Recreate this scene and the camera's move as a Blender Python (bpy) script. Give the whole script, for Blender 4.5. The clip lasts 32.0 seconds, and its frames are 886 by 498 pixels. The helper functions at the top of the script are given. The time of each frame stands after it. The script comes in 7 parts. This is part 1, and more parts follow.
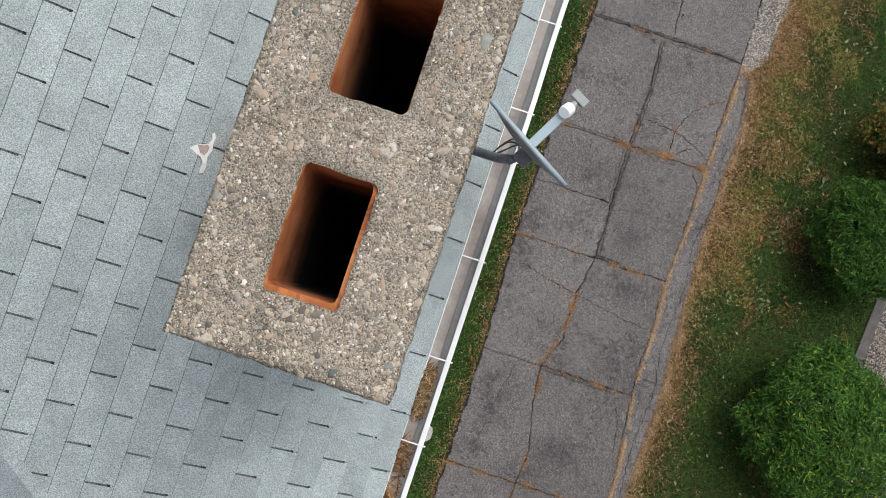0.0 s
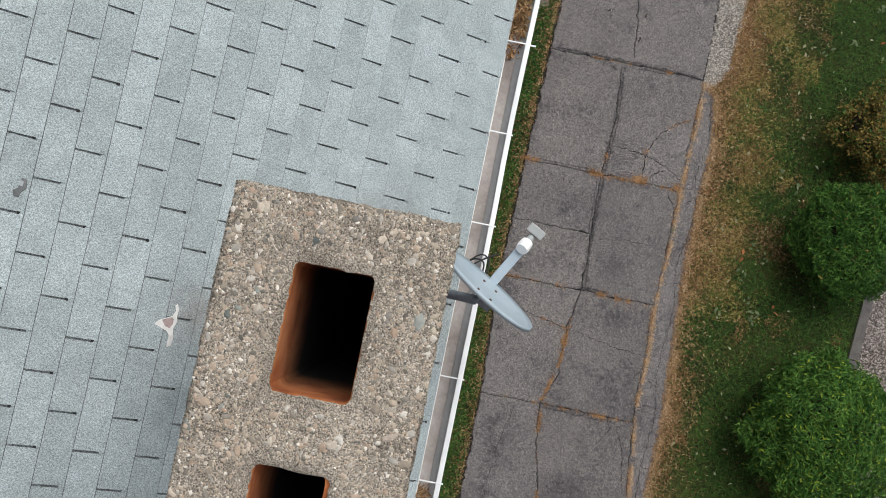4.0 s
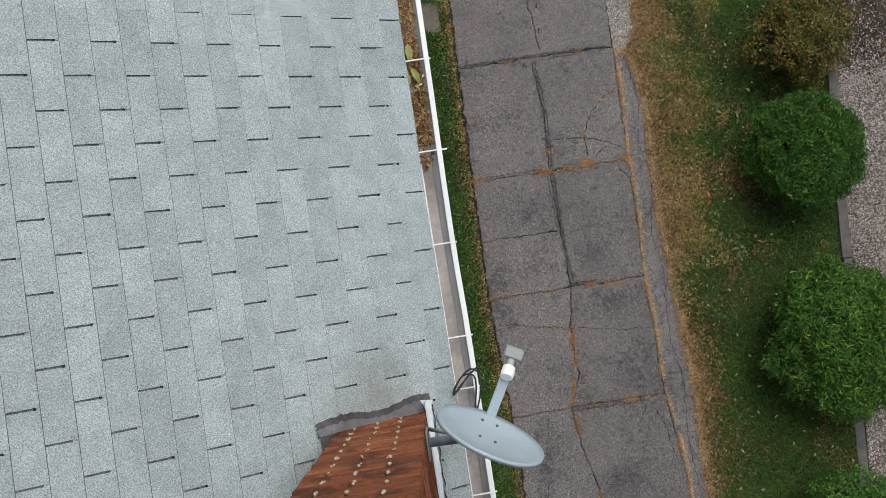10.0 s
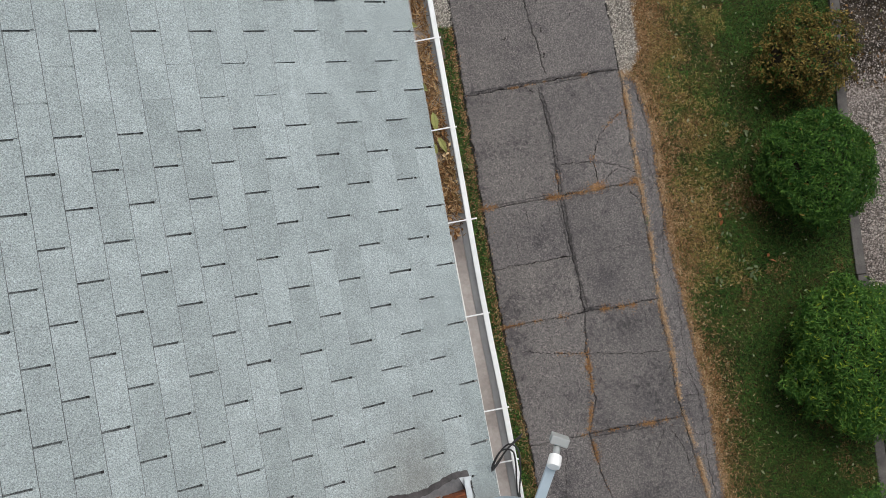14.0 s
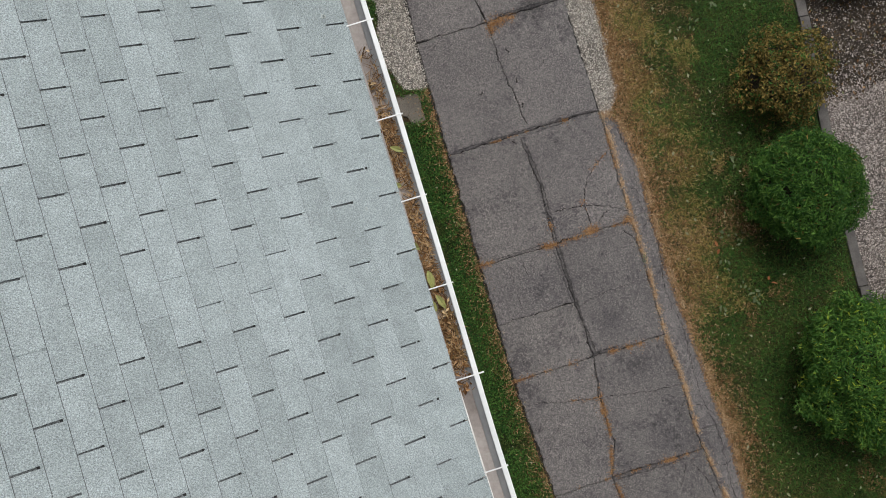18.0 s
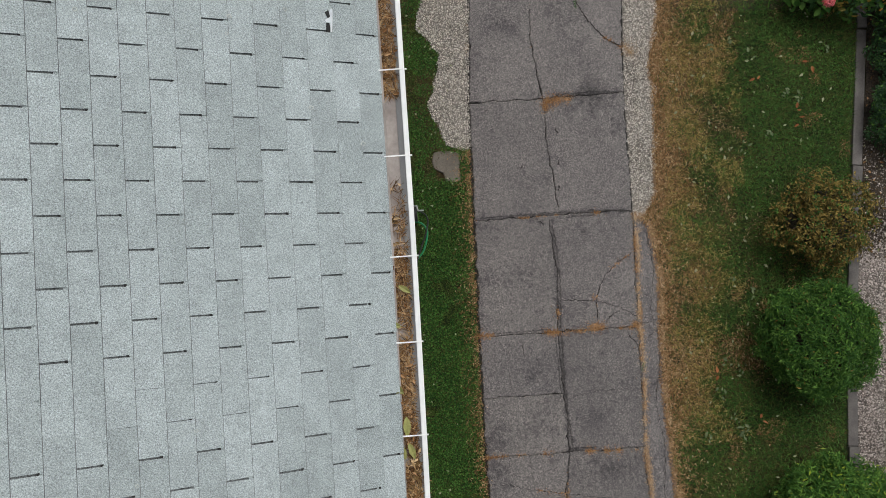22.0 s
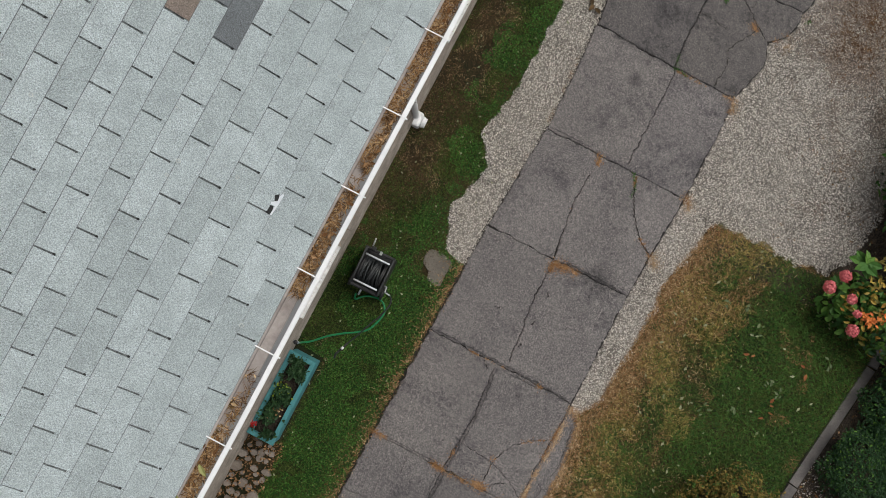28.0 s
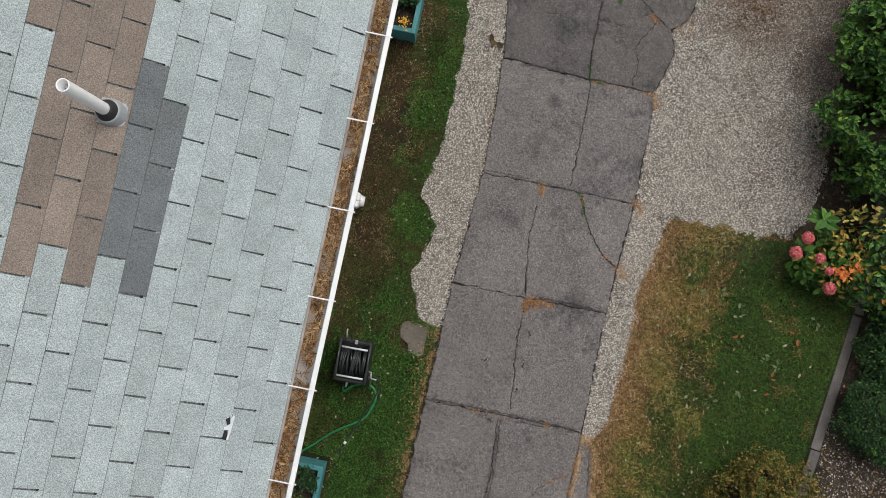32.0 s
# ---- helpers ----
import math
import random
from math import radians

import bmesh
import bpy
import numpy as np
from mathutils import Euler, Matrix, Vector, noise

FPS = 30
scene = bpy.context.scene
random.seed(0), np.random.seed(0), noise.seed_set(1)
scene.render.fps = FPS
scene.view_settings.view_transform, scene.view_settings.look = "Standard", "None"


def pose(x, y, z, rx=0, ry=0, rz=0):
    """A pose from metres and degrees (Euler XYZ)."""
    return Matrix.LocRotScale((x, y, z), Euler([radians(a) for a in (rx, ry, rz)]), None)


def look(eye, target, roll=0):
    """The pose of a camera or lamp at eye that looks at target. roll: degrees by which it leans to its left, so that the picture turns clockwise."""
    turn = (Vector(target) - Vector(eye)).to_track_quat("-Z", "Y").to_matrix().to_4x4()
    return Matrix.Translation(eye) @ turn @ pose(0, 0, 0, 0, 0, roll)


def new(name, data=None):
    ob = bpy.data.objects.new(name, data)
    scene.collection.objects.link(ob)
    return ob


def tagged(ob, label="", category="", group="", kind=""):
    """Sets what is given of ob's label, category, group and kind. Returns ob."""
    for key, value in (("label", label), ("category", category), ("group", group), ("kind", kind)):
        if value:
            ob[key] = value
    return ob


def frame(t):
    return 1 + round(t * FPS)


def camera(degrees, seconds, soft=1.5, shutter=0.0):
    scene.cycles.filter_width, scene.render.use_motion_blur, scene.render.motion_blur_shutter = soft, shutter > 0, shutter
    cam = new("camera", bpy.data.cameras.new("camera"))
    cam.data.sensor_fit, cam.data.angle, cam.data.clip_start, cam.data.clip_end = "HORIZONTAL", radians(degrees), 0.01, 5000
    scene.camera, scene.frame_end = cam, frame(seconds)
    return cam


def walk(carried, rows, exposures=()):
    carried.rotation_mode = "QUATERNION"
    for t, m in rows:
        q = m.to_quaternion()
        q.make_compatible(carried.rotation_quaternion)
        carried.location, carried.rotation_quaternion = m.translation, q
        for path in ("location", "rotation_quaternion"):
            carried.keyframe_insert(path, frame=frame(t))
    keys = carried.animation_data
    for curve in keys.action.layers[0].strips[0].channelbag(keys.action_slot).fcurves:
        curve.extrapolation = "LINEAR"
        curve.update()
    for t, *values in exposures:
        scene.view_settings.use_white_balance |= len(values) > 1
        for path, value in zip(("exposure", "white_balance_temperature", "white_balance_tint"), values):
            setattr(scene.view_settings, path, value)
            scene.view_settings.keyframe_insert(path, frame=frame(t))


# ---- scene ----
cam = camera(54.0, 32.0, soft=0.7)
# seconds, eye, turn
PATH = [
    (0, -0.086, -0.113, 11.343, 3.23, -0.49, 18.24),
    (0.5, -0.067, -0.097, 11.355, 3.27, -0.51, 18.18),
    (1, -0.054, -0.050, 11.369, 3.27, -0.51, 18.21),
    (1.5, -0.071, 0.052, 11.386, 3.32, -0.51, 18.18),
    (2, -0.113, 0.242, 11.384, 3.37, -0.52, 18.21),
    (2.5, -0.148, 0.425, 11.397, 3.36, -0.53, 18.18),
    (3, -0.156, 0.485, 11.392, 3.40, -0.54, 18.18),
    (3.5, -0.152, 0.506, 11.383, 3.41, -0.58, 17.11),
    (5.5, -0.091, 0.478, 11.406, 3.44, -0.79, -7.36),
    (6, -0.094, 0.459, 11.398, 3.38, -0.80, -7.44),
    (6.5, -0.075, 0.443, 11.397, 3.26, -0.69, -7.53),
    (7, -0.082, 0.437, 11.405, 3.23, -0.62, -7.50),
    (7.5, -0.093, 0.487, 11.392, 3.20, -0.60, -7.42),
    (8, -0.084, 0.651, 11.370, 3.22, -0.63, -7.51),
    (8.5, -0.050, 0.960, 11.381, 3.24, -0.60, -7.50),
    (9, -0.043, 1.129, 11.392, 3.23, -0.59, -7.61),
    (9.5, -0.057, 1.183, 11.396, 3.21, -0.60, -8.57),
    (10, -0.066, 1.164, 11.389, 3.23, -0.60, -8.86),
    (10.5, -0.062, 1.127, 11.368, 3.21, -0.61, -9.37),
    (11, -0.060, 1.092, 11.360, 3.18, -0.61, -9.91),
    (11.5, -0.059, 1.066, 11.352, 3.18, -0.59, -9.85),
    (12, -0.064, 1.049, 11.356, 3.22, -0.60, -9.82),
    (12.5, -0.084, 1.071, 11.352, 3.25, -0.57, -9.86),
    (13, -0.126, 1.163, 11.354, 3.30, -0.58, -9.85),
    (13.5, -0.167, 1.326, 11.354, 3.29, -0.59, -9.81),
    (14, -0.173, 1.553, 11.339, 3.34, -0.61, -10.65),
    (14.5, -0.137, 1.826, 11.324, 3.41, -0.64, -11.43),
    (16.5, -0.091, 2.080, 11.359, 3.23, -0.61, -16.05),
    (17, -0.119, 2.098, 11.351, 3.24, -0.57, -16.01),
    (17.5, -0.090, 2.186, 11.368, 3.21, -0.58, -17.13),
    (18, -0.001, 2.353, 11.381, 3.31, -0.44, -17.40),
    (18.5, 0.113, 2.594, 11.387, 3.19, -0.34, -17.27),
    (19, 0.213, 2.830, 11.384, 3.20, -0.21, -15.37),
    (19.5, 0.227, 2.908, 11.369, 3.23, -0.13, -11.80),
    (20, 0.221, 2.928, 11.378, 3.25, -0.02, -7.49),
    (20.5, 0.212, 2.913, 11.390, 3.26, 0.06, -4.24),
    (21, 0.188, 2.884, 11.387, 3.37, -0.00, -3.92),
    (21.5, 0.190, 2.938, 11.392, 3.40, -0.01, -3.94),
    (22, 0.231, 3.091, 11.389, 3.39, 0.00, -4.01),
    (22.5, 0.313, 3.329, 11.382, 3.42, 0.01, -4.07),
    (23, 0.450, 3.616, 11.386, 3.35, 0.06, -3.01),
    (23.5, 0.589, 3.882, 11.393, 3.35, 0.24, 2.90),
    (24, 0.699, 4.112, 11.408, 3.37, 0.21, 4.48),
    (24.5, 0.769, 4.214, 11.413, 3.28, 0.31, 9.40),
    (25, 0.777, 4.235, 11.387, 3.33, 0.42, 18.95),
    (25.5, 0.783, 4.238, 11.402, 3.35, 0.52, 25.36),
    (27.5, 0.816, 4.354, 11.387, 3.43, 0.42, 27.48),
    (28, 0.762, 4.521, 11.420, 3.50, 0.32, 27.51),
    (28.5, 0.680, 4.717, 11.441, 3.55, 0.23, 27.66),
    (29, 0.626, 4.914, 11.460, 3.52, 0.17, 27.69),
    (29.5, 0.615, 5.088, 11.454, 3.56, 0.21, 27.75),
    (30, 0.609, 5.277, 11.448, 3.54, 0.16, 27.07),
    (30.5, 0.609, 5.379, 11.402, 3.50, -0.10, 17.70),
    (31, 0.636, 5.407, 11.400, 3.49, -0.20, 11.79),
    (31.5, 0.650, 5.398, 11.385, 3.53, -0.24, 9.83),
    (32, 0.662, 5.385, 11.405, 3.47, -0.15, 11.61),
]
walk(cam, [(t, pose(x, y, z, rx, ry, rz)) for t, x, y, z, rx, ry, rz in PATH], exposures=[(0.0, -0.15, 6500, 10), (4.0, -0.22, 6500, 10), (9.0, -0.32, 6480, 10), (12.0, -0.40, 6500, 10), (14.0, -0.43, 6550, 10), (17.0, -0.43, 6570, 10), (20.0, -0.41, 6600, 10), (23.0, -0.46, 6640, 10), (25.0, -0.38, 6690, 10), (28.0, -0.41, 6690, 10), (30.0, -0.44, 6690, 10), (31.0, -0.34, 6690, 10), (32.0, -0.31, 6690, 10)])

# ---- light: an overcast afternoon ----
world = bpy.data.worlds.new("overcast_sky")
scene.world = world
world.use_nodes = True
wn = world.node_tree.nodes
wn.clear()
sky = wn.new("ShaderNodeTexSky")
sky.sky_type, sky.sun_disc = "NISHITA", False
sky.sun_elevation, sky.sun_rotation = radians(57), radians(31)
sky.air_density, sky.dust_density, sky.ozone_density = 1.0, 6.0, 1.0
bg = wn.new("ShaderNodeBackground")
bg.inputs["Strength"].default_value = 0.15
wout = wn.new("ShaderNodeOutputWorld")
hsv = wn.new("ShaderNodeHueSaturation")
hsv.inputs["Saturation"].default_value = 0.35
world.node_tree.links.new(sky.outputs[0], hsv.inputs["Color"])
world.node_tree.links.new(hsv.outputs[0], bg.inputs[0])
world.node_tree.links.new(bg.outputs[0], wout.inputs[0])
sun = new("sun", bpy.data.lights.new("sun", "SUN"))
sun.data.energy, sun.data.angle, sun.data.color = 1.3, radians(50), (0.96, 1.0, 0.98)
sun.matrix_world = look((3.0, 5.0, 9.0), (0, 0, 0))

# ---- helpers of this scene ----
rng = np.random.default_rng(7)


def mesh_of(name, V, F, mat, smooth=False):
    """A mesh from arrays of corners and of equal-sided faces (or lists of faces)."""
    me = bpy.data.meshes.new(name)
    if isinstance(F, np.ndarray):
        V = np.ascontiguousarray(V, dtype=np.float32)
        n, k = F.shape
        me.vertices.add(len(V))
        me.vertices.foreach_set("co", V.ravel())
        me.loops.add(n * k)
        me.loops.foreach_set("vertex_index", np.ascontiguousarray(F, dtype=np.int32).ravel())
        me.polygons.add(n)
        me.polygons.foreach_set("loop_start", np.arange(0, n * k, k, dtype=np.int32))
        me.polygons.foreach_set("use_smooth", np.zeros(n, dtype=bool))
        me.update(calc_edges=True)
    else:
        me.from_pydata([tuple(map(float, v)) for v in V], [], [tuple(map(int, f)) for f in F])
        me.update()
    me.polygons.foreach_set("use_smooth", [bool(smooth)] * len(me.polygons))
    me.materials.append(mat)
    return me


def part(name, me, parent=None, label="", m=None):
    """Links a mesh as one object, under a thing or a part."""
    ob = new(name, me)
    if parent is not None:
        ob.parent = parent
    if m is not None:
        ob.matrix_basis = m
    if label:
        ob["label"] = label
    return ob


def empty(name, label, category, group="", kind="", at=(0, 0, 0)):
    ob = new(name)
    ob.location = at
    return tagged(ob, label, category, group, kind)


def bm_mesh(name, bm, mat, smooth=False):
    me = bpy.data.meshes.new(name)
    bm.normal_update()
    bm.to_mesh(me)
    bm.free()
    if smooth:
        me.polygons.foreach_set("use_smooth", [True] * len(me.polygons))
    me.materials.append(mat)
    return me


def box(name, x0, x1, y0, y1, z0, z1, mat, bevel=0.004):
    bm = bmesh.new()
    bmesh.ops.create_cube(bm, size=1, matrix=Matrix.Translation(((x0 + x1) / 2, (y0 + y1) / 2, (z0 + z1) / 2)) @ Matrix.Diagonal((x1 - x0, y1 - y0, z1 - z0, 1)))
    if bevel:
        bmesh.ops.bevel(bm, geom=bm.edges[:], offset=bevel, segments=2, affect="EDGES", profile=0.5)
    return bm_mesh(name, bm, mat)


def tube(name, pts, radius, mat, sides=10, closed_ends=True, smooth=True):
    """A round rod along a line of points; radius: one number or one for each point."""
    P = [Vector(p) for p in pts]
    R = radius if isinstance(radius, (list, tuple)) else [radius] * len(P)
    V, F = [], []
    side = None
    for i, p in enumerate(P):
        d = (P[min(i + 1, len(P) - 1)] - P[max(i - 1, 0)]).normalized()
        if side is None:
            side = d.orthogonal().normalized()
        side = (side - d * side.dot(d)).normalized()
        up = d.cross(side)
        for k in range(sides):
            a = 2 * math.pi * k / sides
            V.append(p + (side * math.cos(a) + up * math.sin(a)) * R[i])
    for i in range(len(P) - 1):
        for k in range(sides):
            a, b = i * sides + k, i * sides + (k + 1) % sides
            F.append((a, b, b + sides, a + sides))
    if closed_ends:
        F.append(tuple(range(sides))[::-1])
        F.append(tuple(range((len(P) - 1) * sides, len(P) * sides)))
    return mesh_of(name, V, F, mat, smooth)


def lathe(name, profile, mat, sides=24, smooth=True):
    """A turned form from (radius, height) pairs."""
    V, F = [], []
    for r, z in profile:
        for k in range(sides):
            a = 2 * math.pi * k / sides
            V.append((r * math.cos(a), r * math.sin(a), z))
    for i in range(len(profile) - 1):
        for k in range(sides):
            a, b = i * sides + k, i * sides + (k + 1) % sides
            F.append((a, b, b + sides, a + sides))
    return mesh_of(name, V, F, mat, smooth)


def curve_points(pts, n=40):
    """A smooth line through a few points."""
    P = np.array(pts, float)
    s = np.r_[0, np.cumsum(np.linalg.norm(np.diff(P, axis=0), axis=1))]
    out = []
    for u in np.linspace(0, s[-1], n):
        i = int(min(max(np.searchsorted(s, u) - 1, 0), len(P) - 2))
        p0, p1, p2, p3 = P[max(i - 1, 0)], P[i], P[i + 1], P[min(i + 2, len(P) - 1)]
        t = (u - s[i]) / max(s[i + 1] - s[i], 1e-9)
        out.append(0.5 * (2 * p1 + (p2 - p0) * t + (2 * p0 - 5 * p1 + 4 * p2 - p3) * t * t + (3 * p1 - p0 - 3 * p2 + p3) * t**3))
    return [tuple(p) for p in out]


def turns(n):
    """n random rotations."""
    q = rng.normal(size=(n, 4))
    q /= np.linalg.norm(q, axis=1)[:, None]
    w, x, y, z = q.T
    return np.stack([1 - 2 * (y * y + z * z), 2 * (x * y - z * w), 2 * (x * z + y * w), 2 * (x * y + z * w), 1 - 2 * (x * x + z * z), 2 * (y * z - x * w),
                     2 * (x * z - y * w), 2 * (y * z + x * w), 1 - 2 * (x * x + y * y)], 1).reshape(-1, 3, 3)


def yaws(a):
    c, s, o = np.cos(a), np.sin(a), np.zeros_like(a)
    return np.stack([c, -s, o, s, c, o, o, o, o + 1], 1).reshape(-1, 3, 3)


def scattered(base, faces, M, at):
    """Copies of a small base form, turned and scaled by M and set at the given places, as arrays."""
    V = np.einsum("nij,kj->nki", M, base) + at[:, None, :]
    F = faces[None] + (np.arange(len(at)) * len(base))[:, None, None]
    return V.reshape(-1, 3), F.reshape(-1, faces.shape[1])


OCTA = np.array([(1, 0, 0), (0, 1, 0), (-1, 0, 0), (0, -1, 0), (0, 0, 1), (0, 0, -1)], float)
OCTA_F = np.array([(0, 1, 4), (1, 2, 4), (2, 3, 4), (3, 0, 4), (1, 0, 5), (2, 1, 5), (3, 2, 5), (0, 3, 5)])
PEB = [(math.cos(a) * c, math.sin(a) * c, s) for c, s in ((0.62, 0.75), (1.0, 0.1), (0.7, -0.7)) for a in [k * math.pi / 3 for k in range(6)]] + [(0, 0, 1.0), (0, 0, -1.0)]
PEB = np.array(PEB)
PEB_F = np.array([t for r in (0, 6) for k in range(6) for t in ((r + 6 + k, r + 6 + (k + 1) % 6, r + (k + 1) % 6), (r + 6 + k, r + (k + 1) % 6, r + k))]
                 + [(k, (k + 1) % 6, 18) for k in range(6)] + [(12 + (k + 1) % 6, 12 + k, 19) for k in range(6)])
LEAF = np.array([(0, 0, 0), (0.45, -0.5, 0.10), (1, 0, -0.12), (0.45, 0.5, 0.10)], float)
LEAF_F = np.array([(0, 1, 2), (0, 2, 3)])
BROAD = np.array([(0, 0, 0), (0.18, -0.34, 0.05), (0.50, -0.50, 0.06), (0.80, -0.28, 0.0), (1, 0, -0.14), (0.80, 0.28, 0.0), (0.50, 0.50, 0.06), (0.18, 0.34, 0.05), (0.5, 0, -0.03)], float)
BROAD_F = np.array([(8, k, (k + 1) % 8) for k in range(8)])
BLADE = np.array([(0, -0.5, 0), (0, 0.5, 0), (1, 0, 0)], float)
BLADE_F = np.array([(0, 1, 2)])


def blades(name, x, y, z0, length, width, lift, mat, parent=None, label=""):
    """Lying and leaning blades: dry grass, needles and leaf bits."""
    n = len(x)
    a = rng.uniform(0, 2 * math.pi, n)
    up = rng.uniform(lift[0], lift[1], n)
    L, W = rng.uniform(length[0], length[1], n), rng.uniform(width[0], width[1], n)
    D = np.stack([np.cos(a) * np.cos(up), np.sin(a) * np.cos(up), np.sin(up)], 1)
    S = np.stack([-np.sin(a), np.cos(a), np.zeros(n)], 1)
    M = np.stack([D * L[:, None], S * W[:, None], np.cross(D, S)], 2)
    V, F = scattered(BLADE, BLADE_F, M, np.stack([x, y, np.broadcast_to(z0, (n,))], 1))
    return part(name, mesh_of(name, V, F, mat), parent, label)


def leaves(centres, normals, size, aspect=0.38, droop=0.35, broad=False):
    """Arrays of leaves that lie roughly square to the given normals."""
    n = len(centres)
    N = normals + rng.normal(scale=droop, size=(n, 3))
    N /= np.linalg.norm(N, axis=1)[:, None]
    T = np.cross(N, rng.normal(size=(n, 3)))
    T /= np.linalg.norm(T, axis=1)[:, None]
    B = np.cross(N, T)
    L = rng.uniform(size[0], size[1], n)[:, None]
    M = np.stack([T * L, B * L * aspect, N * L], 2)
    return scattered(BROAD if broad else LEAF, BROAD_F if broad else LEAF_F, M, centres)


# ---- materials ----
def material(name):
    m = bpy.data.materials.new(name)
    m.use_nodes = True
    nt = m.node_tree
    b = nt.nodes["Principled BSDF"]
    return m, nt, b


def noise_node(nt, scale, detail=4.0, rough=0.6, kind="noise", world_space=True):
    tc = nt.nodes.new("ShaderNodeNewGeometry") if world_space else nt.nodes.new("ShaderNodeTexCoord")
    n = nt.nodes.new("ShaderNodeTexNoise" if kind == "noise" else "ShaderNodeTexVoronoi")
    n.inputs["Scale"].default_value = scale
    if kind == "noise":
        n.inputs["Detail"].default_value, n.inputs["Roughness"].default_value = detail, rough
    turn = nt.nodes.new("ShaderNodeMapping")
    turn.inputs["Rotation"].default_value = (0.61, 0.47, 0.83)
    turn.inputs["Location"].default_value = (3.17, 1.73, 2.39)
    nt.links.new(tc.outputs["Position"] if world_space else tc.outputs["Object"], turn.inputs["Vector"])
    nt.links.new(turn.outputs["Vector"], n.inputs["Vector"])
    return n


def ramp(nt, source, stops):
    r = nt.nodes.new("ShaderNodeValToRGB")
    e = r.color_ramp.elements
    while len(e) < len(stops):
        e.new(0.5)
    for el, (p, c) in zip(e, stops):
        el.position, el.color = p, (*c, 1)
    nt.links.new(source, r.inputs["Fac"])
    return r.outputs["Color"]


def mix(nt, a, b, fac, mode="MIX"):
    n = nt.nodes.new("ShaderNodeMix")
    n.data_type, n.blend_type = "RGBA", mode
    for sock, v in ((n.inputs[6], a), (n.inputs[7], b), (n.inputs[0], fac)):
        if isinstance(v, bpy.types.NodeSocket):
            nt.links.new(v, sock)
        else:
            sock.default_value = (*v, 1) if isinstance(v, tuple) else v
    return n.outputs[2]


def bump(nt, b, height, strength=0.3, distance=0.01):
    n = nt.nodes.new("ShaderNodeBump")
    n.inputs["Strength"].default_value, n.inputs["Distance"].default_value = strength, distance
    nt.links.new(height, n.inputs["Height"])
    nt.links.new(n.outputs[0], b.inputs["Normal"])


def random_out(nt, island):
    if island:
        return nt.nodes.new("ShaderNodeNewGeometry").outputs["Random Per Island"]
    return nt.nodes.new("ShaderNodeObjectInfo").outputs["Random"]


def mat_varied(name, stops, fine=200.0, coarse=4.0, rough=0.85, spread=0.25, fine_mix=0.5, bump_s=0.3, bump_d=0.004, island=None, metal=0.0, coarse_mix=0.35):
    """Colour from a ramp, driven by coarse noise, fine grain and, where given, a random value for each piece."""
    m, nt, b = material(name)
    fine_n = noise_node(nt, fine, 3.0, 0.7)
    coarse_n = noise_node(nt, coarse, 5.0, 0.6)
    base = ramp(nt, coarse_n.outputs["Fac"], stops)
    if island is not None:
        base = mix(nt, base, ramp(nt, random_out(nt, island), [(k / max(len(stops) - 1, 1), c) for k, (_, c) in enumerate(stops)]), 1.0 - coarse_mix)
    grain = ramp(nt, fine_n.outputs["Fac"], [(0.37, (1 - spread,) * 3), (0.63, (1 + spread,) * 3)])
    base = mix(nt, base, grain, fine_mix, "MULTIPLY")
    nt.links.new(base, b.inputs["Base Color"])
    b.inputs["Roughness"].default_value, b.inputs["Metallic"].default_value = rough, metal
    bump(nt, b, fine_n.outputs["Fac"], bump_s, bump_d)
    return m


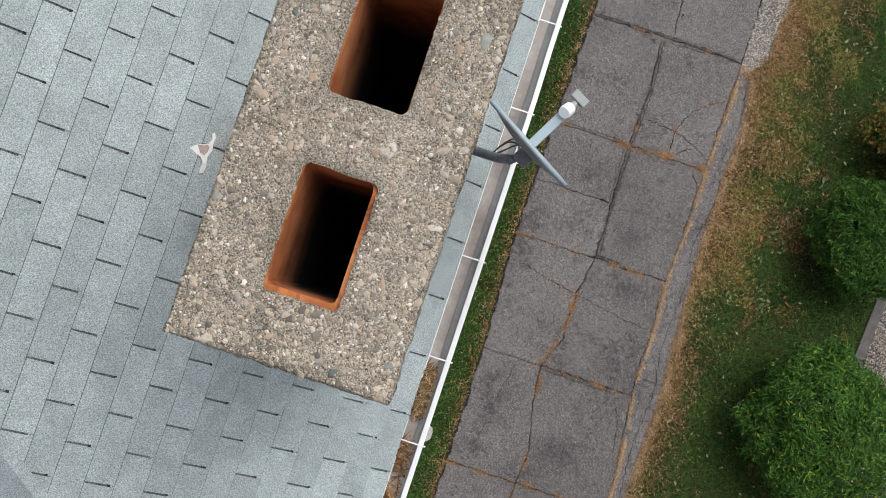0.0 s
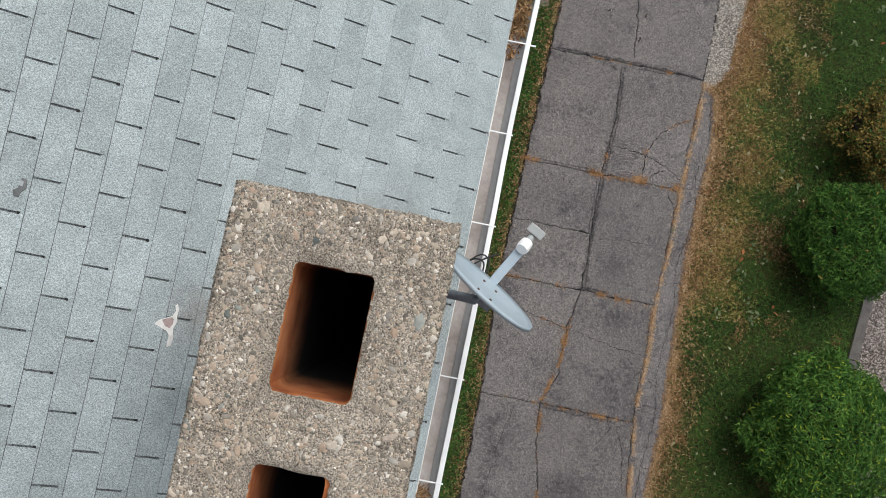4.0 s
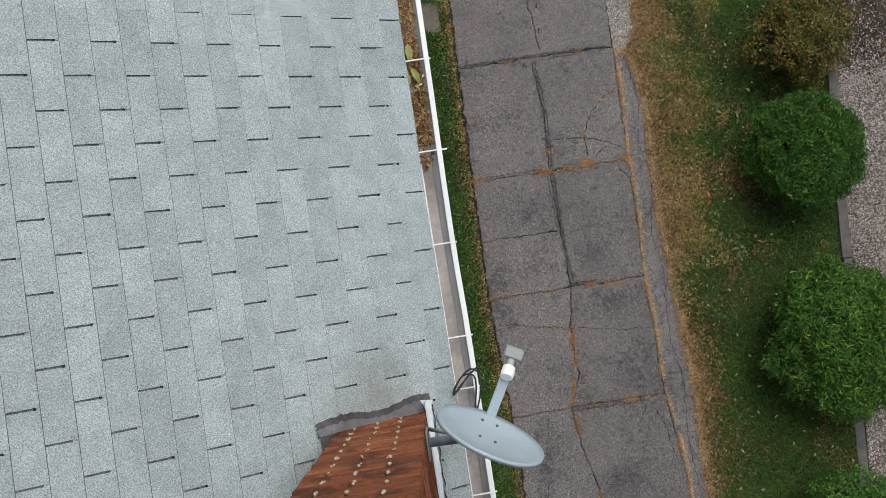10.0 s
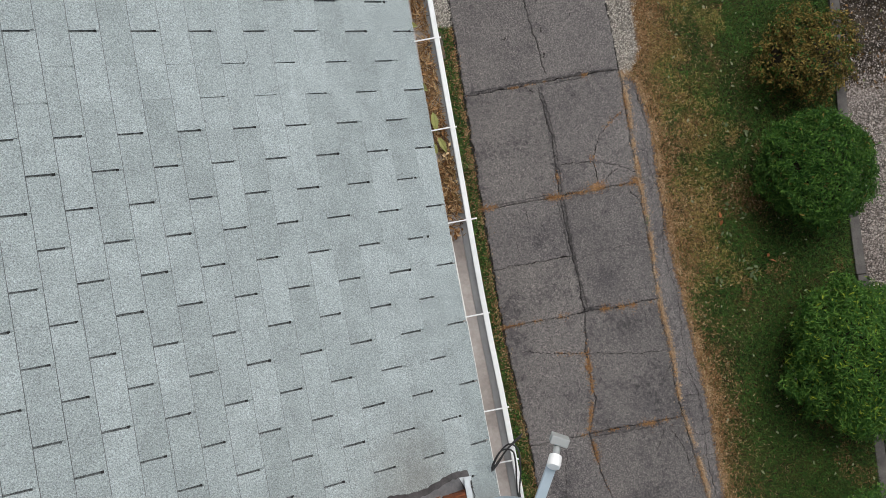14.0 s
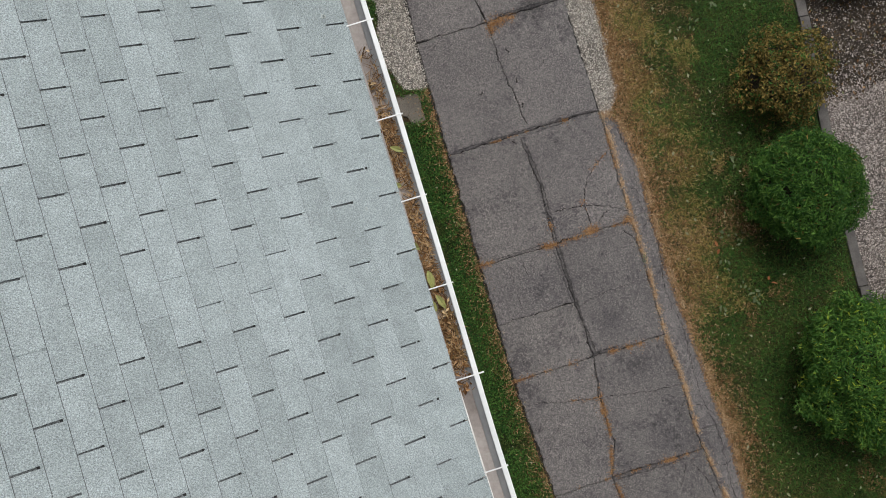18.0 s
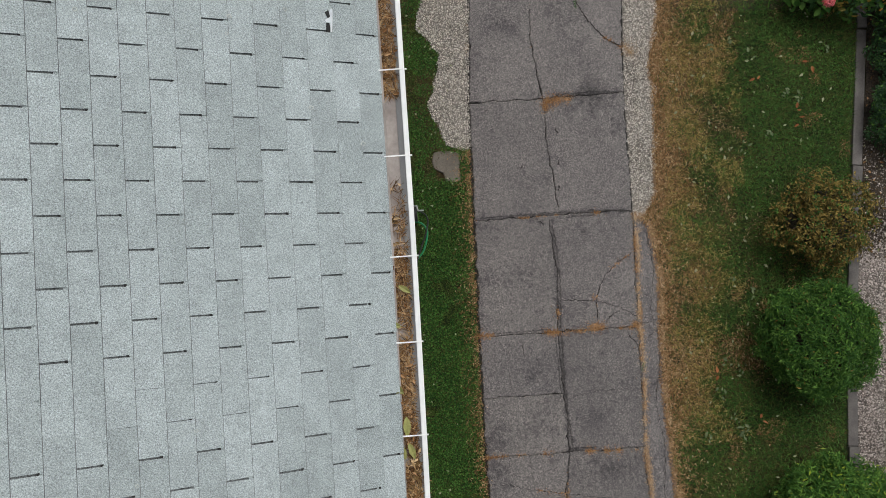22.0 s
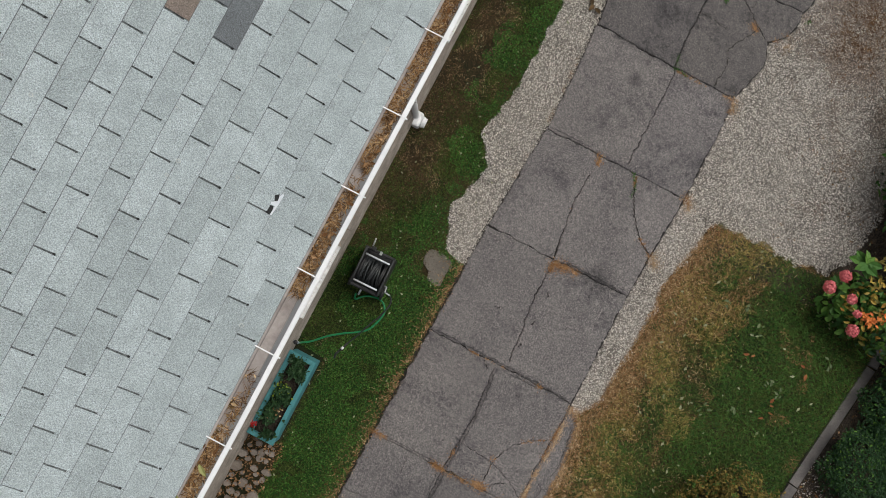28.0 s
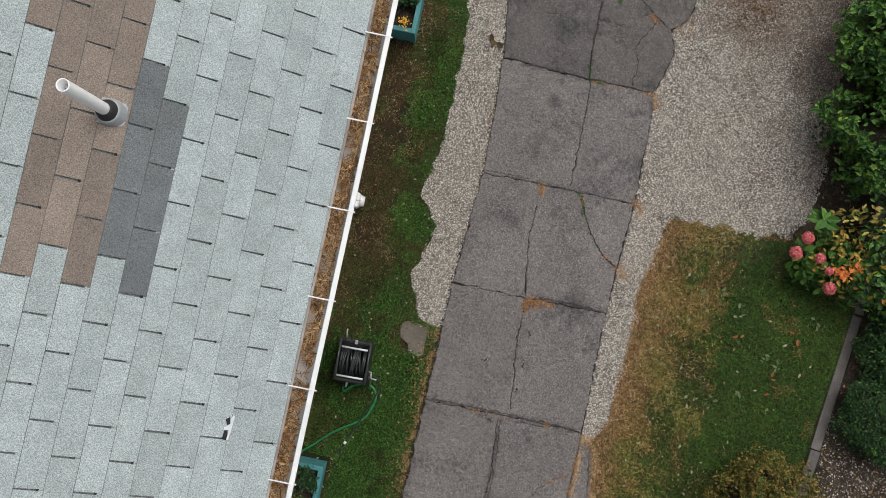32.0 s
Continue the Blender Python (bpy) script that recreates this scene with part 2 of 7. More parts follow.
def shingle_mat(name, low, high, island):
    m, nt, b = material(name)
    tone = ramp(nt, random_out(nt, island), [(0.0, low), (1.0, high)])
    blotch = ramp(nt, noise_node(nt, 2.2, 5.0, 0.65).outputs["Fac"], [(0.34, (0.93, 0.935, 0.935)), (0.60, (1.02, 1.02, 1.02))])
    streak = ramp(nt, noise_node(nt, 9.0, 4.0, 0.6).outputs["Fac"], [(0.38, (0.92, 0.92, 0.92)), (0.62, (1.05, 1.05, 1.05))])
    gran = noise_node(nt, 175.0, 2.0, 0.75)
    grain = ramp(nt, gran.outputs["Fac"], [(0.33, (0.50, 0.50, 0.50)), (0.44, (0.85, 0.85, 0.85)), (0.54, (1.05, 1.05, 1.05)), (0.67, (1.52, 1.52, 1.52))])
    c = mix(nt, mix(nt, mix(nt, tone, blotch, 1.0, "MULTIPLY"), streak, 1.0, "MULTIPLY"), grain, 1.0, "MULTIPLY")
    # weathering: rusty dirt washed down beside the chimney; two grey tints lie south-west
    for place, reach, tint in (((-0.42, 0.74, 7.11), 0.42, (0.66, 0.61, 0.58)), ((-0.12, 0.40, 6.94), 0.36, (0.74, 0.70, 0.67)), ((-0.66, 0.35, 7.25), 0.36, (0.70, 0.64, 0.60)), ((-0.98, -0.20, 7.44), 0.46, (0.66, 0.67, 0.68)), ((-0.72, -0.80, 7.29), 0.50, (0.76, 0.77, 0.77)), ((-1.14, 0.24, 7.53), 0.20, (0.78, 0.70, 0.66))):
        geo = nt.nodes.new("ShaderNodeNewGeometry")
        far = nt.nodes.new("ShaderNodeVectorMath")
        far.operation = "DISTANCE"
        nt.links.new(geo.outputs["Position"], far.inputs[0])
        far.inputs[1].default_value = place
        wash = nt.nodes.new("ShaderNodeMath")
        wash.operation = "MULTIPLY_ADD"
        nt.links.new(noise_node(nt, 5.0, 5.0, 0.65).outputs["Fac"], wash.inputs[0])
        wash.inputs[1].default_value = 1.1 * reach
        nt.links.new(far.outputs["Value"], wash.inputs[2])
        veil = ramp(nt, wash.outputs[0], [(min(0.55 * reach, 0.9), tint), (min(1.35 * reach, 1.0), (1, 1, 1))])
        c = mix(nt, c, veil, 0.85, "MULTIPLY")
    nt.links.new(c, b.inputs["Base Color"])
    b.inputs["Roughness"].default_value = 0.95
    bump(nt, b, gran.outputs["Fac"], 0.6, 0.003)
    return m


SHINGLE = shingle_mat("grey_green_asphalt_shingle", (0.322, 0.373, 0.381), (0.390, 0.449, 0.462), False)
SHINGLE_FAR = shingle_mat("grey_green_asphalt_shingle_joined", (0.322, 0.373, 0.381), (0.390, 0.449, 0.462), True)
SHINGLE_BROWN = shingle_mat("brown_asphalt_shingle", (0.195, 0.162, 0.140), (0.275, 0.228, 0.192), False)
SHINGLE_DARK = shingle_mat("slate_grey_asphalt_shingle", (0.135, 0.15, 0.16), (0.17, 0.19, 0.20), False)
# slot floors and tab sides: shingle granules darkened for shade and dirt
SLOT_FLOOR = mat_varied("slot_granules_shade_and_dirt", [(0.3, (0.075, 0.083, 0.085)), (0.7, (0.16, 0.178, 0.182))], 170, 20.0, 0.95, 0.7, 1.0)
DECK = mat_varied("black_roofing_felt", [(0.3, (0.085, 0.090, 0.092)), (0.7, (0.18, 0.19, 0.192))], 90)
# felt black, used too for the shadow painted in each slot's mouth
FELT_AND_SLOT_SHADE = mat_varied("black_felt_and_slot_shade", [(0.3, (0.010, 0.011, 0.011)), (0.7, (0.030, 0.031, 0.031))], 90)


def near(nt, places, depth, noisy):
    """A multiplier that darkens round spots with ragged edges: oil and tar marks."""
    c = None
    for x, y, reach, dark in places:
        geo = nt.nodes.new("ShaderNodeNewGeometry")
        far = nt.nodes.new("ShaderNodeVectorMath")
        far.operation = "DISTANCE"
        nt.links.new(geo.outputs["Position"], far.inputs[0])
        far.inputs[1].default_value = (x, y, 0.038)
        rag = nt.nodes.new("ShaderNodeMath")
        rag.operation = "MULTIPLY_ADD"
        nt.links.new(noisy, rag.inputs[0])
        rag.inputs[1].default_value = 1.5 * reach
        nt.links.new(far.outputs["Value"], rag.inputs[2])
        one = ramp(nt, rag.outputs[0], [(0.72 * reach, (dark, dark, dark * 1.04)), (1.6 * reach, (1, 1, 1))])
        c = one if c is None else mix(nt, c, one, depth, "MULTIPLY")
    return c


OIL_MARKS = [(2.37, 5.71, 0.30, 0.40), (2.21, 6.27, 0.13, 0.66), (1.60, 8.28, 0.15, 0.40), (1.65, 8.57, 0.07, 0.45), (2.12, 3.86, 0.065, 0.42), (1.76, 3.34, 0.09, 0.55), (2.02, 2.61, 0.08, 0.6), (2.25, 2.27, 0.08, 0.6),
             (0.77, 0.35, 0.10, 0.45), (1.40, 6.59, 0.20, 0.70), (2.09, 1.38, 0.30, 0.72), (1.93, -1.55, 0.34, 0.70), (2.25, -0.25, 0.26, 0.74), (1.48, 0.95, 0.09, 0.6), (1.54, 9.25, 0.28, 0.72)]


TAR_BANDS = [(1.715, 1.04, 1.735, 4.02, 0.075, 0.48), (1.85, 5.68, 2.72, 5.68, 0.13, 0.55), (1.72, 1.05, 2.05, 1.06, 0.07, 0.42), (1.85, 4.12, 2.65, 4.10, 0.075, 0.58), (0.75, 4.12, 1.7, 4.12, 0.05, 0.66),
             (1.6, 7.18, 2.3, 7.17, 0.06, 0.6), (1.1, 8.68, 2.6, 8.66, 0.06, 0.55), (1.5, -0.53, 2.4, -0.55, 0.09, 0.62), (2.86, 1.9, 2.93, 3.3, 0.05, 0.7), (1.97, 8.8, 1.97, 9.9, 0.05, 0.6)]


def banded(nt, bands, noisy):
    """A multiplier that darkens ragged bands along straight lines of the plan: tar worked into old joints."""
    c = None
    for x0, y0, x1, y1, reach, dark in bands:
        geo = nt.nodes.new("ShaderNodeNewGeometry")
        run = Vector((x1 - x0, y1 - y0, 0))
        rel = nt.nodes.new("ShaderNodeVectorMath")
        rel.operation = "SUBTRACT"
        nt.links.new(geo.outputs["Position"], rel.inputs[0])
        rel.inputs[1].default_value = (x0, y0, 0.036)
        along_it = nt.nodes.new("ShaderNodeVectorMath")
        along_it.operation = "DOT_PRODUCT"
        nt.links.new(rel.outputs["Vector"], along_it.inputs[0])
        along_it.inputs[1].default_value = run / run.length_squared
        part_of = nt.nodes.new("ShaderNodeClamp")
        nt.links.new(along_it.outputs["Value"], part_of.inputs["Value"])
        foot = nt.nodes.new("ShaderNodeVectorMath")
        foot.operation = "SCALE"
        foot.inputs[0].default_value = run
        nt.links.new(part_of.outputs[0], foot.inputs["Scale"])
        off = nt.nodes.new("ShaderNodeVectorMath")
        off.operation = "DISTANCE"
        nt.links.new(rel.outputs["Vector"], off.inputs[0])
        nt.links.new(foot.outputs["Vector"], off.inputs[1])
        rag = nt.nodes.new("ShaderNodeMath")
        rag.operation = "MULTIPLY_ADD"
        nt.links.new(noisy, rag.inputs[0])
        rag.inputs[1].default_value = 3.2 * reach
        nt.links.new(off.outputs["Value"], rag.inputs[2])
        one = ramp(nt, rag.outputs[0], [(1.35 * reach, (dark, dark, dark * 1.05)), (2.3 * reach, (1, 1, 1))])
        c = one if c is None else mix(nt, c, one, 1.0, "MULTIPLY")
    return c


def asphalt_mat(name="aged_asphalt", gain=1.0):
    m, nt, b = material(name)
    tone = ramp(nt, noise_node(nt, 0.9, 6.0, 0.6).outputs["Fac"], [(0.36, tuple(gain * v for v in (0.149, 0.141, 0.143))), (0.64, tuple(gain * v for v in (0.188, 0.178, 0.177)))])
    rnd = ramp(nt, random_out(nt, False), [(0.0, (0.96, 0.96, 0.97)), (1.0, (1.04, 1.035, 1.02))])
    # broad worn stains broken up by small dark pits
    wide = noise_node(nt, 1.7, 5.0, 0.6)
    pits = noise_node(nt, 17.0, 6.0, 0.78)
    both = nt.nodes.new("ShaderNodeMath")
    both.operation = "MULTIPLY_ADD"
    nt.links.new(pits.outputs["Fac"], both.inputs[0])
    both.inputs[1].default_value = 0.75
    half = nt.nodes.new("ShaderNodeMath")
    half.operation = "MULTIPLY"
    nt.links.new(wide.outputs["Fac"], half.inputs[0])
    half.inputs[1].default_value = 0.75
    nt.links.new(half.outputs[0], both.inputs[2])
    stain = ramp(nt, both.outputs[0], [(0.60, (0.45, 0.45, 0.48)), (0.68, (0.82, 0.82, 0.84)), (0.75, (1, 1, 1))])
    speck = ramp(nt, noise_node(nt, 24.0, 3.0, 0.7).outputs["Fac"], [(0.27, (0.35, 0.35, 0.38)), (0.35, (1, 1, 1))])
    grit = noise_node(nt, 95.0, kind="cells")
    grit2 = noise_node(nt, 190.0, kind="cells")
    shade = nt.nodes.new("ShaderNodeSeparateColor")
    nt.links.new(grit.outputs["Color"], shade.inputs[0])
    shade2 = nt.nodes.new("ShaderNodeSeparateColor")
    nt.links.new(grit2.outputs["Color"], shade2.inputs[0])
    g1 = ramp(nt, shade.outputs[0], [(0.0, (0.40, 0.40, 0.41)), (0.45, (0.83, 0.83, 0.83)), (0.8, (1.20, 1.18, 1.16)), (1.0, (1.85, 1.78, 1.70))])
    g2 = ramp(nt, shade2.outputs[1], [(0.0, (0.55, 0.55, 0.55)), (1.0, (1.5, 1.48, 1.46))])
    c = mix(nt, mix(nt, tone, rnd, 1.0, "MULTIPLY"), mix(nt, stain, speck, 1.0, "MULTIPLY"), 0.85, "MULTIPLY")
    c = mix(nt, c, near(nt, OIL_MARKS, 1.0, noise_node(nt, 14.0, 7.0, 0.8).outputs["Fac"]), 1.0, "MULTIPLY")
    c = mix(nt, c, banded(nt, TAR_BANDS, noise_node(nt, 19.0, 6.0, 0.75).outputs["Fac"]), 1.0, "MULTIPLY")
    c = mix(nt, mix(nt, c, g1, 0.85, "MULTIPLY"), g2, 0.8, "MULTIPLY")
    nt.links.new(c, b.inputs["Base Color"])
    b.inputs["Roughness"].default_value = 0.92
    bump(nt, b, shade.outputs[0], 0.35, 0.005)
    return m


ASPHALT = asphalt_mat()
TAR = asphalt_mat("tar_darkened_asphalt", 0.52)
ASPHALT_WORN = asphalt_mat("worn_dark_asphalt", 0.88)
ASPHALT_NEW = asphalt_mat("darker_newer_asphalt", 0.66)
CRACK = mat_varied("dark_crack_dirt", [(0.3, (0.010, 0.009, 0.009)), (0.7, (0.028, 0.024, 0.021))], 60)


def soil_mat():
    m, nt, b = material("lawn_soil_and_thatch")
    patch = noise_node(nt, 1.3, 6.0, 0.65)
    c = ramp(nt, patch.outputs["Fac"], [(0.36, (0.012, 0.020, 0.005)), (0.5, (0.022, 0.022, 0.008)), (0.64, (0.060, 0.040, 0.016))])
    f = noise_node(nt, 70.0, 4.0, 0.8)
    c = mix(nt, c, ramp(nt, f.outputs["Fac"], [(0.38, (0.35, 0.35, 0.35)), (0.62, (1.7, 1.7, 1.7))]), 0.9, "MULTIPLY")
    nt.links.new(c, b.inputs["Base Color"])
    b.inputs["Roughness"].default_value = 1.0
    bump(nt, b, f.outputs["Fac"], 0.8, 0.02)
    return m


SOIL = soil_mat()


def foliage(name, stops, rough=0.6, coarse=3.0, coarse_mix=0.3):
    m = mat_varied(name, stops, 60, coarse, rough, 0.2, 0.6, 0.1, 0.002, island=True, coarse_mix=coarse_mix)
    m.node_tree.nodes["Principled BSDF"].inputs["Specular IOR Level"].default_value = 0.2
    return m


GRASS = foliage("lawn_grass_green", [(0.25, (0.014, 0.032, 0.006)), (0.5, (0.050, 0.078, 0.014)), (0.75, (0.185, 0.205, 0.055))], 0.7, 1.3, 0.22)
# a darker lawn green: the shade beside the wall is put into its colour
STRIP_GRASS = foliage("strip_grass_with_eave_shade", [(0.25, (0.008, 0.026, 0.005)), (0.5, (0.030, 0.068, 0.011)), (0.75, (0.17, 0.21, 0.048))], 0.7, 1.3, 0.22)
OLIVE_GRASS = foliage("yellowing_olive_grass", [(0.25, (0.055, 0.042, 0.010)), (0.5, (0.195, 0.145, 0.032)), (0.75, (0.56, 0.45, 0.17))], 0.7, 2.0, 0.2)
CLOVER = foliage("clover_and_low_weeds", [(0.25, (0.007, 0.030, 0.006)), (0.5, (0.026, 0.094, 0.014)), (0.75, (0.125, 0.255, 0.046))], 0.6, 2.0)
STRAW = foliage("dry_straw_grass", [(0.22, (0.075, 0.045, 0.016)), (0.5, (0.21, 0.128, 0.050)), (0.78, (0.74, 0.56, 0.34))], 0.8, 2.0, 0.15)
PALE_STRAW = foliage("bleached_straw_bits", [(0.2, (0.17, 0.10, 0.05)), (0.5, (0.36, 0.24, 0.14)), (0.8, (0.72, 0.57, 0.40))], 0.85, 4.0, 0.2)
LITTER = foliage("rust_brown_dry_litter", [(0.25, (0.085, 0.040, 0.016)), (0.5, (0.225, 0.112, 0.045)), (0.75, (0.54, 0.34, 0.18))], 0.85, 4.0, 0.2)
SOIL_BITS = foliage("brown_soil_and_leaf_bits", [(0.2, (0.022, 0.017, 0.010)), (0.5, (0.062, 0.042, 0.022)), (0.8, (0.165, 0.105, 0.053))], 0.95, 4.0)
NEEDLES = foliage("brown_pine_needles", [(0.2, (0.030, 0.016, 0.008)), (0.45, (0.15, 0.080, 0.034)), (0.65, (0.33, 0.19, 0.085)), (0.85, (0.66, 0.47, 0.26))], 0.8, 8.0, 0.12)
PALE_LEAF = foliage("pale_fallen_leaf", [(0.2, (0.20, 0.24, 0.12)), (0.8, (0.38, 0.38, 0.25))], 0.6)
BUSH = foliage("glossy_shrub_leaf", [(0.25, (0.015, 0.050, 0.011)), (0.5, (0.040, 0.112, 0.021)), (0.78, (0.130, 0.250, 0.045))], 0.55, 5.0)
BUSH_BRIGHT = foliage("light_green_shrub_leaf", [(0.25, (0.026, 0.084, 0.016)), (0.5, (0.062, 0.162, 0.028)), (0.78, (0.18, 0.32, 0.058))], 0.55, 5.0)
BUSH_DULL = foliage("browning_shrub_leaf", [(0.2, (0.030, 0.036, 0.010)), (0.5, (0.125, 0.098, 0.022)), (0.8, (0.36, 0.255, 0.075))], 0.7, 3.0, 0.15)
DARK_LEAF = foliage("dark_ground_cover_leaf", [(0.25, (0.010, 0.030, 0.012)), (0.5, (0.020, 0.055, 0.020)), (0.78, (0.045, 0.10, 0.035))], 0.5, 4.0)
AUTUMN_LEAF = foliage("yellow_orange_leaf", [(0.2, (0.16, 0.13, 0.02)), (0.45, (0.32, 0.22, 0.04)), (0.7, (0.44, 0.33, 0.07)), (0.9, (0.46, 0.17, 0.03))], 0.5, 6.0)
GUTTER_LEAF = foliage("yellow_green_fallen_leaf", [(0.2, (0.20, 0.22, 0.07)), (0.8, (0.42, 0.40, 0.16))], 0.5, 12.0)
RUSSET_LEAF = foliage("russet_fallen_leaf", [(0.2, (0.20, 0.07, 0.025)), (0.8, (0.42, 0.17, 0.07))], 0.7, 8.0)
WEED_LEAF = foliage("dull_green_weed_leaf", [(0.2, (0.06, 0.10, 0.04)), (0.8, (0.22, 0.26, 0.14))], 0.6, 8.0)
MOULD = foliage("rusty_leaf_mould", [(0.2, (0.045, 0.026, 0.014)), (0.5, (0.11, 0.062, 0.030)), (0.8, (0.24, 0.14, 0.07))], 0.95, 5.0)
OLIVE_LEAF = foliage("olive_turning_leaf", [(0.2, (0.07, 0.075, 0.015)), (0.5, (0.17, 0.15, 0.03)), (0.8, (0.30, 0.22, 0.05))], 0.5, 6.0)
YELLOW_LEAF = foliage("pale_yellow_leaf", [(0.2, (0.36, 0.30, 0.06)), (0.8, (0.62, 0.52, 0.17))], 0.5, 6.0)
ORANGE_LEAF = foliage("orange_red_leaf", [(0.2, (0.50, 0.12, 0.03)), (0.8, (0.70, 0.24, 0.06))], 0.5, 6.0)
YELLOW_GREEN = foliage("yellow_green_leaf", [(0.2, (0.12, 0.20, 0.02)), (0.8, (0.34, 0.42, 0.05))], 0.5, 6.0)
PETAL = foliage("pink_hydrangea_petal", [(0.2, (0.56, 0.095, 0.125)), (0.8, (0.86, 0.30, 0.30))], 0.6, 9.0)
RED_PETAL = foliage("red_geranium_petal", [(0.2, (0.35, 0.01, 0.012)), (0.8, (0.5, 0.03, 0.03))], 0.6, 9.0)
YELLOW_PETAL = foliage("yellow_flower_petal", [(0.2, (0.6, 0.30, 0.03)), (0.8, (0.75, 0.5, 0.08))], 0.6, 9.0)
BARK = mat_varied("grey_brown_twig", [(0.3, (0.05, 0.035, 0.025)), (0.7, (0.13, 0.10, 0.07))], 90)
TWIG_SHADE = mat_varied("inner_twigs_and_shade", [(0.3, (0.014, 0.015, 0.008)), (0.7, (0.06, 0.05, 0.03))], 60, 20.0, 1.0, 0.6, 0.9, 0.9, 0.02)
PEBBLE_PALE = foliage("pale_gravel", [(0.05, (0.11, 0.098, 0.085)), (0.3, (0.43, 0.395, 0.35)), (0.6, (0.66, 0.62, 0.565)), (0.9, (0.90, 0.87, 0.82))], 0.85, 1.5, 0.10)
PEBBLE_PINK = foliage("pinkish_gravel", [(0.05, (0.08, 0.064, 0.056)), (0.45, (0.33, 0.285, 0.26)), (0.9, (0.76, 0.70, 0.66))], 0.85, 1.0, 0.15)
PEBBLE_BROWN = foliage("leaf_stained_gravel", [(0.1, (0.075, 0.053, 0.042)), (0.45, (0.28, 0.225, 0.185)), (0.9, (0.72, 0.65, 0.58))], 0.9, 3.0, 0.12)
DARK_BED = mat_varied("dark_gravel_bed_grit", [(0.3, (0.06, 0.052, 0.046)), (0.7, (0.17, 0.15, 0.135))], 95, 2.0, 0.95, 0.6, 0.9, 0.8, 0.01)
GRAVEL_BED = mat_varied("gravel_bed_grit", [(0.3, (0.10, 0.090, 0.080)), (0.7, (0.27, 0.25, 0.228))], 95, 2.0, 0.95, 0.6, 0.9, 0.8, 0.01)
DIRT = mat_varied("dark_garden_soil", [(0.3, (0.018, 0.014, 0.010)), (0.7, (0.065, 0.050, 0.036))], 45, 4.0, 1.0, 0.7, 1.0, 0.8, 0.01)
FIELDSTONE = mat_varied("grey_fieldstone", [(0.3, (0.17, 0.14, 0.115)), (0.7, (0.30, 0.26, 0.225))], 45, 5.0, 0.9, 0.25, 0.6, 0.5, 0.008, island=False)
CONCRETE = mat_varied("weathered_concrete", [(0.3, (0.11, 0.097, 0.08)), (0.7, (0.19, 0.17, 0.145))], 80, 3.0, 0.95, 0.3, 0.6, 0.4, 0.006)
SPLASH = mat_varied("pale_concrete", [(0.3, (0.42, 0.41, 0.39)), (0.7, (0.58, 0.57, 0.55))], 80, 6.0, 0.95, 0.3, 0.6, 0.4, 0.006)
KERB_MAT = mat_varied("grey_stone_edging", [(0.3, (0.075, 0.070, 0.068)), (0.7, (0.16, 0.148, 0.14))], 60, 4.0, 0.95, 0.25, 0.6, 0.4, 0.006)
CAP = mat_varied("chimney_cap_mortar", [(0.3, (0.20, 0.17, 0.135)), (0.7, (0.45, 0.395, 0.325))], 260, 9.0, 0.97, 0.75, 1.0, 0.9, 0.008)
CAP_STONE = foliage("river_pebble_aggregate", [(0.02, (0.09, 0.09, 0.085)), (0.2, (0.275, 0.24, 0.19)), (0.4, (0.46, 0.40, 0.315)), (0.55, (0.39, 0.29, 0.215)), (0.7, (0.60, 0.535, 0.445)), (0.85, (0.15, 0.145, 0.13)), (1.0, (0.85, 0.80, 0.72))], 0.8, 14.0, 0.1)
CAP_STONE_COOL = foliage("grey_green_river_stones", [(0.1, (0.075, 0.085, 0.085)), (0.35, (0.17, 0.185, 0.165)), (0.6, (0.30, 0.32, 0.29)), (0.8, (0.40, 0.33, 0.27)), (1.0, (0.62, 0.57, 0.50))], 0.7, 14.0, 0.1)
BRICK = mat_varied("red_brick_face", [(0.25, (0.11, 0.030, 0.011)), (0.5, (0.215, 0.060, 0.019)), (0.8, (0.32, 0.105, 0.036))], 75, 7.0, 0.9, 0.3, 0.7, 0.5, 0.005, island=False, coarse_mix=0.35)
bnt = BRICK.node_tree
bbs = bnt.nodes["Principled BSDF"]
bsoot = ramp(bnt, noise_node(bnt, 6.5, 6.0, 0.7).outputs["Fac"], [(0.38, (0.30, 0.27, 0.26)), (0.50, (1, 1, 1))])
bnt.links.new(mix(bnt, bbs.inputs["Base Color"].links[0].from_socket, bsoot, 0.9, "MULTIPLY"), bbs.inputs["Base Color"])
# darkened beyond its dirt to paint the shadow lines between brick courses
MORTAR = mat_varied("dirty_mortar_with_joint_shade", [(0.3, (0.045, 0.026, 0.017)), (0.7, (0.10, 0.06, 0.04))], 90)
MORTAR_PALE = mat_varied("pale_mortar_lump", [(0.3, (0.36, 0.31, 0.22)), (0.7, (0.52, 0.46, 0.36))], 90, 30)


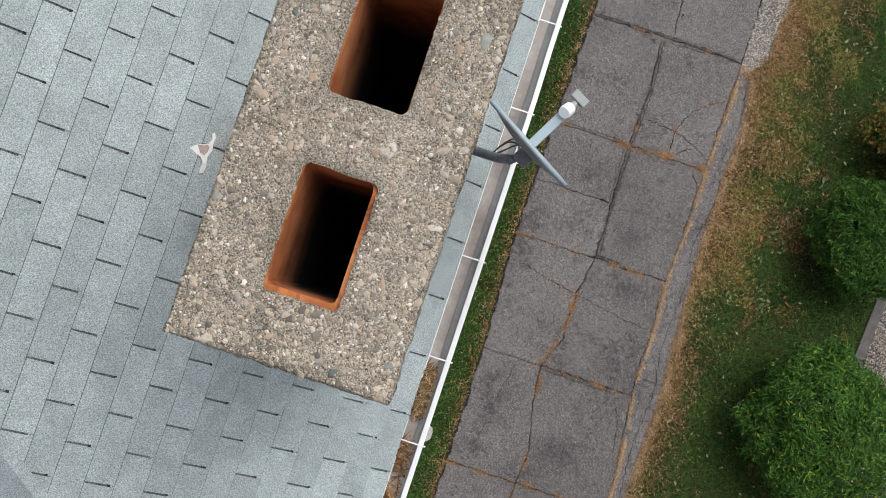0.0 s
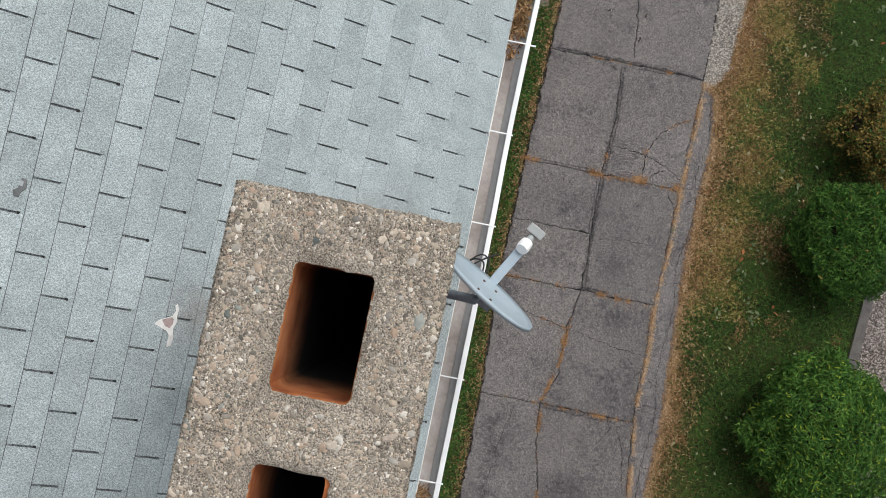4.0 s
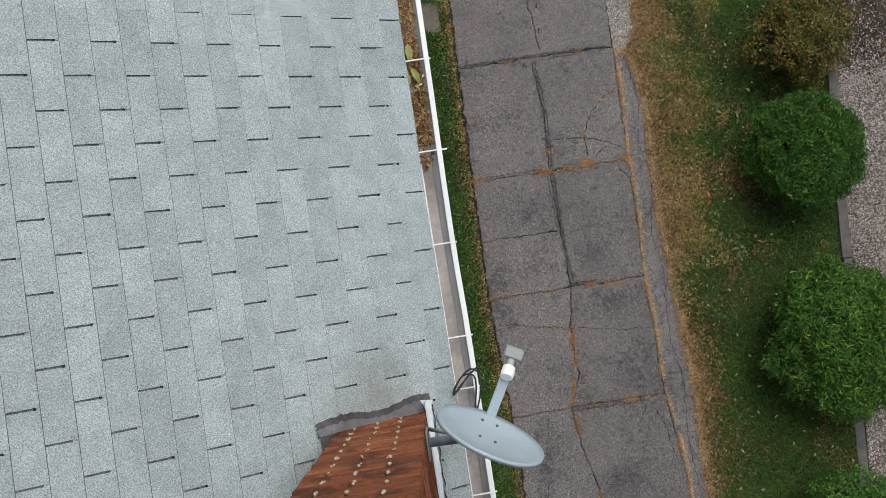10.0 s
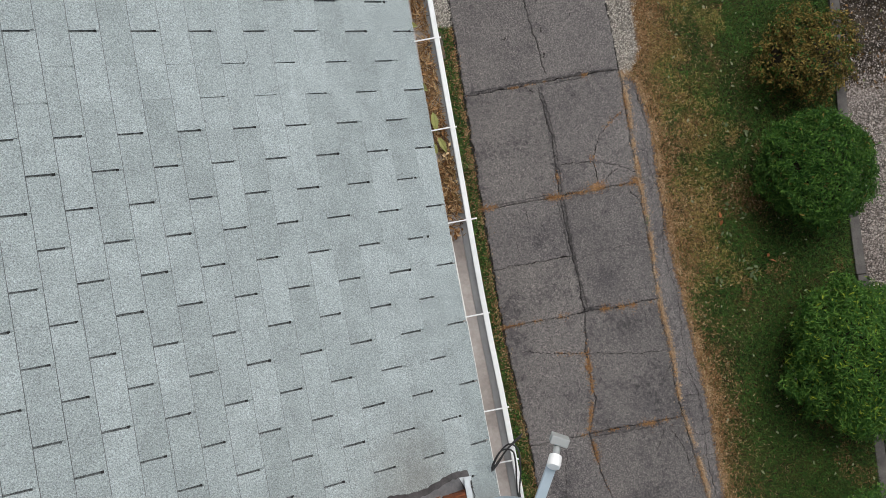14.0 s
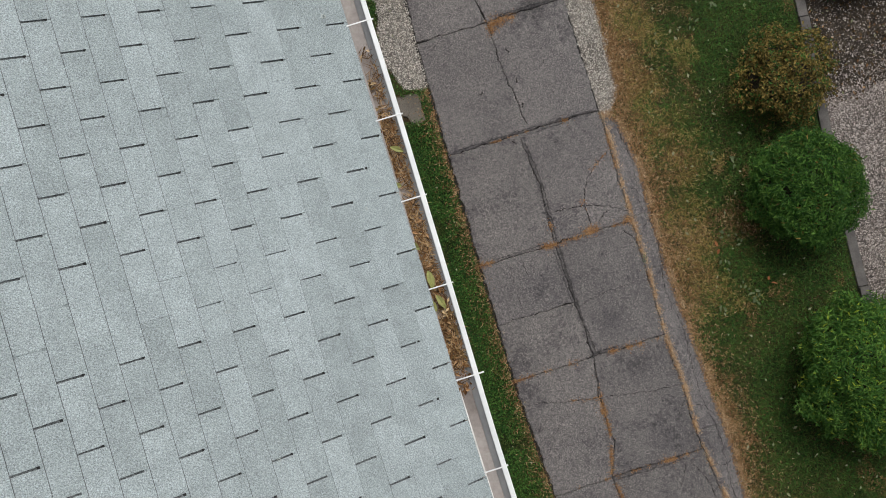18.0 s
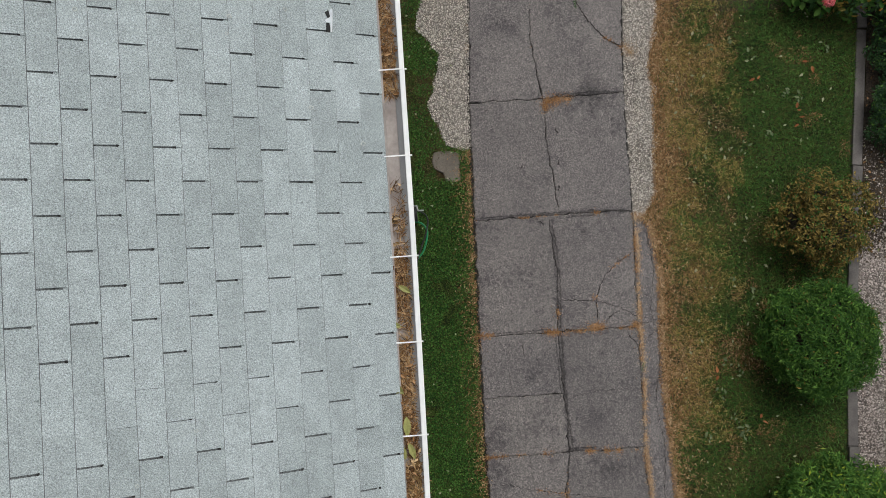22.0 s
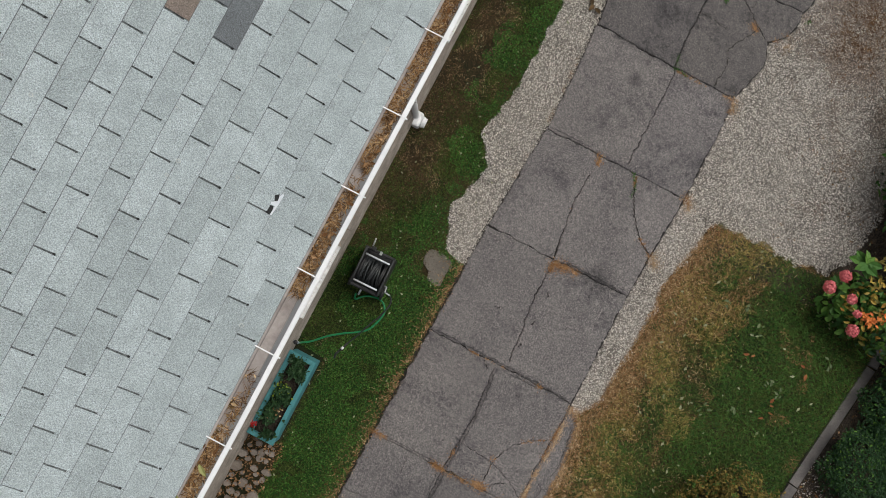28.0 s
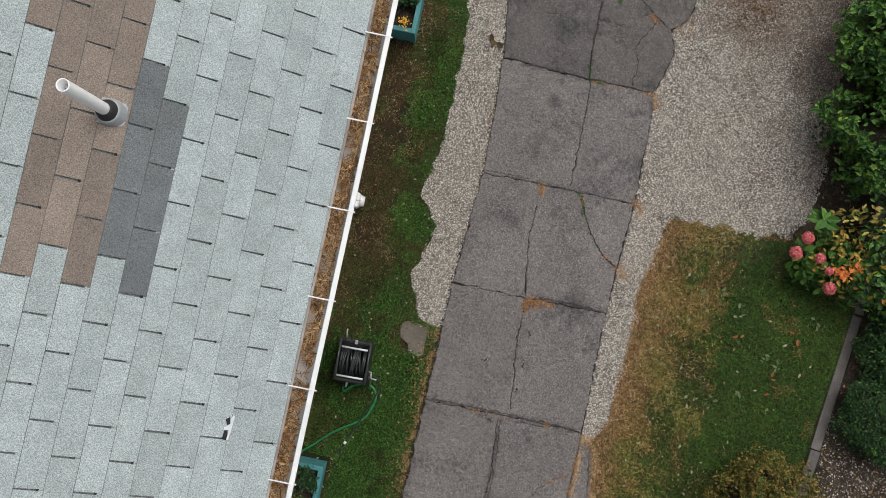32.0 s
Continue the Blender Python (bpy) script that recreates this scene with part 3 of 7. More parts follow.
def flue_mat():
    """Clay liner, orange at its mouth, then ragged black: soot with painted depth shade."""
    m, nt, b = material("clay_flue_liner_soot_and_shade")
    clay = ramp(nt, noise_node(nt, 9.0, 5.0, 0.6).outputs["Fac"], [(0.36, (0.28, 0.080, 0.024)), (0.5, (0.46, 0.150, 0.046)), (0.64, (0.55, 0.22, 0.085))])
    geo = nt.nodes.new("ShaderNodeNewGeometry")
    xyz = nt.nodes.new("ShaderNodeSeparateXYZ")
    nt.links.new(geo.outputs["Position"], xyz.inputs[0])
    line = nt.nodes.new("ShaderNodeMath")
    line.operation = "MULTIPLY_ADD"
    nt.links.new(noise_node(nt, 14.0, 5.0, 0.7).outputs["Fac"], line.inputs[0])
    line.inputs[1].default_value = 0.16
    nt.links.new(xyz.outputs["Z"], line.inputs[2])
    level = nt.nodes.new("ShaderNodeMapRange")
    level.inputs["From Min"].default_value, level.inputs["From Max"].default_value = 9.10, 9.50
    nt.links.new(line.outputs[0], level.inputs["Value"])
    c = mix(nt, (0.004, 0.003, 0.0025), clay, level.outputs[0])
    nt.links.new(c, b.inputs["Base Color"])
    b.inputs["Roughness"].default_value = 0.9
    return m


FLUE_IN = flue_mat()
WHITE_METAL = mat_varied("white_painted_aluminium", [(0.3, (0.74, 0.76, 0.77)), (0.7, (0.86, 0.87, 0.87))], 40, 3.0, 0.4, 0.05, 0.4, 0.05, 0.002)
GUTTER_IN = mat_varied("dirty_gutter_bottom", [(0.3, (0.22, 0.19, 0.175)), (0.55, (0.36, 0.325, 0.305)), (0.75, (0.44, 0.41, 0.39))], 50, 5.0, 0.8, 0.15, 0.5, 0.2, 0.003)
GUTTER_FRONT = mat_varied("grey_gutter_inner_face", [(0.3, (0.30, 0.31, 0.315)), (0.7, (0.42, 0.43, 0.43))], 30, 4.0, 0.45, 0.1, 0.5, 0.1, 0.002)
SIDING = mat_varied("weathered_grey_wall", [(0.3, (0.22, 0.19, 0.16)), (0.7, (0.42, 0.37, 0.32))], 50, 5.0, 0.95, 0.3, 0.6, 0.5, 0.008)
WHITE_PAINT = mat_varied("peeling_white_paint", [(0.3, (0.55, 0.55, 0.53)), (0.6, (0.80, 0.80, 0.78))], 30, 12.0, 0.6, 0.15, 0.5, 0.2, 0.003)
DISH_GREY = mat_varied("light_grey_enamel", [(0.3, (0.35, 0.43, 0.49)), (0.7, (0.41, 0.49, 0.55))], 20, 6.0, 0.6, 0.06, 0.4, 0.05, 0.001)
STEEL = mat_varied("galvanised_steel", [(0.3, (0.25, 0.29, 0.32)), (0.7, (0.36, 0.40, 0.43))], 40, 20.0, 0.5, 0.15, 0.5, 0.1, 0.001, metal=0.15)
PLASTIC_WHITE = mat_varied("white_plastic", [(0.3, (0.86, 0.87, 0.88)), (0.7, (0.93, 0.93, 0.93))], 20, 5.0, 0.35, 0.04, 0.4, 0.03, 0.001)
PLASTIC_GREY = mat_varied("grey_plastic", [(0.3, (0.36, 0.38, 0.38)), (0.7, (0.44, 0.46, 0.46))], 20, 5.0, 0.5, 0.05, 0.4, 0.03, 0.001)
RUST = mat_varied("rusty_bolt_steel", [(0.3, (0.07, 0.045, 0.035)), (0.7, (0.16, 0.10, 0.075))], 90, 30.0, 0.8)
RUBBER = mat_varied("black_rubber", [(0.3, (0.014, 0.014, 0.015)), (0.7, (0.03, 0.03, 0.032))], 40, 8.0, 0.5, 0.2, 0.5, 0.1, 0.002)
HOSE_GREEN = mat_varied("green_garden_hose", [(0.3, (0.0, 0.17, 0.06)), (0.7, (0.01, 0.25, 0.09))], 30, 8.0, 0.4, 0.1, 0.5, 0.05, 0.001)
DARK_PLASTIC = mat_varied("worn_black_plastic", [(0.3, (0.022, 0.024, 0.026)), (0.7, (0.055, 0.060, 0.062))], 40, 14.0, 0.35, 0.2, 0.5, 0.1, 0.002)
TEAL = mat_varied("teal_painted_wood", [(0.3, (0.045, 0.20, 0.22)), (0.7, (0.075, 0.29, 0.31))], 60, 6.0, 0.6, 0.15, 0.5, 0.2, 0.003)
LEAD = mat_varied("dark_grey_flashing_tar", [(0.3, (0.035, 0.033, 0.035)), (0.7, (0.105, 0.10, 0.103))], 60, 10.0, 0.7, 0.3, 0.6, 0.5, 0.006)
BOOT = mat_varied("grey_lead_flashing", [(0.3, (0.30, 0.33, 0.35)), (0.7, (0.42, 0.45, 0.47))], 40, 10.0, 0.5, 0.1, 0.5, 0.1, 0.002)
APRON = mat_varied("dull_grey_folded_metal", [(0.3, (0.105, 0.105, 0.113)), (0.7, (0.20, 0.20, 0.21))], 40, 10.0, 0.6, 0.2, 0.5, 0.2, 0.003)
ALUMINIUM = mat_varied("bright_aluminium_flashing", [(0.3, (0.55, 0.60, 0.64)), (0.7, (0.72, 0.76, 0.79))], 30, 8.0, 0.4, 0.1, 0.5, 0.1, 0.002)
BACKING = mat_varied("pinkish_grey_shingle_backing", [(0.3, (0.30, 0.22, 0.21)), (0.7, (0.50, 0.40, 0.38))], 120, 25.0, 0.95, 0.3, 0.6)
LICHEN = mat_varied("pale_lichen", [(0.3, (0.34, 0.38, 0.37)), (0.7, (0.50, 0.53, 0.51))], 150, 60.0, 0.95, 0.3, 0.6)
GLASS, gnt, gb = material("window_glass")
gb.inputs["Base Color"].default_value, gb.inputs["Roughness"].default_value, gb.inputs["Transmission Weight"].default_value = (0.85, 0.9, 0.9, 1), 0.03, 1.0

# ---- plan ----
EAVE_Z, SLOPE = 6.866, 0.583
WALL_X = -0.748
Y0, Y1 = -2.06, 11.4
EAVE_Y0 = -2.81


def roof_z(x):
    return EAVE_Z - SLOPE * x


def along(y, pairs):
    """A line of the plan: x for a given y."""
    p = np.array(pairs)
    return np.interp(y, p[:, 0], p[:, 1])


DRIVE_L = [(-5, 0.68), (-0.5, 0.70), (0.9, 0.64), (2.6, 0.67), (4.15, 0.71), (5.7, 0.75), (7.2, 0.86), (8.75, 0.82), (9.5, 0.72), (12, 0.55)]
DRIVE_R = [(-5, 2.84), (-1.6, 2.82), (-0.44, 2.71), (0.94, 2.70), (2.55, 2.75), (4.06, 2.79), (5.66, 2.80), (7.2, 2.90), (8.45, 2.90), (8.64, 2.87), (8.92, 2.96), (9.21, 3.03), (9.33, 3.03), (9.54, 2.93), (9.67, 3.10), (9.89, 3.20), (10.1, 3.18), (10.3, 3.25), (10.87, 3.19), (12, 2.9)]
DRIVE_OUT = [(-5, 3.06), (-1.6, 3.05), (-0.5, 3.09), (0.3, 3.06), (1.66, 3.01), (2.5, 3.03), (3.27, 3.08), (3.86, 3.0), (4.05, 2.86)]
MIDDLE = [(-5, 1.62), (-2.05, 1.63), (-1.62, 1.67), (-1.13, 1.55), (-0.53, 1.48), (-0.1, 1.64), (0.52, 1.64), (1.04, 1.72), (1.9, 1.71), (2.58, 1.69), (3.34, 1.74), (4.08, 1.68),
          (4.12, 1.83), (5.0, 1.745), (5.66, 1.73), (6.45, 1.62), (7.13, 1.65), (7.17, 2.03), (8.0, 2.04), (8.61, 2.03), (8.72, 1.98), (9.18, 1.96), (9.69, 1.96), (9.93, 2.01), (10.11, 2.13), (10.56, 2.06), (12, 1.95)]
GRAVEL_L = [(5.06, 0.62), (5.12, 0.42), (5.63, 0.21), (6.0, 0.30), (6.17, 0.385), (6.35, 0.385), (6.75, 0.12), (6.9, 0.14), (7.3, 0.25), (7.86, 0.27), (8.8, 0.285), (9.41, 0.22), (12, 0.2)]
GRAVEL_R = [(3.98, 2.86), (4.02, 2.95), (4.3, 3.13), (4.8, 3.15), (5.2, 3.19), (5.72, 3.21), (5.95, 3.17), (6.65, 3.33), (7.05, 3.42), (7.08, 4.6), (7.17, 5.0), (7.5, 5.25), (8.9, 5.35), (9.56, 5.3), (12, 5.3)]
KERB_L = [(-5, 4.72), (-2.1, 5.0), (-1.0, 5.108), (0.8, 5.297), (1.72, 5.36), (3.14, 5.52), (4.07, 5.68), (4.84, 5.73), (5.6, 5.87), (6.5, 5.98), (6.8, 6.02)]
JOINTS = [-5.0, -3.55, -2.04, -0.52, 1.03, 2.58, 4.10, 5.66, 7.16, 8.66, 10.11, 12.0]

# ---- ground ----
n = 120
gx = np.r_[-400, -60, np.linspace(-12, 14, n), 60, 400]
gy = np.r_[-400, -60, np.linspace(-10, 18, n), 60, 400]
GXX, GYY = np.meshgrid(gx, gy)
GZ = np.array([[0.018 * noise.noise((x * 0.9, y * 0.9, 3.0)) for x in gx] for y in gy])
GZ[(np.abs(GXX) > 50) | (np.abs(GYY) > 50)] = 0
idx = np.arange(len(gx) * len(gy)).reshape(len(gy), len(gx))
GF = np.stack([idx[:-1, :-1], idx[:-1, 1:], idx[1:, 1:], idx[1:, :-1]], -1).reshape(-1, 4)
ground = part("ground", mesh_of("ground", np.stack([GXX, GYY, GZ - 0.012], -1).reshape(-1, 3), GF, SOIL, True))
tagged(ground, "patchy lawn soil with dry thatch", "ground", kind="structure")


def sheet(name, y_list, left, right, z, mat):
    """A strip of ground between two lines of the plan."""
    V, F = [], []
    for y in y_list:
        a, b = left(y), right(y)
        for k in range(7):
            u = k / 6
            x = a + (b - a) * u
            V.append((x, y, z + 0.006 * noise.noise((x * 4, y * 4, 0))))
    for i in range(len(y_list) - 1):
        for k in range(6):
            a = i * 7 + k
            F.append((a, a + 1, a + 8, a + 7))
    return mesh_of(name, V, F, mat, True)


# ---- driveway: cracked asphalt slabs ----
driveway = tagged(part("driveway", sheet("driveway", np.arange(-5, 12.01, 0.1), lambda y: along(y, DRIVE_L) - 0.02, lambda y: along(y, DRIVE_R) + 0.010, 0.012, CRACK)),
                  "cracked grey asphalt driveway of old slabs", "driveway", kind="structure")


def wobble(x, y, amount):
    return amount * noise.noise((x * 6, y * 6, 1.7)) + 0.8 * amount * noise.noise((x * 19, y * 19, 4.1)) + 0.45 * amount * noise.noise((x * 55, y * 55, 2.1))


def slab_outline(y0, y1, left, right, gap):
    """The outline of a slab between two joints and two lines of the plan, anticlockwise."""
    pts = []
    jl0, jl1 = y0 + gap, y1 - gap
    steps = max(int((y1 - y0) / 0.022), 3)
    xa, xb = left, right
    askew = lambda y, x: y - (0.055 * (x - 2.1) if abs(y - 8.66) < 0.01 and x < 2.1 else 0.0)
    ys_r = np.linspace(askew(y0, xb(jl0)) + gap, askew(y1, xb(jl1)) - gap, steps)
    ys_l = np.linspace(askew(y0, xa(jl0)) + gap, askew(y1, xa(jl1)) - gap, steps)
    w0 = [(x, jl0 + wobble(x, y0, 0.020)) for x in np.linspace(xa(jl0) + gap, xb(jl0) - gap, max(int((xb(jl0) - xa(jl0)) / 0.022), 3))]
    w1 = [(x, jl1 + wobble(x, y1, 0.020)) for x in np.linspace(xb(jl1) - gap, xa(jl1) + gap, max(int((xb(jl1) - xa(jl1)) / 0.022), 3))]
    gap_at = lambda x, y: gap * (0.50 + 2.6 * max(0.0, noise.noise((x * 9, y * 9, 6.6))) + 1.3 * max(0.0, noise.noise((x * 31, y * 31, 2.6))))
    w0 = [(x, askew(y0, x) + gap_at(x, y0) + (y - jl0)) for x, y in w0]
    w1 = [(x, askew(y1, x) - gap_at(x, y1) + (y - jl1)) for x, y in w1]
    pts += w0
    pts += [(xb(y) - gap_at(xb(y), y) + wobble(xb(y), y, 0.022), y) for y in ys_r[1:-1]]
    pts += w1
    pts += [(xa(y) + gap_at(xa(y) + 3.0, y) + (0 if xa(y) > 1.3 else 0.008) + wobble(xa(y), y, 0.022 if xa(y) > 1.3 else 0.024), y) for y in ys_l[1:-1][::-1]]
    return pts


def slab_mesh(name, outline, top, mat, low=-0.03, round_by=0.007):
    P = np.array(outline)
    c = P.mean(0)
    inner = P + (c - P) / np.linalg.norm(c - P, axis=1)[:, None] * round_by * 1.6
    k = len(P)
    tz = lambda q: top + 0.003 * noise.noise((q[0] * 1.3, q[1] * 1.3, 9.0))
    V = [(*q, tz(q)) for q in inner] + [(*q, tz(q) - round_by) for q in P] + [(*q, low) for q in P] + [(*c, tz(c))]
    F = [(i, (i + 1) % k, 3 * k) for i in range(k)]
    for r in (0, 1):
        F += [(r * k + k + i, r * k + k + (i + 1) % k, r * k + (i + 1) % k, r * k + i) for i in range(k)]
    return mesh_of(name, V, F, mat)


DL, DR, MID, OUT = (lambda y: along(y, DRIVE_L)), (lambda y: along(y, DRIVE_R)), (lambda y: along(y, MIDDLE)), (lambda y: along(y, DRIVE_OUT))
for r in range(len(JOINTS) - 1):
    a, b = JOINTS[r], JOINTS[r + 1]
    cuts = [a, 1.78, b] if abs(a - 1.03) < 0.01 else [a, b]
    for s in range(len(cuts) - 1):
        part("slab", slab_mesh("slab", slab_outline(cuts[s], cuts[s + 1], DL, MID, 0.0050 if len(cuts) < 3 else 0.0045), 0.036 + 0.001 * ((r * 7) % 3 - 1), ASPHALT if a < 8.6 else ASPHALT_NEW), driveway)
    part("slab", slab_mesh("slab", slab_outline(a, b, MID, DR, 0.0050), 0.036 + 0.001 * ((r * 5) % 3 - 1), ASPHALT_WORN if a < 2.0 else ASPHALT if a < 8.6 else ASPHALT_NEW), driveway)
for a, b in ((-5.0, -3.1), (-3.1, -1.05), (-1.05, -0.28), (-0.28, 1.9), (1.9, 2.62), (2.62, 4.0)):
    part("edge_strip", slab_mesh("edge_strip", slab_outline(a, b, lambda y: DR(y) + 0.002, OUT, 0.002), 0.026, ASPHALT, round_by=0.005), driveway, "crumbling narrow asphalt edge strip")


def ribbon(name, pts, width, z, mat, parent, label="", jitter=0.012):
    """A thin crack that wanders along a line of points."""
    P = np.array(curve_points(pts, max(int(len(pts) * 14), 20)))
    V, F = [], []
    for i, p in enumerate(P):
        d = P[min(i + 1, len(P) - 1)] - P[max(i - 1, 0)]
        nrm = np.array((-d[1], d[0])) / max(np.linalg.norm(d), 1e-6)
        o = jitter * noise.noise((p[0] * 13, p[1] * 13, 2.0)) + jitter * 0.7 * noise.noise((p[0] * 42, p[1] * 42, 5.0))
        w = 0.80 * width * (0.40 + 1.5 * abs(noise.noise((p[0] * 20, p[1] * 20, 8.0)))) * min(1, (i + 1) / 4, (len(P) - i) / 4)
        for s in (-1, 1):
            V.append((*(p[:2] + nrm * (o + s * w / 2)), z))
    for i in range(len(P) - 1):
        F.append((2 * i, 2 * i + 1, 2 * i + 3, 2 * i + 2))
    return part(name, mesh_of(name, V, F, mat), parent, label)


CRACKS = [
    ([(2.20, 7.14), (2.27, 6.95), (2.37, 6.73), (2.60, 6.44), (2.82, 6.27)], 0.030),
    ([(0.62, 9.66), (0.86, 9.78), (1.26, 10.01), (1.49, 10.12)], 0.022),
    ([(2.60, 10.16), (2.68, 10.37), (2.76, 10.55), (2.86, 10.69), (2.98, 10.70), (3.15, 10.62)], 0.018),
    ([(2.15, 10.11), (2.31, 10.00), (2.51, 9.84), (2.65, 9.74), (2.81, 9.61), (2.90, 9.55)], 0.018),
    ([(2.62, 10.11), (2.58, 9.96), (2.55, 9.85)], 0.012),
    ([(2.77, 9.63), (2.68, 9.50), (2.56, 9.31), (2.53, 9.17), (2.60, 8.99), (2.58, 8.77), (2.57, 8.67)], 0.018),
    ([(1.94, 9.48), (2.19, 9.48), (2.37, 9.44)], 0.011),
    ([(2.80, 10.78), (2.86, 10.69), (2.92, 10.80)], 0.012),
    ([(0.85, 9.30), (1.15, 9.42), (1.45, 9.45)], 0.008),
    ([(2.40, 8.2), (2.65, 8.1), (2.86, 8.02)], 0.007),
    ([(2.73, 3.53), (2.46, 3.37), (2.31, 3.18), (2.23, 2.98), (2.22, 2.67)], 0.015),
    ([(1.76, 2.99), (2.02, 2.97), (2.22, 2.95), (2.52, 2.84), (2.75, 2.70)], 0.012),
    ([(2.52, 2.82), (2.33, 2.69)], 0.014),
    ([(2.61, 2.48), (2.73, 2.32)], 0.014),
    ([(1.22, 2.52), (1.23, 2.27)], 0.009),
    ([(1.03, 1.80), (1.02, 2.1), (1.05, 2.5)], 0.006),
    ([(1.72, 1.70), (2.1, 1.78), (2.6, 1.80)], 0.007),
    ([(0.81, 0.68), (1.25, 0.58), (1.68, 0.50), (2.28, 0.39), (2.66, 0.36)], 0.012),
    ([(2.69, 0.15), (2.53, -0.02)], 0.012),
    ([(2.50, -0.62), (2.63, -0.88), (2.72, -1.37)], 0.014),
    ([(2.28, -0.9), (2.45, -0.62)], 0.010),
    ([(1.0, -2.0), (1.03, -1.3), (1.16, -0.6)], 0.009),
    ([(1.2, 1.05), (1.25, 0.5), (1.3, 0.3)], 0.006),
    ([(1.25, 0.5), (0.95, 0.25), (0.75, 0.2)], 0.006),
    ([(1.66, 5.65), (1.71, 5.82), (1.69, 5.95)], 0.009),
    ([(0.95, 5.52), (1.05, 5.60), (1.16, 5.66)], 0.010),
    ([(2.0, 6.9), (2.1, 6.3), (2.05, 5.9)], 0.005),
    ([(1.0, 6.75), (1.3, 6.8), (1.6, 6.72)], 0.005),
    ([(1.62, 3.98), (1.52, 4.07)], 0.014),
    ([(2.95, 3.8), (3.0, 3.3), (2.93, 2.8), (3.0, 2.3), (2.94, 1.8)], 0.010),
    ([(2.94, 3.80), (2.98, 3.55), (3.07, 3.44)], 0.010),
    ([(2.95, 0.8), (2.9, 0.2), (2.97, -0.4), (2.92, -1.2), (2.98, -2.0)], 0.010),
    ([(2.86, 3.0), (2.95, 2.95), (3.04, 3.0)], 0.009),
    ([(2.86, 2.45), (2.95, 2.5), (3.02, 2.43)], 0.009),
    ([(2.86, 1.3), (2.95, 1.38), (3.02, 1.32)], 0.009),
    ([(2.8, 0.05), (2.93, 0.0), (3.05, 0.06)], 0.009),
    ([(2.8, -0.75), (2.93, -0.8), (3.05, -0.74)], 0.009),
    ([(2.93, 1.9), (2.90, 1.5), (2.96, 1.0), (2.90, 0.6)], 0.010),
    ([(1.875, 5.25), (1.89, 5.18)], 0.022),
    ([(2.27, 4.93), (2.30, 4.95)], 0.024),
    ([(1.885, 4.83), (1.88, 4.76)], 0.024),
    ([(1.33, 4.745), (1.40, 4.77)], 0.020),
    ([(1.83, 4.42), (1.87, 4.48)], 0.030),
]
for pts, w in CRACKS:
    ribbon("crack", pts, w, 0.0415 if pts[0][0] < 2.79 or pts[0][1] > 5 else 0.0315, CRACK, driveway, jitter=0.022)
# old tar and dirt smeared beside the joints
for pts, w in (([(1.73, 3.98), (1.775, 3.36), (1.735, 2.60)], 0.030), ([(1.735, 2.55), (1.735, 1.70), (1.775, 1.06)], 0.040), ([(1.655, 2.55), (1.675, 1.70)], 0.022), ([(0.74, 2.615), (1.2, 2.615), (1.6, 2.62)], 0.022),
               ([(0.76, 4.125), (1.3, 4.135), (2.1, 4.13), (2.7, 4.12)], 0.030), ([(1.9, 4.065), (2.3, 4.07)], 0.030), ([(1.9, 5.695), (2.4, 5.70), (2.74, 5.68)], 0.040), ([(0.9, 7.195), (1.5, 7.20)], 0.024),
               ([(1.75, 1.075), (2.1, 1.07)], 0.034), ([(1.5, -0.55), (2.2, -0.57), (2.5, -0.56)], 0.030), ([(1.1, 8.69), (1.9, 8.69)], 0.022), ([(1.685, 0.9), (1.66, 0.4)], 0.02)):
    ribbon("tar_smear", pts, w, 0.0405, TAR, driveway, jitter=0.014)

# ---- kerb of stone edging ----
kerb = empty("kerb", "low grey stone edging along the lawn", "kerb", kind="structure")
ky = -4.6
while ky < 6.6:
    L = 1.82
    p, q = Vector((along(ky, KERB_L), ky, 0)), Vector((along(ky + L, KERB_L), ky + L, 0))
    me = box("edging_stone", 0.02, 0.150, 0.0, L + 0.001, -0.05, 0.034, KERB_MAT, 0.006)
    part("edging_stone", me, kerb, "", Matrix.Translation(p) @ Matrix.Rotation(-math.atan2(q.x - p.x, q.y - p.y), 4, "Z") @ Matrix.Rotation(0.02 * math.sin(ky * 5), 4, "X"))
    ky += L


# ---- gravel ----
def in_left_gravel(x, y):
    return (y > 5.06) & (x > along(y, GRAVEL_L) + 0.03 * np.sin(y * 19) * np.sin(y * 7.3)) & (x < along(y, DRIVE_L) + 0.01)


def frayed(x, y):
    """The uneven top edge of the lawn, where the gravel runs into it."""
    return y + np.where(y > 6.5, 0.055 * np.sin(x * 7.1 + 1) * np.sin(x * 3.3) + 0.030 * np.sin(x * 19 + 2) + 0.018 * np.sin(x * 43), 0)


def in_right_gravel(x, y):
    return (y > 3.98) & (x > along(y, DRIVE_R) + 0.016 + 0.012 * np.sin(y * 41)) & (x < along(frayed(x, y), GRAVEL_R) + 0.045 * np.sin(y * 13) * np.sin(y * 5.1 + 1) + 0.014 * np.sin(y * 29) * np.sin(y * 7.7))


def gravel(name, inside, x0, x1, y0, y1, count, size, mat, parent, z=0.012):
    x, y = rng.uniform(x0, x1, count), rng.uniform(y0, y1, count)
    ok = inside(x, y)
    x, y = x[ok], y[ok]
    s = rng.gamma(6, (size[0]) / 6, len(x)).clip(size[0] * 0.4, size[1])
    M = turns(len(x)) * (s[:, None, None] * np.array([1.0, 0.8, 0.6]))
    V, F = scattered(OCTA, OCTA_F, M, np.stack([x, y, z + s * 0.25], 1))
    return tagged(part(name, mesh_of(name, V, F, mat), parent), kind="stuff")


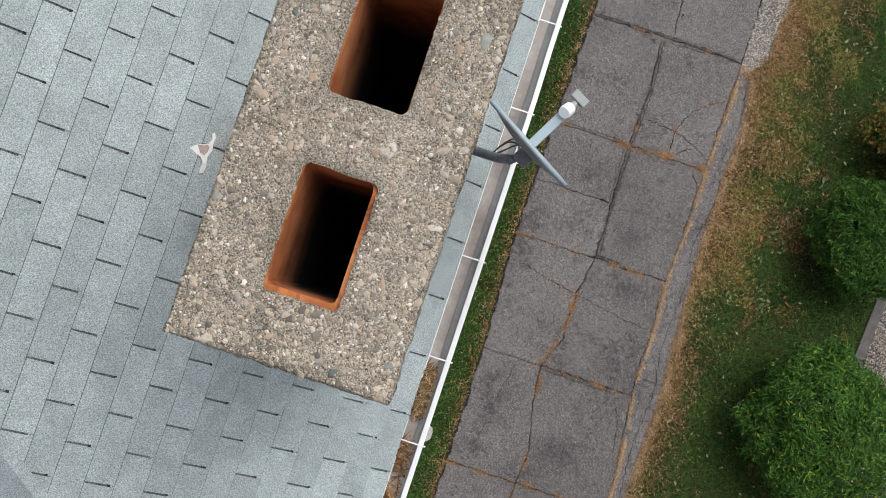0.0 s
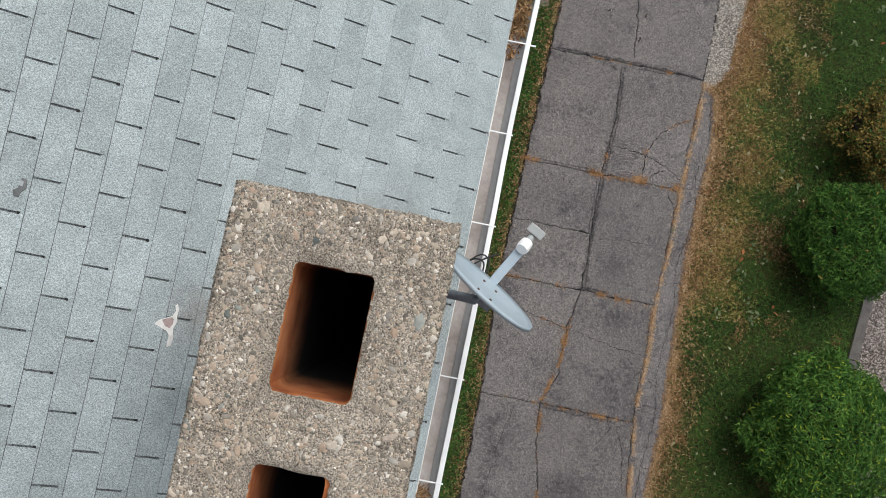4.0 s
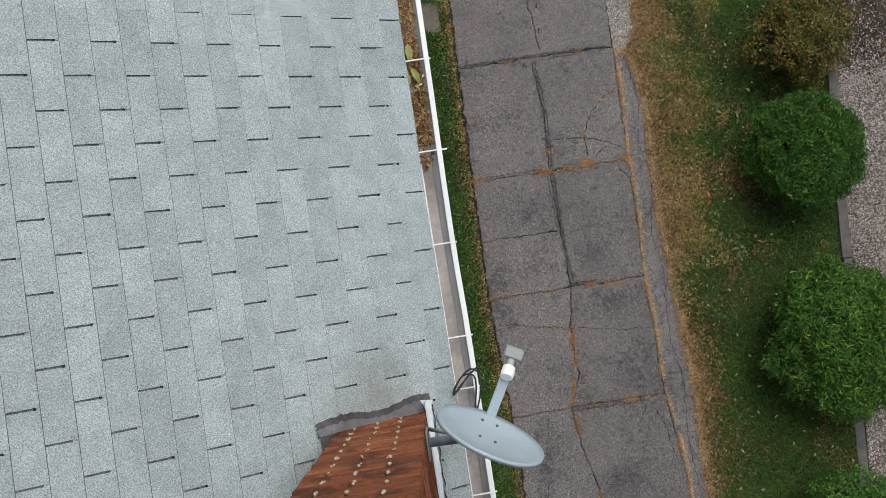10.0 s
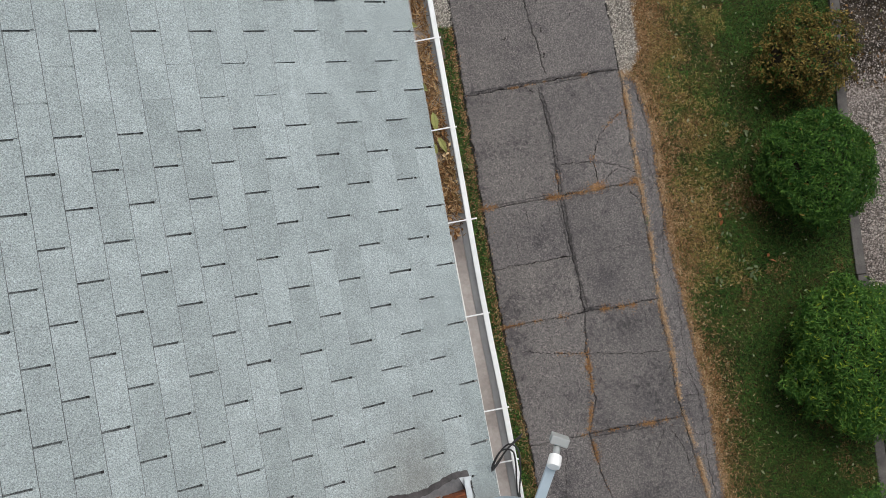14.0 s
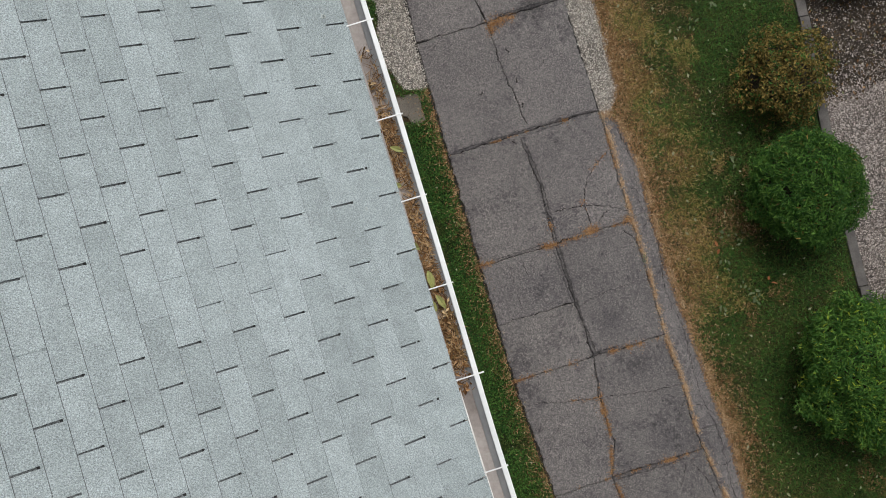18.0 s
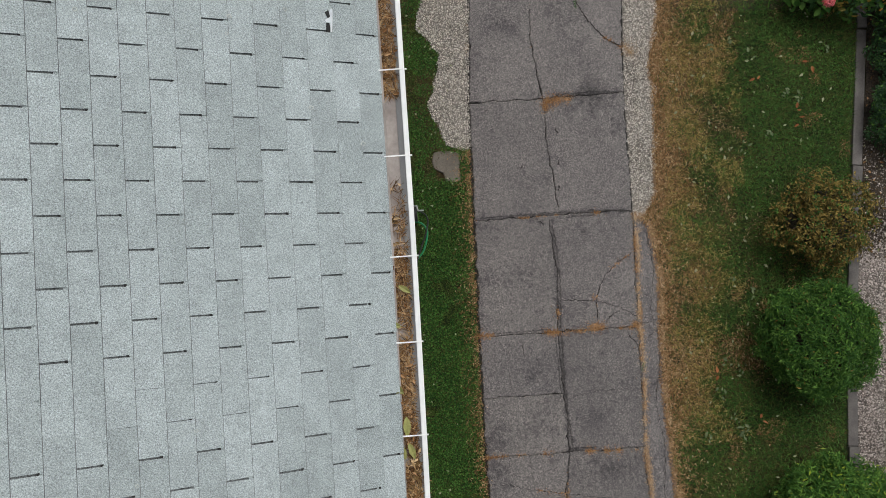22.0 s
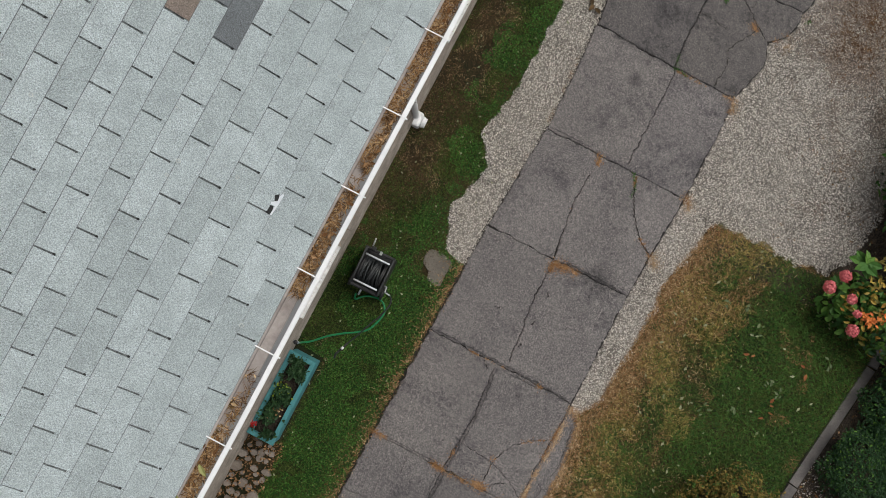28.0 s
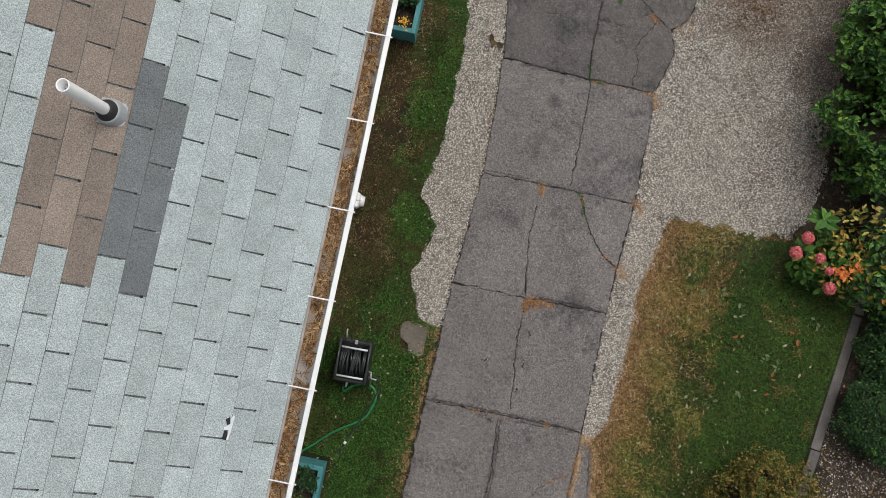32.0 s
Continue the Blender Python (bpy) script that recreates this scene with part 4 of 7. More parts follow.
gl = tagged(part("gravel_strip", sheet("gravel_strip", np.arange(5.04, 12, 0.06), lambda y: along(y, GRAVEL_L), DL, 0.006, GRAVEL_BED)), "pale gravel strip beside the driveway", "gravel", kind="stuff")
gravel("pebbles", in_left_gravel, 0.05, 0.95, 5.0, 11.5, 54000, (0.0086, 0.015), PEBBLE_PALE, gl)
gr = tagged(part("gravel_patch", sheet("gravel_patch", np.arange(3.98, 12, 0.06), lambda y: DR(y) - 0.02, lambda y: along(y, GRAVEL_R), 0.006, GRAVEL_BED)), "pale gravel parking patch beside the driveway", "gravel", kind="stuff")
def leaf_stained(x, y):
    """How far the gravel is browned by fallen leaves: towards the shrubs behind it."""
    soft_edge = np.array([noise.noise((a * 2.1, b * 2.1, 4.0)) + 0.6 * noise.noise((a * 6.5, b * 6.5, 2.0)) for a, b in zip(x, y)])
    return np.clip((x - 4.40) * 0.45 + (y - 8.8) * 0.55, -0.9, 0.75) + 0.80 * soft_edge > rng.normal(0.22, 0.28, len(x))


gravel("pebbles", lambda x, y: in_right_gravel(x, y) & ~leaf_stained(x, y), 2.7, 5.5, 3.9, 11.5, 195000, (0.0086, 0.015), PEBBLE_PALE, gr)
gravel("pebbles", lambda x, y: in_right_gravel(x, y) & leaf_stained(x, y), 2.7, 5.5, 6.9, 11.5, 130000, (0.0086, 0.015), PEBBLE_BROWN, gr)
bed = tagged(part("gravel_bed", sheet("gravel_bed", np.arange(-5, 3.42, 0.1), lambda y: along(y, KERB_L) + 0.16, lambda y: 9.0, 0.008, DARK_BED)), "pinkish gravel behind the stone edging", "gravel", kind="stuff")
gravel("pebbles", lambda x, y: (x > along(y, KERB_L) + 0.165) & (y < 3.25 + 0.1 * np.sin(x * 9)), 4.9, 6.6, -4.0, 3.5, 110000, (0.0098, 0.018), PEBBLE_PINK, bed)
soil_bed = tagged(part("garden_bed", sheet("garden_bed", np.arange(3.3, 12, 0.1), lambda y: along(y, KERB_L) + 0.16 if y < 6.7 else along(y, GRAVEL_R) - 0.05, lambda y: 9.0, 0.010, DIRT)), "dark garden soil with scattered pebbles", "garden bed", kind="stuff")
gravel("pebbles", lambda x, y: (x > along(y, KERB_L) + 0.17), 5.6, 7.2, 3.15, 5.0, 3200, (0.010, 0.020), PEBBLE_PINK, soil_bed, 0.016)
gravel("pebbles", lambda x, y: (x > along(y, KERB_L) + 0.17) & (rng.exponential(0.28, len(x)) > y - 3.2), 5.6, 7.4, 3.1, 4.6, 22000, (0.0100, 0.018), PEBBLE_PINK, soil_bed, 0.014)

# ---- house: wall, soffit, windows ----
WIN = ((3.62, 4.46), (7.30, 8.20))
SILL_Z, HEAD_Z = 1.28, 2.45
bm = bmesh.new()


def add_box(bm, x0, x1, y0, y1, z0, z1):
    bmesh.ops.create_cube(bm, size=1, matrix=Matrix.Translation(((x0 + x1) / 2, (y0 + y1) / 2, (z0 + z1) / 2)) @ Matrix.Diagonal((x1 - x0, y1 - y0, z1 - z0, 1)))


wx0, wx1 = WALL_X - 0.22, WALL_X
add_box(bm, wx0, wx1, Y0, Y1, -0.3, SILL_Z)
add_box(bm, wx0, wx1, Y0, Y1, HEAD_Z, 6.72)
for a, b in ((Y0, WIN[0][0]), (WIN[0][1], WIN[1][0]), (WIN[1][1], Y1)):
    add_box(bm, wx0, wx1, a, b, SILL_Z, HEAD_Z)
tagged(part("wall_east", bm_mesh("wall_east", bm, SIDING)), "weathered grey rendered house wall under the eave", "wall", kind="structure")
wall_e = bpy.data.objects["wall_east"]
board_meshes = {}
z = 0.22
while z < 6.60:
    top = z + 0.128
    spans = [(Y0, Y1)]
    for a, b in WIN:
        if z < HEAD_Z + 0.05 and top > SILL_Z - 0.04:
            spans = [s for lo, hi in spans for s in ((lo, min(hi, a - 0.055)), (max(lo, b + 0.055), hi)) if s[1] - s[0] > 0.1 and not (s[0] > hi or s[1] < lo)]
            spans = sorted(set(spans))
    for lo, hi in spans:
        key = (lo, hi)
        if key not in board_meshes:
            board_meshes[key] = mesh_of("board", [(0.002, lo, 0), (0.024, lo, 0), (0.010, lo, 0.128), (0.002, lo, 0.128), (0.002, hi, 0), (0.024, hi, 0), (0.010, hi, 0.128), (0.002, hi, 0.128)],
                                        [(0, 1, 2, 3), (4, 7, 6, 5), (0, 4, 5, 1), (1, 5, 6, 2), (2, 6, 7, 3)], SIDING)
        part("board", board_meshes[key], wall_e, "", Matrix.Translation((WALL_X, 0, z)))
    z = top
tagged(part("wall_west", box("wall_west", -9.2, -9.0, Y0, Y1, -0.3, 6.72, SIDING, 0)), "plain grey house wall", "wall", kind="structure")
tagged(part("wall_south", box("wall_south", -8.998, wx0 - 0.002, Y0, Y0 + 0.2, -0.3, 6.7, SIDING, 0)), "plain grey house wall", "wall", kind="structure")
tagged(part("wall_north", box("wall_north", -8.998, wx0 - 0.002, Y1 - 0.2, Y1, -0.3, 6.7, SIDING, 0)), "plain grey house wall", "wall", kind="structure")
tagged(part("soffit", box("soffit", WALL_X + 0.003, -0.03, EAVE_Y0 + 0.03, Y1, 6.735, 6.755, WHITE_PAINT, 0.002)), "white painted boards under the eave", "soffit", kind="structure")
tagged(part("fascia", box("fascia", -0.045, -0.022, EAVE_Y0, Y1, 6.70, 6.848, WHITE_PAINT, 0.003)), "white painted board behind the gutter", "fascia", kind="structure")
for i, (a, b) in enumerate(WIN):
    w = tagged(new("window_%d" % (i + 1)), "white-framed sash window with a peeling white sill", "window", kind="structure")
    bm = bmesh.new()
    for q in ((WALL_X - 0.16, WALL_X - 0.02, a, a + 0.06, SILL_Z + 0.03, HEAD_Z), (WALL_X - 0.16, WALL_X - 0.02, b - 0.06, b, SILL_Z + 0.03, HEAD_Z),
              (WALL_X - 0.16, WALL_X - 0.02, a + 0.06, b - 0.06, HEAD_Z - 0.06, HEAD_Z), (WALL_X - 0.16, WALL_X - 0.02, a + 0.06, b - 0.06, SILL_Z + 0.03, SILL_Z + 0.09),
              (WALL_X - 0.13, WALL_X - 0.05, a + 0.06, b - 0.06, 1.84, 1.88)):
        add_box(bm, *q)
    sash = part("window_frame", bm_mesh("window_frame", bm, WHITE_PAINT), w)
    part("window_sill", box("window_sill", WALL_X - 0.15, WALL_X + 0.105, a - 0.05, b + 0.05, SILL_Z - 0.02, SILL_Z + 0.028, WHITE_PAINT, 0.006), w, "peeling white wooden sill")
    for z0, z1 in ((SILL_Z + 0.09, 1.84), (1.88, HEAD_Z - 0.06)):
        pane = part("pane", box("pane", WALL_X - 0.095, WALL_X - 0.089, a + 0.06, b - 0.06, z0, z1, GLASS, 0), sash)
        pane.visible_shadow = False

# ---- roof ----
RIDGE_X = -5.0
def south_z(y):
    """The height of the hipped south face."""
    return EAVE_Z + SLOPE * (y - EAVE_Y0)


E0, W0, YS, YN = -0.045, 2 * RIDGE_X + 0.045, EAVE_Y0 + 0.045, Y1 + 0.2
corners = [(E0, YS, roof_z(E0)), (E0, YN, roof_z(E0)), (RIDGE_X, YN, roof_z(RIDGE_X)), (RIDGE_X, EAVE_Y0 - RIDGE_X, roof_z(RIDGE_X)), (W0, YN, roof_z(E0)), (W0, YS, roof_z(E0))]
V = [(x, y, z - d) for d in (0.002, 0.09) for x, y, z in corners]
F = [(0, 1, 2, 3), (3, 2, 4, 5), (0, 3, 5), (9, 8, 7, 6), (11, 10, 8, 9), (11, 9, 6), (0, 6, 7, 1), (1, 7, 8, 2), (2, 8, 10, 4), (4, 10, 11, 5), (5, 11, 6, 0)]
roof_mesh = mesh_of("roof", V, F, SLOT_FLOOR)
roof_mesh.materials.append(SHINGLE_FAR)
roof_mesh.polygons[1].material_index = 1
roof = tagged(part("roof", roof_mesh), "pitched roof of grey-green three-tab asphalt shingles", "roof", kind="structure")

TAB, SLOT = 0.3115, 0.0099
PHASE = 2.632


def course_x(k):
    return -(0.006 + 0.118 * k) if k <= 5 else -(0.596 + 0.1095 * (k - 5))


def tab_form(wide, seed):
    """The corners of one tab, its butt edge at x = 0, running up the slope to -wide: close-set corners at the butt, then the cut slots."""
    r = random.Random(seed)
    e = [r.uniform(-0.0006, 0.0006) for _ in range(4)]
    up = wide + 0.022
    lip = (0.012, 0.019, 0.004, 0.015, 0.009)[seed % 5]
    side = [(-0.0012, 0.0009), (-lip, 0.0011), (-lip - 0.002, SLOT * 0.58), (-lip - 0.013, SLOT * 0.58), (-lip - 0.016, SLOT * 0.46), (-up, SLOT * 0.42)]
    rows = [(x + (e[2] if i == 0 else 0), y + e[0], TAB - y + e[1]) for i, (x, y) in enumerate(side)]
    top = lambda x: -SLOPE * x + 0.0085 + 0.0063 * x / up
    V = [c for x, y0, y1 in rows for c in ((x, y0, top(x)), (x, y1, top(x)), (x, y0, top(x) - 0.007 + 0.005 * -x / up), (x, y1, top(x) - 0.007 + 0.005 * -x / up))]
    for i in (2, 3):
        V[i] = (V[i][0] + 0.0004, V[i][1], V[i][2])
    # a black quad paints the shadow at the slot's mouth, where it shows
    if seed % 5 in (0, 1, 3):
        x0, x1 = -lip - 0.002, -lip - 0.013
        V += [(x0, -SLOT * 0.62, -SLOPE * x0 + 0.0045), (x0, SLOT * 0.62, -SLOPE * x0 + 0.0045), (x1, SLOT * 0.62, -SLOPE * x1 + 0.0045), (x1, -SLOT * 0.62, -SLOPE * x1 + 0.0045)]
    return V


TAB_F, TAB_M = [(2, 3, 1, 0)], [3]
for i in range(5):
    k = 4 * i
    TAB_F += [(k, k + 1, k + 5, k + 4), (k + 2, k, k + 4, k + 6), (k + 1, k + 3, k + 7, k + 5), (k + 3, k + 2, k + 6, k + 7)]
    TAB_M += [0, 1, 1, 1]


def tab_faces(V):
    """The faces of a tab and their materials; the last four corners, where there are more than 24, are the black mouth."""
    return (TAB_F + [(24, 25, 26, 27)], TAB_M + [2]) if len(V) > 24 else (TAB_F, TAB_M)


tab_forms = {(w, s): tab_form(w, s) for w in (0.118, 0.1095) for s in range(5)}
tab_meshes = {}


def tab_line(u):
    """Where the u-th slot lies along the eave: the two ends of the roof were laid to slightly different gauges."""
    return PHASE + u * (0.3115 if u >= 0 else 0.3042)


BOW = [(-4.5, -0.036), (0.0, -0.034), (1.0, -0.031), (1.4, -0.038), (1.75, -0.035), (2.2, -0.028), (2.9, -0.020), (3.4, -0.013), (5.0, -0.008), (6.0, -0.004), (12, -0.004)]


def eave_x(k, y):
    """The butt line of a course; the lowest one follows the slightly bowed eave."""
    return course_x(k) + (0.6 * float(along(y, BOW)) if k == 0 else 0.0)


def tab_object(k, y, wide, mat, label=""):
    w = 0.118 if k <= 4 else 0.1095
    s = int(abs(y * 37 + k * 11)) % 5
    key = (w, s, mat.name)
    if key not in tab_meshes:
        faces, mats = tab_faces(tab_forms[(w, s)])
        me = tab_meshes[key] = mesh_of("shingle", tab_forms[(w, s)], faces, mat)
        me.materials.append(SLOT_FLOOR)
        me.materials.append(FELT_AND_SLOT_SHADE)
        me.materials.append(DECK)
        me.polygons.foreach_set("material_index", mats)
    r = random.Random(k * 1000 + int(y * 50))
    part("shingle", tab_meshes[key], roof, label, Matrix.Translation((eave_x(k, y), y, roof_z(eave_x(k, y)) + r.uniform(0, 0.0012))) @ Matrix.Rotation(r.uniform(-0.0015, 0.0015), 4, "Z") @ Matrix.Diagonal((1, wide / TAB, 1, 1)))


FV, FF, FM = [], [], []
for k in range(0, 47):
    u = -24 + (0.5 if k % 2 else 0)
    while tab_line(u) < Y1 + 0.1:
        y, wide = tab_line(u) + (0.0008 * k if u < 0 else 0), tab_line(u + 1) - tab_line(u)
        mid = y + wide / 2
        u += 1
        hip = EAVE_Y0 - course_x(k)
        if y + wide < hip + 0.01 or course_x(k) < RIDGE_X + 0.05:
            continue
        cut = y < hip + 0.16
        brown = (k in (8, 9, 10) and (5.1 if k != 9 else 5.38) < mid < 7.6) or (k == 11 and 6.2 < mid < 7.6)
        dark = (k == 6 and 5.12 < mid < 6.06) or (k == 7 and 5.2 < mid < 6.22)
        if brown:
            tab_object(k, y, wide, SHINGLE_BROWN, "brown patched shingle")
        elif dark:
            tab_object(k, y, wide, SHINGLE_DARK, "slate-grey patched shingle")
        elif k <= 7 and -2.9 < mid < 8.4 and not cut:
            tab_object(k, y, wide, SHINGLE)
        else:
            o = (eave_x(k, y), y, roof_z(eave_x(k, y)))
            base = len(FV)
            form = tab_forms[(0.118 if k <= 4 else 0.1095, int(abs(y * 37 + k)) % 5)]
            FV += [(a + o[0], b * wide / TAB + o[1], c + o[2]) for a, b, c in form]
            if cut:
                FV[base:] = [(a, max(b, EAVE_Y0 - a), c) for a, b, c in FV[base:]]
            FF += [tuple(i + base for i in f) for f in tab_faces(form)[0]]
            FM += tab_faces(form)[1]
# the hipped south face, and narrow caps along the hip
for k in range(0, 44):
    y = EAVE_Y0 + 0.006 + 0.113 * k
    x = -y + EAVE_Y0 - TAB * (0.55 if k % 2 else 0.05)
    while x > 2 * RIDGE_X - EAVE_Y0 + y:
        base = len(FV)
        form = tab_forms[(0.118, int(abs(x * 37 + k)) % 5)]
        FV += [(min(x + b, EAVE_Y0 - y + a), y - a, south_z(y) + c) for a, b, c in form]
        FF += [tuple(i + base for i in f) for f in tab_faces(form)[0]]
        FM += tab_faces(form)[1]
        x -= TAB
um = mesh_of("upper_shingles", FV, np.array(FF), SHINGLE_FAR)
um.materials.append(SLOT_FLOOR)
um.materials.append(FELT_AND_SLOT_SHADE)
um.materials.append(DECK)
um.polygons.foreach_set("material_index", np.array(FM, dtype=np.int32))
tagged(part("upper_shingles", um, roof), kind="stuff")


cap_mesh = mesh_of("hip_shingle", [(0.062, 0.0, 0.013), (0.0, 0.0, 0.013 + 0.062 * 0.0), (0.0, -0.062, 0.013), (0.062 - 0.17, 0.17, 0.011 + SLOPE * 0.108), (-0.17, 0.17, 0.011 + SLOPE * 0.17), (-0.17, 0.17 - 0.062, 0.011 + SLOPE * 0.108)],
                   [(0, 1, 4, 3), (1, 2, 5, 4)], SHINGLE)
for v in cap_mesh.vertices[:3]:
    v.co.z += -SLOPE * (0.062 if v.index != 1 else 0.0)
for i in range(36):
    x = -0.06 - 0.138 * i
    if x < RIDGE_X + 0.3:
        break
    part("hip_shingle", cap_mesh, roof, "", Matrix.Translation((x, EAVE_Y0 - x, roof_z(x))))


def on_roof(x, y, up=0.0):
    return Vector((x, y, roof_z(x) + up))




def roof_patch(name, outline, up, mat, parent, label="", thick=0.003):
    """A thin flat piece that lies on the shingles."""
    P = np.array(outline)
    k = len(P)
    V = [on_roof(x, y, up) for x, y in P] + [on_roof(x, y, up - thick) for x, y in P]
    F = [tuple(range(k))] + [(i, i + k, (i + 1) % k + k, (i + 1) % k) for i in range(k)]
    return part(name, mesh_of(name, V, F, mat), parent, label)


# torn tab with bare felt and a bright scrap; pale bird marks
torn = empty("torn_shingle", "torn shingle corner showing black felt and pale backing", "shingle damage", at=on_roof(-0.26, 4.53, 0.009))
inv = Matrix.Translation(-torn.location)
for nm, pts, up, mat in (("bare_felt", [(-0.269, 4.599), (-0.250, 4.611), (-0.244, 4.575), (-0.257, 4.570)], 0.0095, FELT_AND_SLOT_SHADE), ("bare_felt", [(-0.265, 4.542), (-0.250, 4.545), (-0.246, 4.521), (-0.249, 4.495), (-0.267, 4.497)], 0.0095, FELT_AND_SLOT_SHADE),
                         ("pale_scrap", [(-0.268, 4.556), (-0.256, 4.567), (-0.244, 4.577), (-0.246, 4.602), (-0.238, 4.622), (-0.230, 4.618), (-0.233, 4.560), (-0.239, 4.498), (-0.246, 4.497), (-0.244, 4.546), (-0.264, 4.547)], 0.0125, ALUMINIUM)):
    part(nm, roof_patch("tmp", pts, up, mat, None).data, torn, "", inv)
for o in [o for o in bpy.data.objects if o.name.startswith("tmp")]:
    bpy.data.objects.remove(o)
scrap = empty("roof_tear", "torn roof spot with white edge and reddish core", "shingle damage", at=on_roof(-1.25, 0.17, 0.009))
inv = Matrix.Translation(-scrap.location)
for nm, pts, up, mat in (("white_edge", [(-1.290, 0.168), (-1.278, 0.187), (-1.231, 0.214), (-1.222, 0.236), (-1.229, 0.259), (-1.222, 0.269), (-1.212, 0.248), (-1.214, 0.217), (-1.209, 0.193), (-1.219, 0.159), (-1.211, 0.119), (-1.213, 0.088), (-1.228, 0.077), (-1.229, 0.095), (-1.229, 0.130), (-1.241, 0.147), (-1.265, 0.157)], 0.0115, WHITE_PAINT),
                         ("pink_core", [(-1.265, 0.191), (-1.243, 0.203), (-1.231, 0.208), (-1.224, 0.201), (-1.223, 0.180), (-1.232, 0.160), (-1.249, 0.166)], 0.0145, BACKING)):
    part(nm, roof_patch("tmp", pts, up, mat, None).data, scrap, "", inv)
for o in [o for o in bpy.data.objects if o.name.startswith("tmp")]:
    bpy.data.objects.remove(o)

hole = empty("shingle_hole", "small dark torn hole in a shingle", "shingle damage", at=on_roof(-1.83, 0.618, 0.009))
inv = Matrix.Translation(-hole.location)
for nm, pts, mat in (("bare_felt", [(-1.852, 0.60), (-1.838, 0.612), (-1.832, 0.655), (-1.815, 0.650), (-1.812, 0.615), (-1.826, 0.598), (-1.830, 0.575), (-1.846, 0.578)], DECK), ("green_scrap", [(-1.838, 0.625), (-1.834, 0.645), (-1.822, 0.640), (-1.824, 0.620)], BOOT)):
    part(nm, roof_patch("tmp", pts, 0.011 if mat == DECK else 0.014, mat, None).data, hole, "", inv)
for o in [o for o in bpy.data.objects if o.name.startswith("tmp")]:
    bpy.data.objects.remove(o)

# ---- gutter ----
gutter = empty("gutter", "white metal rain gutter with strap hangers along the eave", "gutter", at=(0.05, 3.0, 6.80))
GI = Matrix.Translation(-gutter.location)


def extrude(name, prof, mat, y0, y1, sway=0.0, steps=60):
    V, F = [], []
    ys = np.linspace(y0, y1, steps)
    for y in ys:
        d = sway * (math.sin(y * 0.9) + 0.5 * math.sin(y * 2.3 + 1)) + float(along(y, BOW))
        V += [(x + d, y, z) for x, z in prof]
    k = len(prof)
    for i in range(steps - 1):
        for j in range(k):
            a, b = i * k + j, i * k + (j + 1) % k
            F.append((a, b, b + k, a + k))
    F += [tuple(range(k)), tuple(range((steps - 1) * k, steps * k))[::-1]]
    return mesh_of(name, V, F, mat)


RIM = 6.886
tagged(part("drip_edge", extrude("drip_edge", [(-0.020, 6.852), (0.003, 6.852), (0.003, 6.815), (0.006, 6.815), (0.006, 6.858), (-0.020, 6.870)], GUTTER_IN, EAVE_Y0, Y1)), "dirty pale metal drip edge under the shingles", "drip edge", kind="structure")
part("pan", extrude("pan", [(-0.018, 6.850), (-0.018, 6.826), (0.066, 6.816), (0.066, 6.819), (-0.015, 6.829), (-0.015, 6.850)], GUTTER_IN, EAVE_Y0, Y1, 0.0015), gutter, "dirty grey gutter bottom", GI)
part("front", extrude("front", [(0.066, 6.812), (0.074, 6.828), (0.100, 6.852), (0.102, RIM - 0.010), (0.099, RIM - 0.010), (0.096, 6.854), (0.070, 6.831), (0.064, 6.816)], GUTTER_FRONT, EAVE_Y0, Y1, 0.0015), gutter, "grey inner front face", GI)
part("lip", extrude("lip", [(0.098, RIM - 0.010), (0.098, RIM - 0.002), (0.102, RIM), (0.121, RIM), (0.125, RIM - 0.003), (0.125, RIM - 0.014), (0.121, RIM - 0.014), (0.120, RIM - 0.008), (0.104, RIM - 0.008)], WHITE_METAL, EAVE_Y0, Y1, 0.0015), gutter, "bright white rolled lip", GI)
HANGERS = [-3.2, -2.75, -2.28, -1.8, -1.33, -0.846, -0.401, 0.139, 0.682, 0.948, 1.436, 1.925, 2.412, 2.889, 3.333, 3.86, 4.318, 4.806, 5.276, 5.752, 6.23, 6.70, 7.18, 7.66, 8.14, 8.62, 9.1, 9.58]
for y in [h_y for h_y in HANGERS if h_y > EAVE_Y0 + 0.05]:
    bow = float(along(y, BOW))
    strap = part("hanger", box("hanger", -0.012 + bow, 0.120 + bow, y - 0.0036, y + 0.0036, RIM + 0.0005, RIM + 0.0035, WHITE_METAL, 0.001), gutter, "", GI)
    part("screw", box("screw", 0.124 + bow, 0.135 + bow + (0.02 if abs(y - 1.925) < 0.01 else 0), y - 0.004, y + 0.004, RIM - 0.010, RIM - 0.003, WHITE_METAL, 0.001), strap)

# ---- downspout on the wall ----
spout = empty("downspout", "white downspout ending in an elbow at the wall foot", "downspout", at=(-0.70, 6.455, 0.10))
SI = Matrix.Translation(-spout.location)
part("pipe", tube("pipe", curve_points([(0.03, 6.455, 6.80), (-0.10, 6.455, 6.66), (-0.60, 6.455, 6.50), (-0.70, 6.455, 6.38), (-0.705, 6.455, 5.9), (-0.705, 6.455, 3.0), (-0.705, 6.455, 0.38)], 60), 0.042, WHITE_METAL, 14), spout, "", SI)
elbow = part("elbow", box("elbow", -0.745, -0.632, 6.352, 6.555, 0.06, 0.25, WHITE_METAL, 0.030), spout, "wide white adapter at the pipe's foot", SI)
part("outlet", tube("outlet", [(-0.640, 6.455, 0.155), (-0.600, 6.456, 0.150), (-0.597, 6.456, 0.150), (-0.570, 6.457, 0.147)], [0.076, 0.074, 0.066, 0.066], WHITE_METAL, 20), elbow, "short round white outlet")
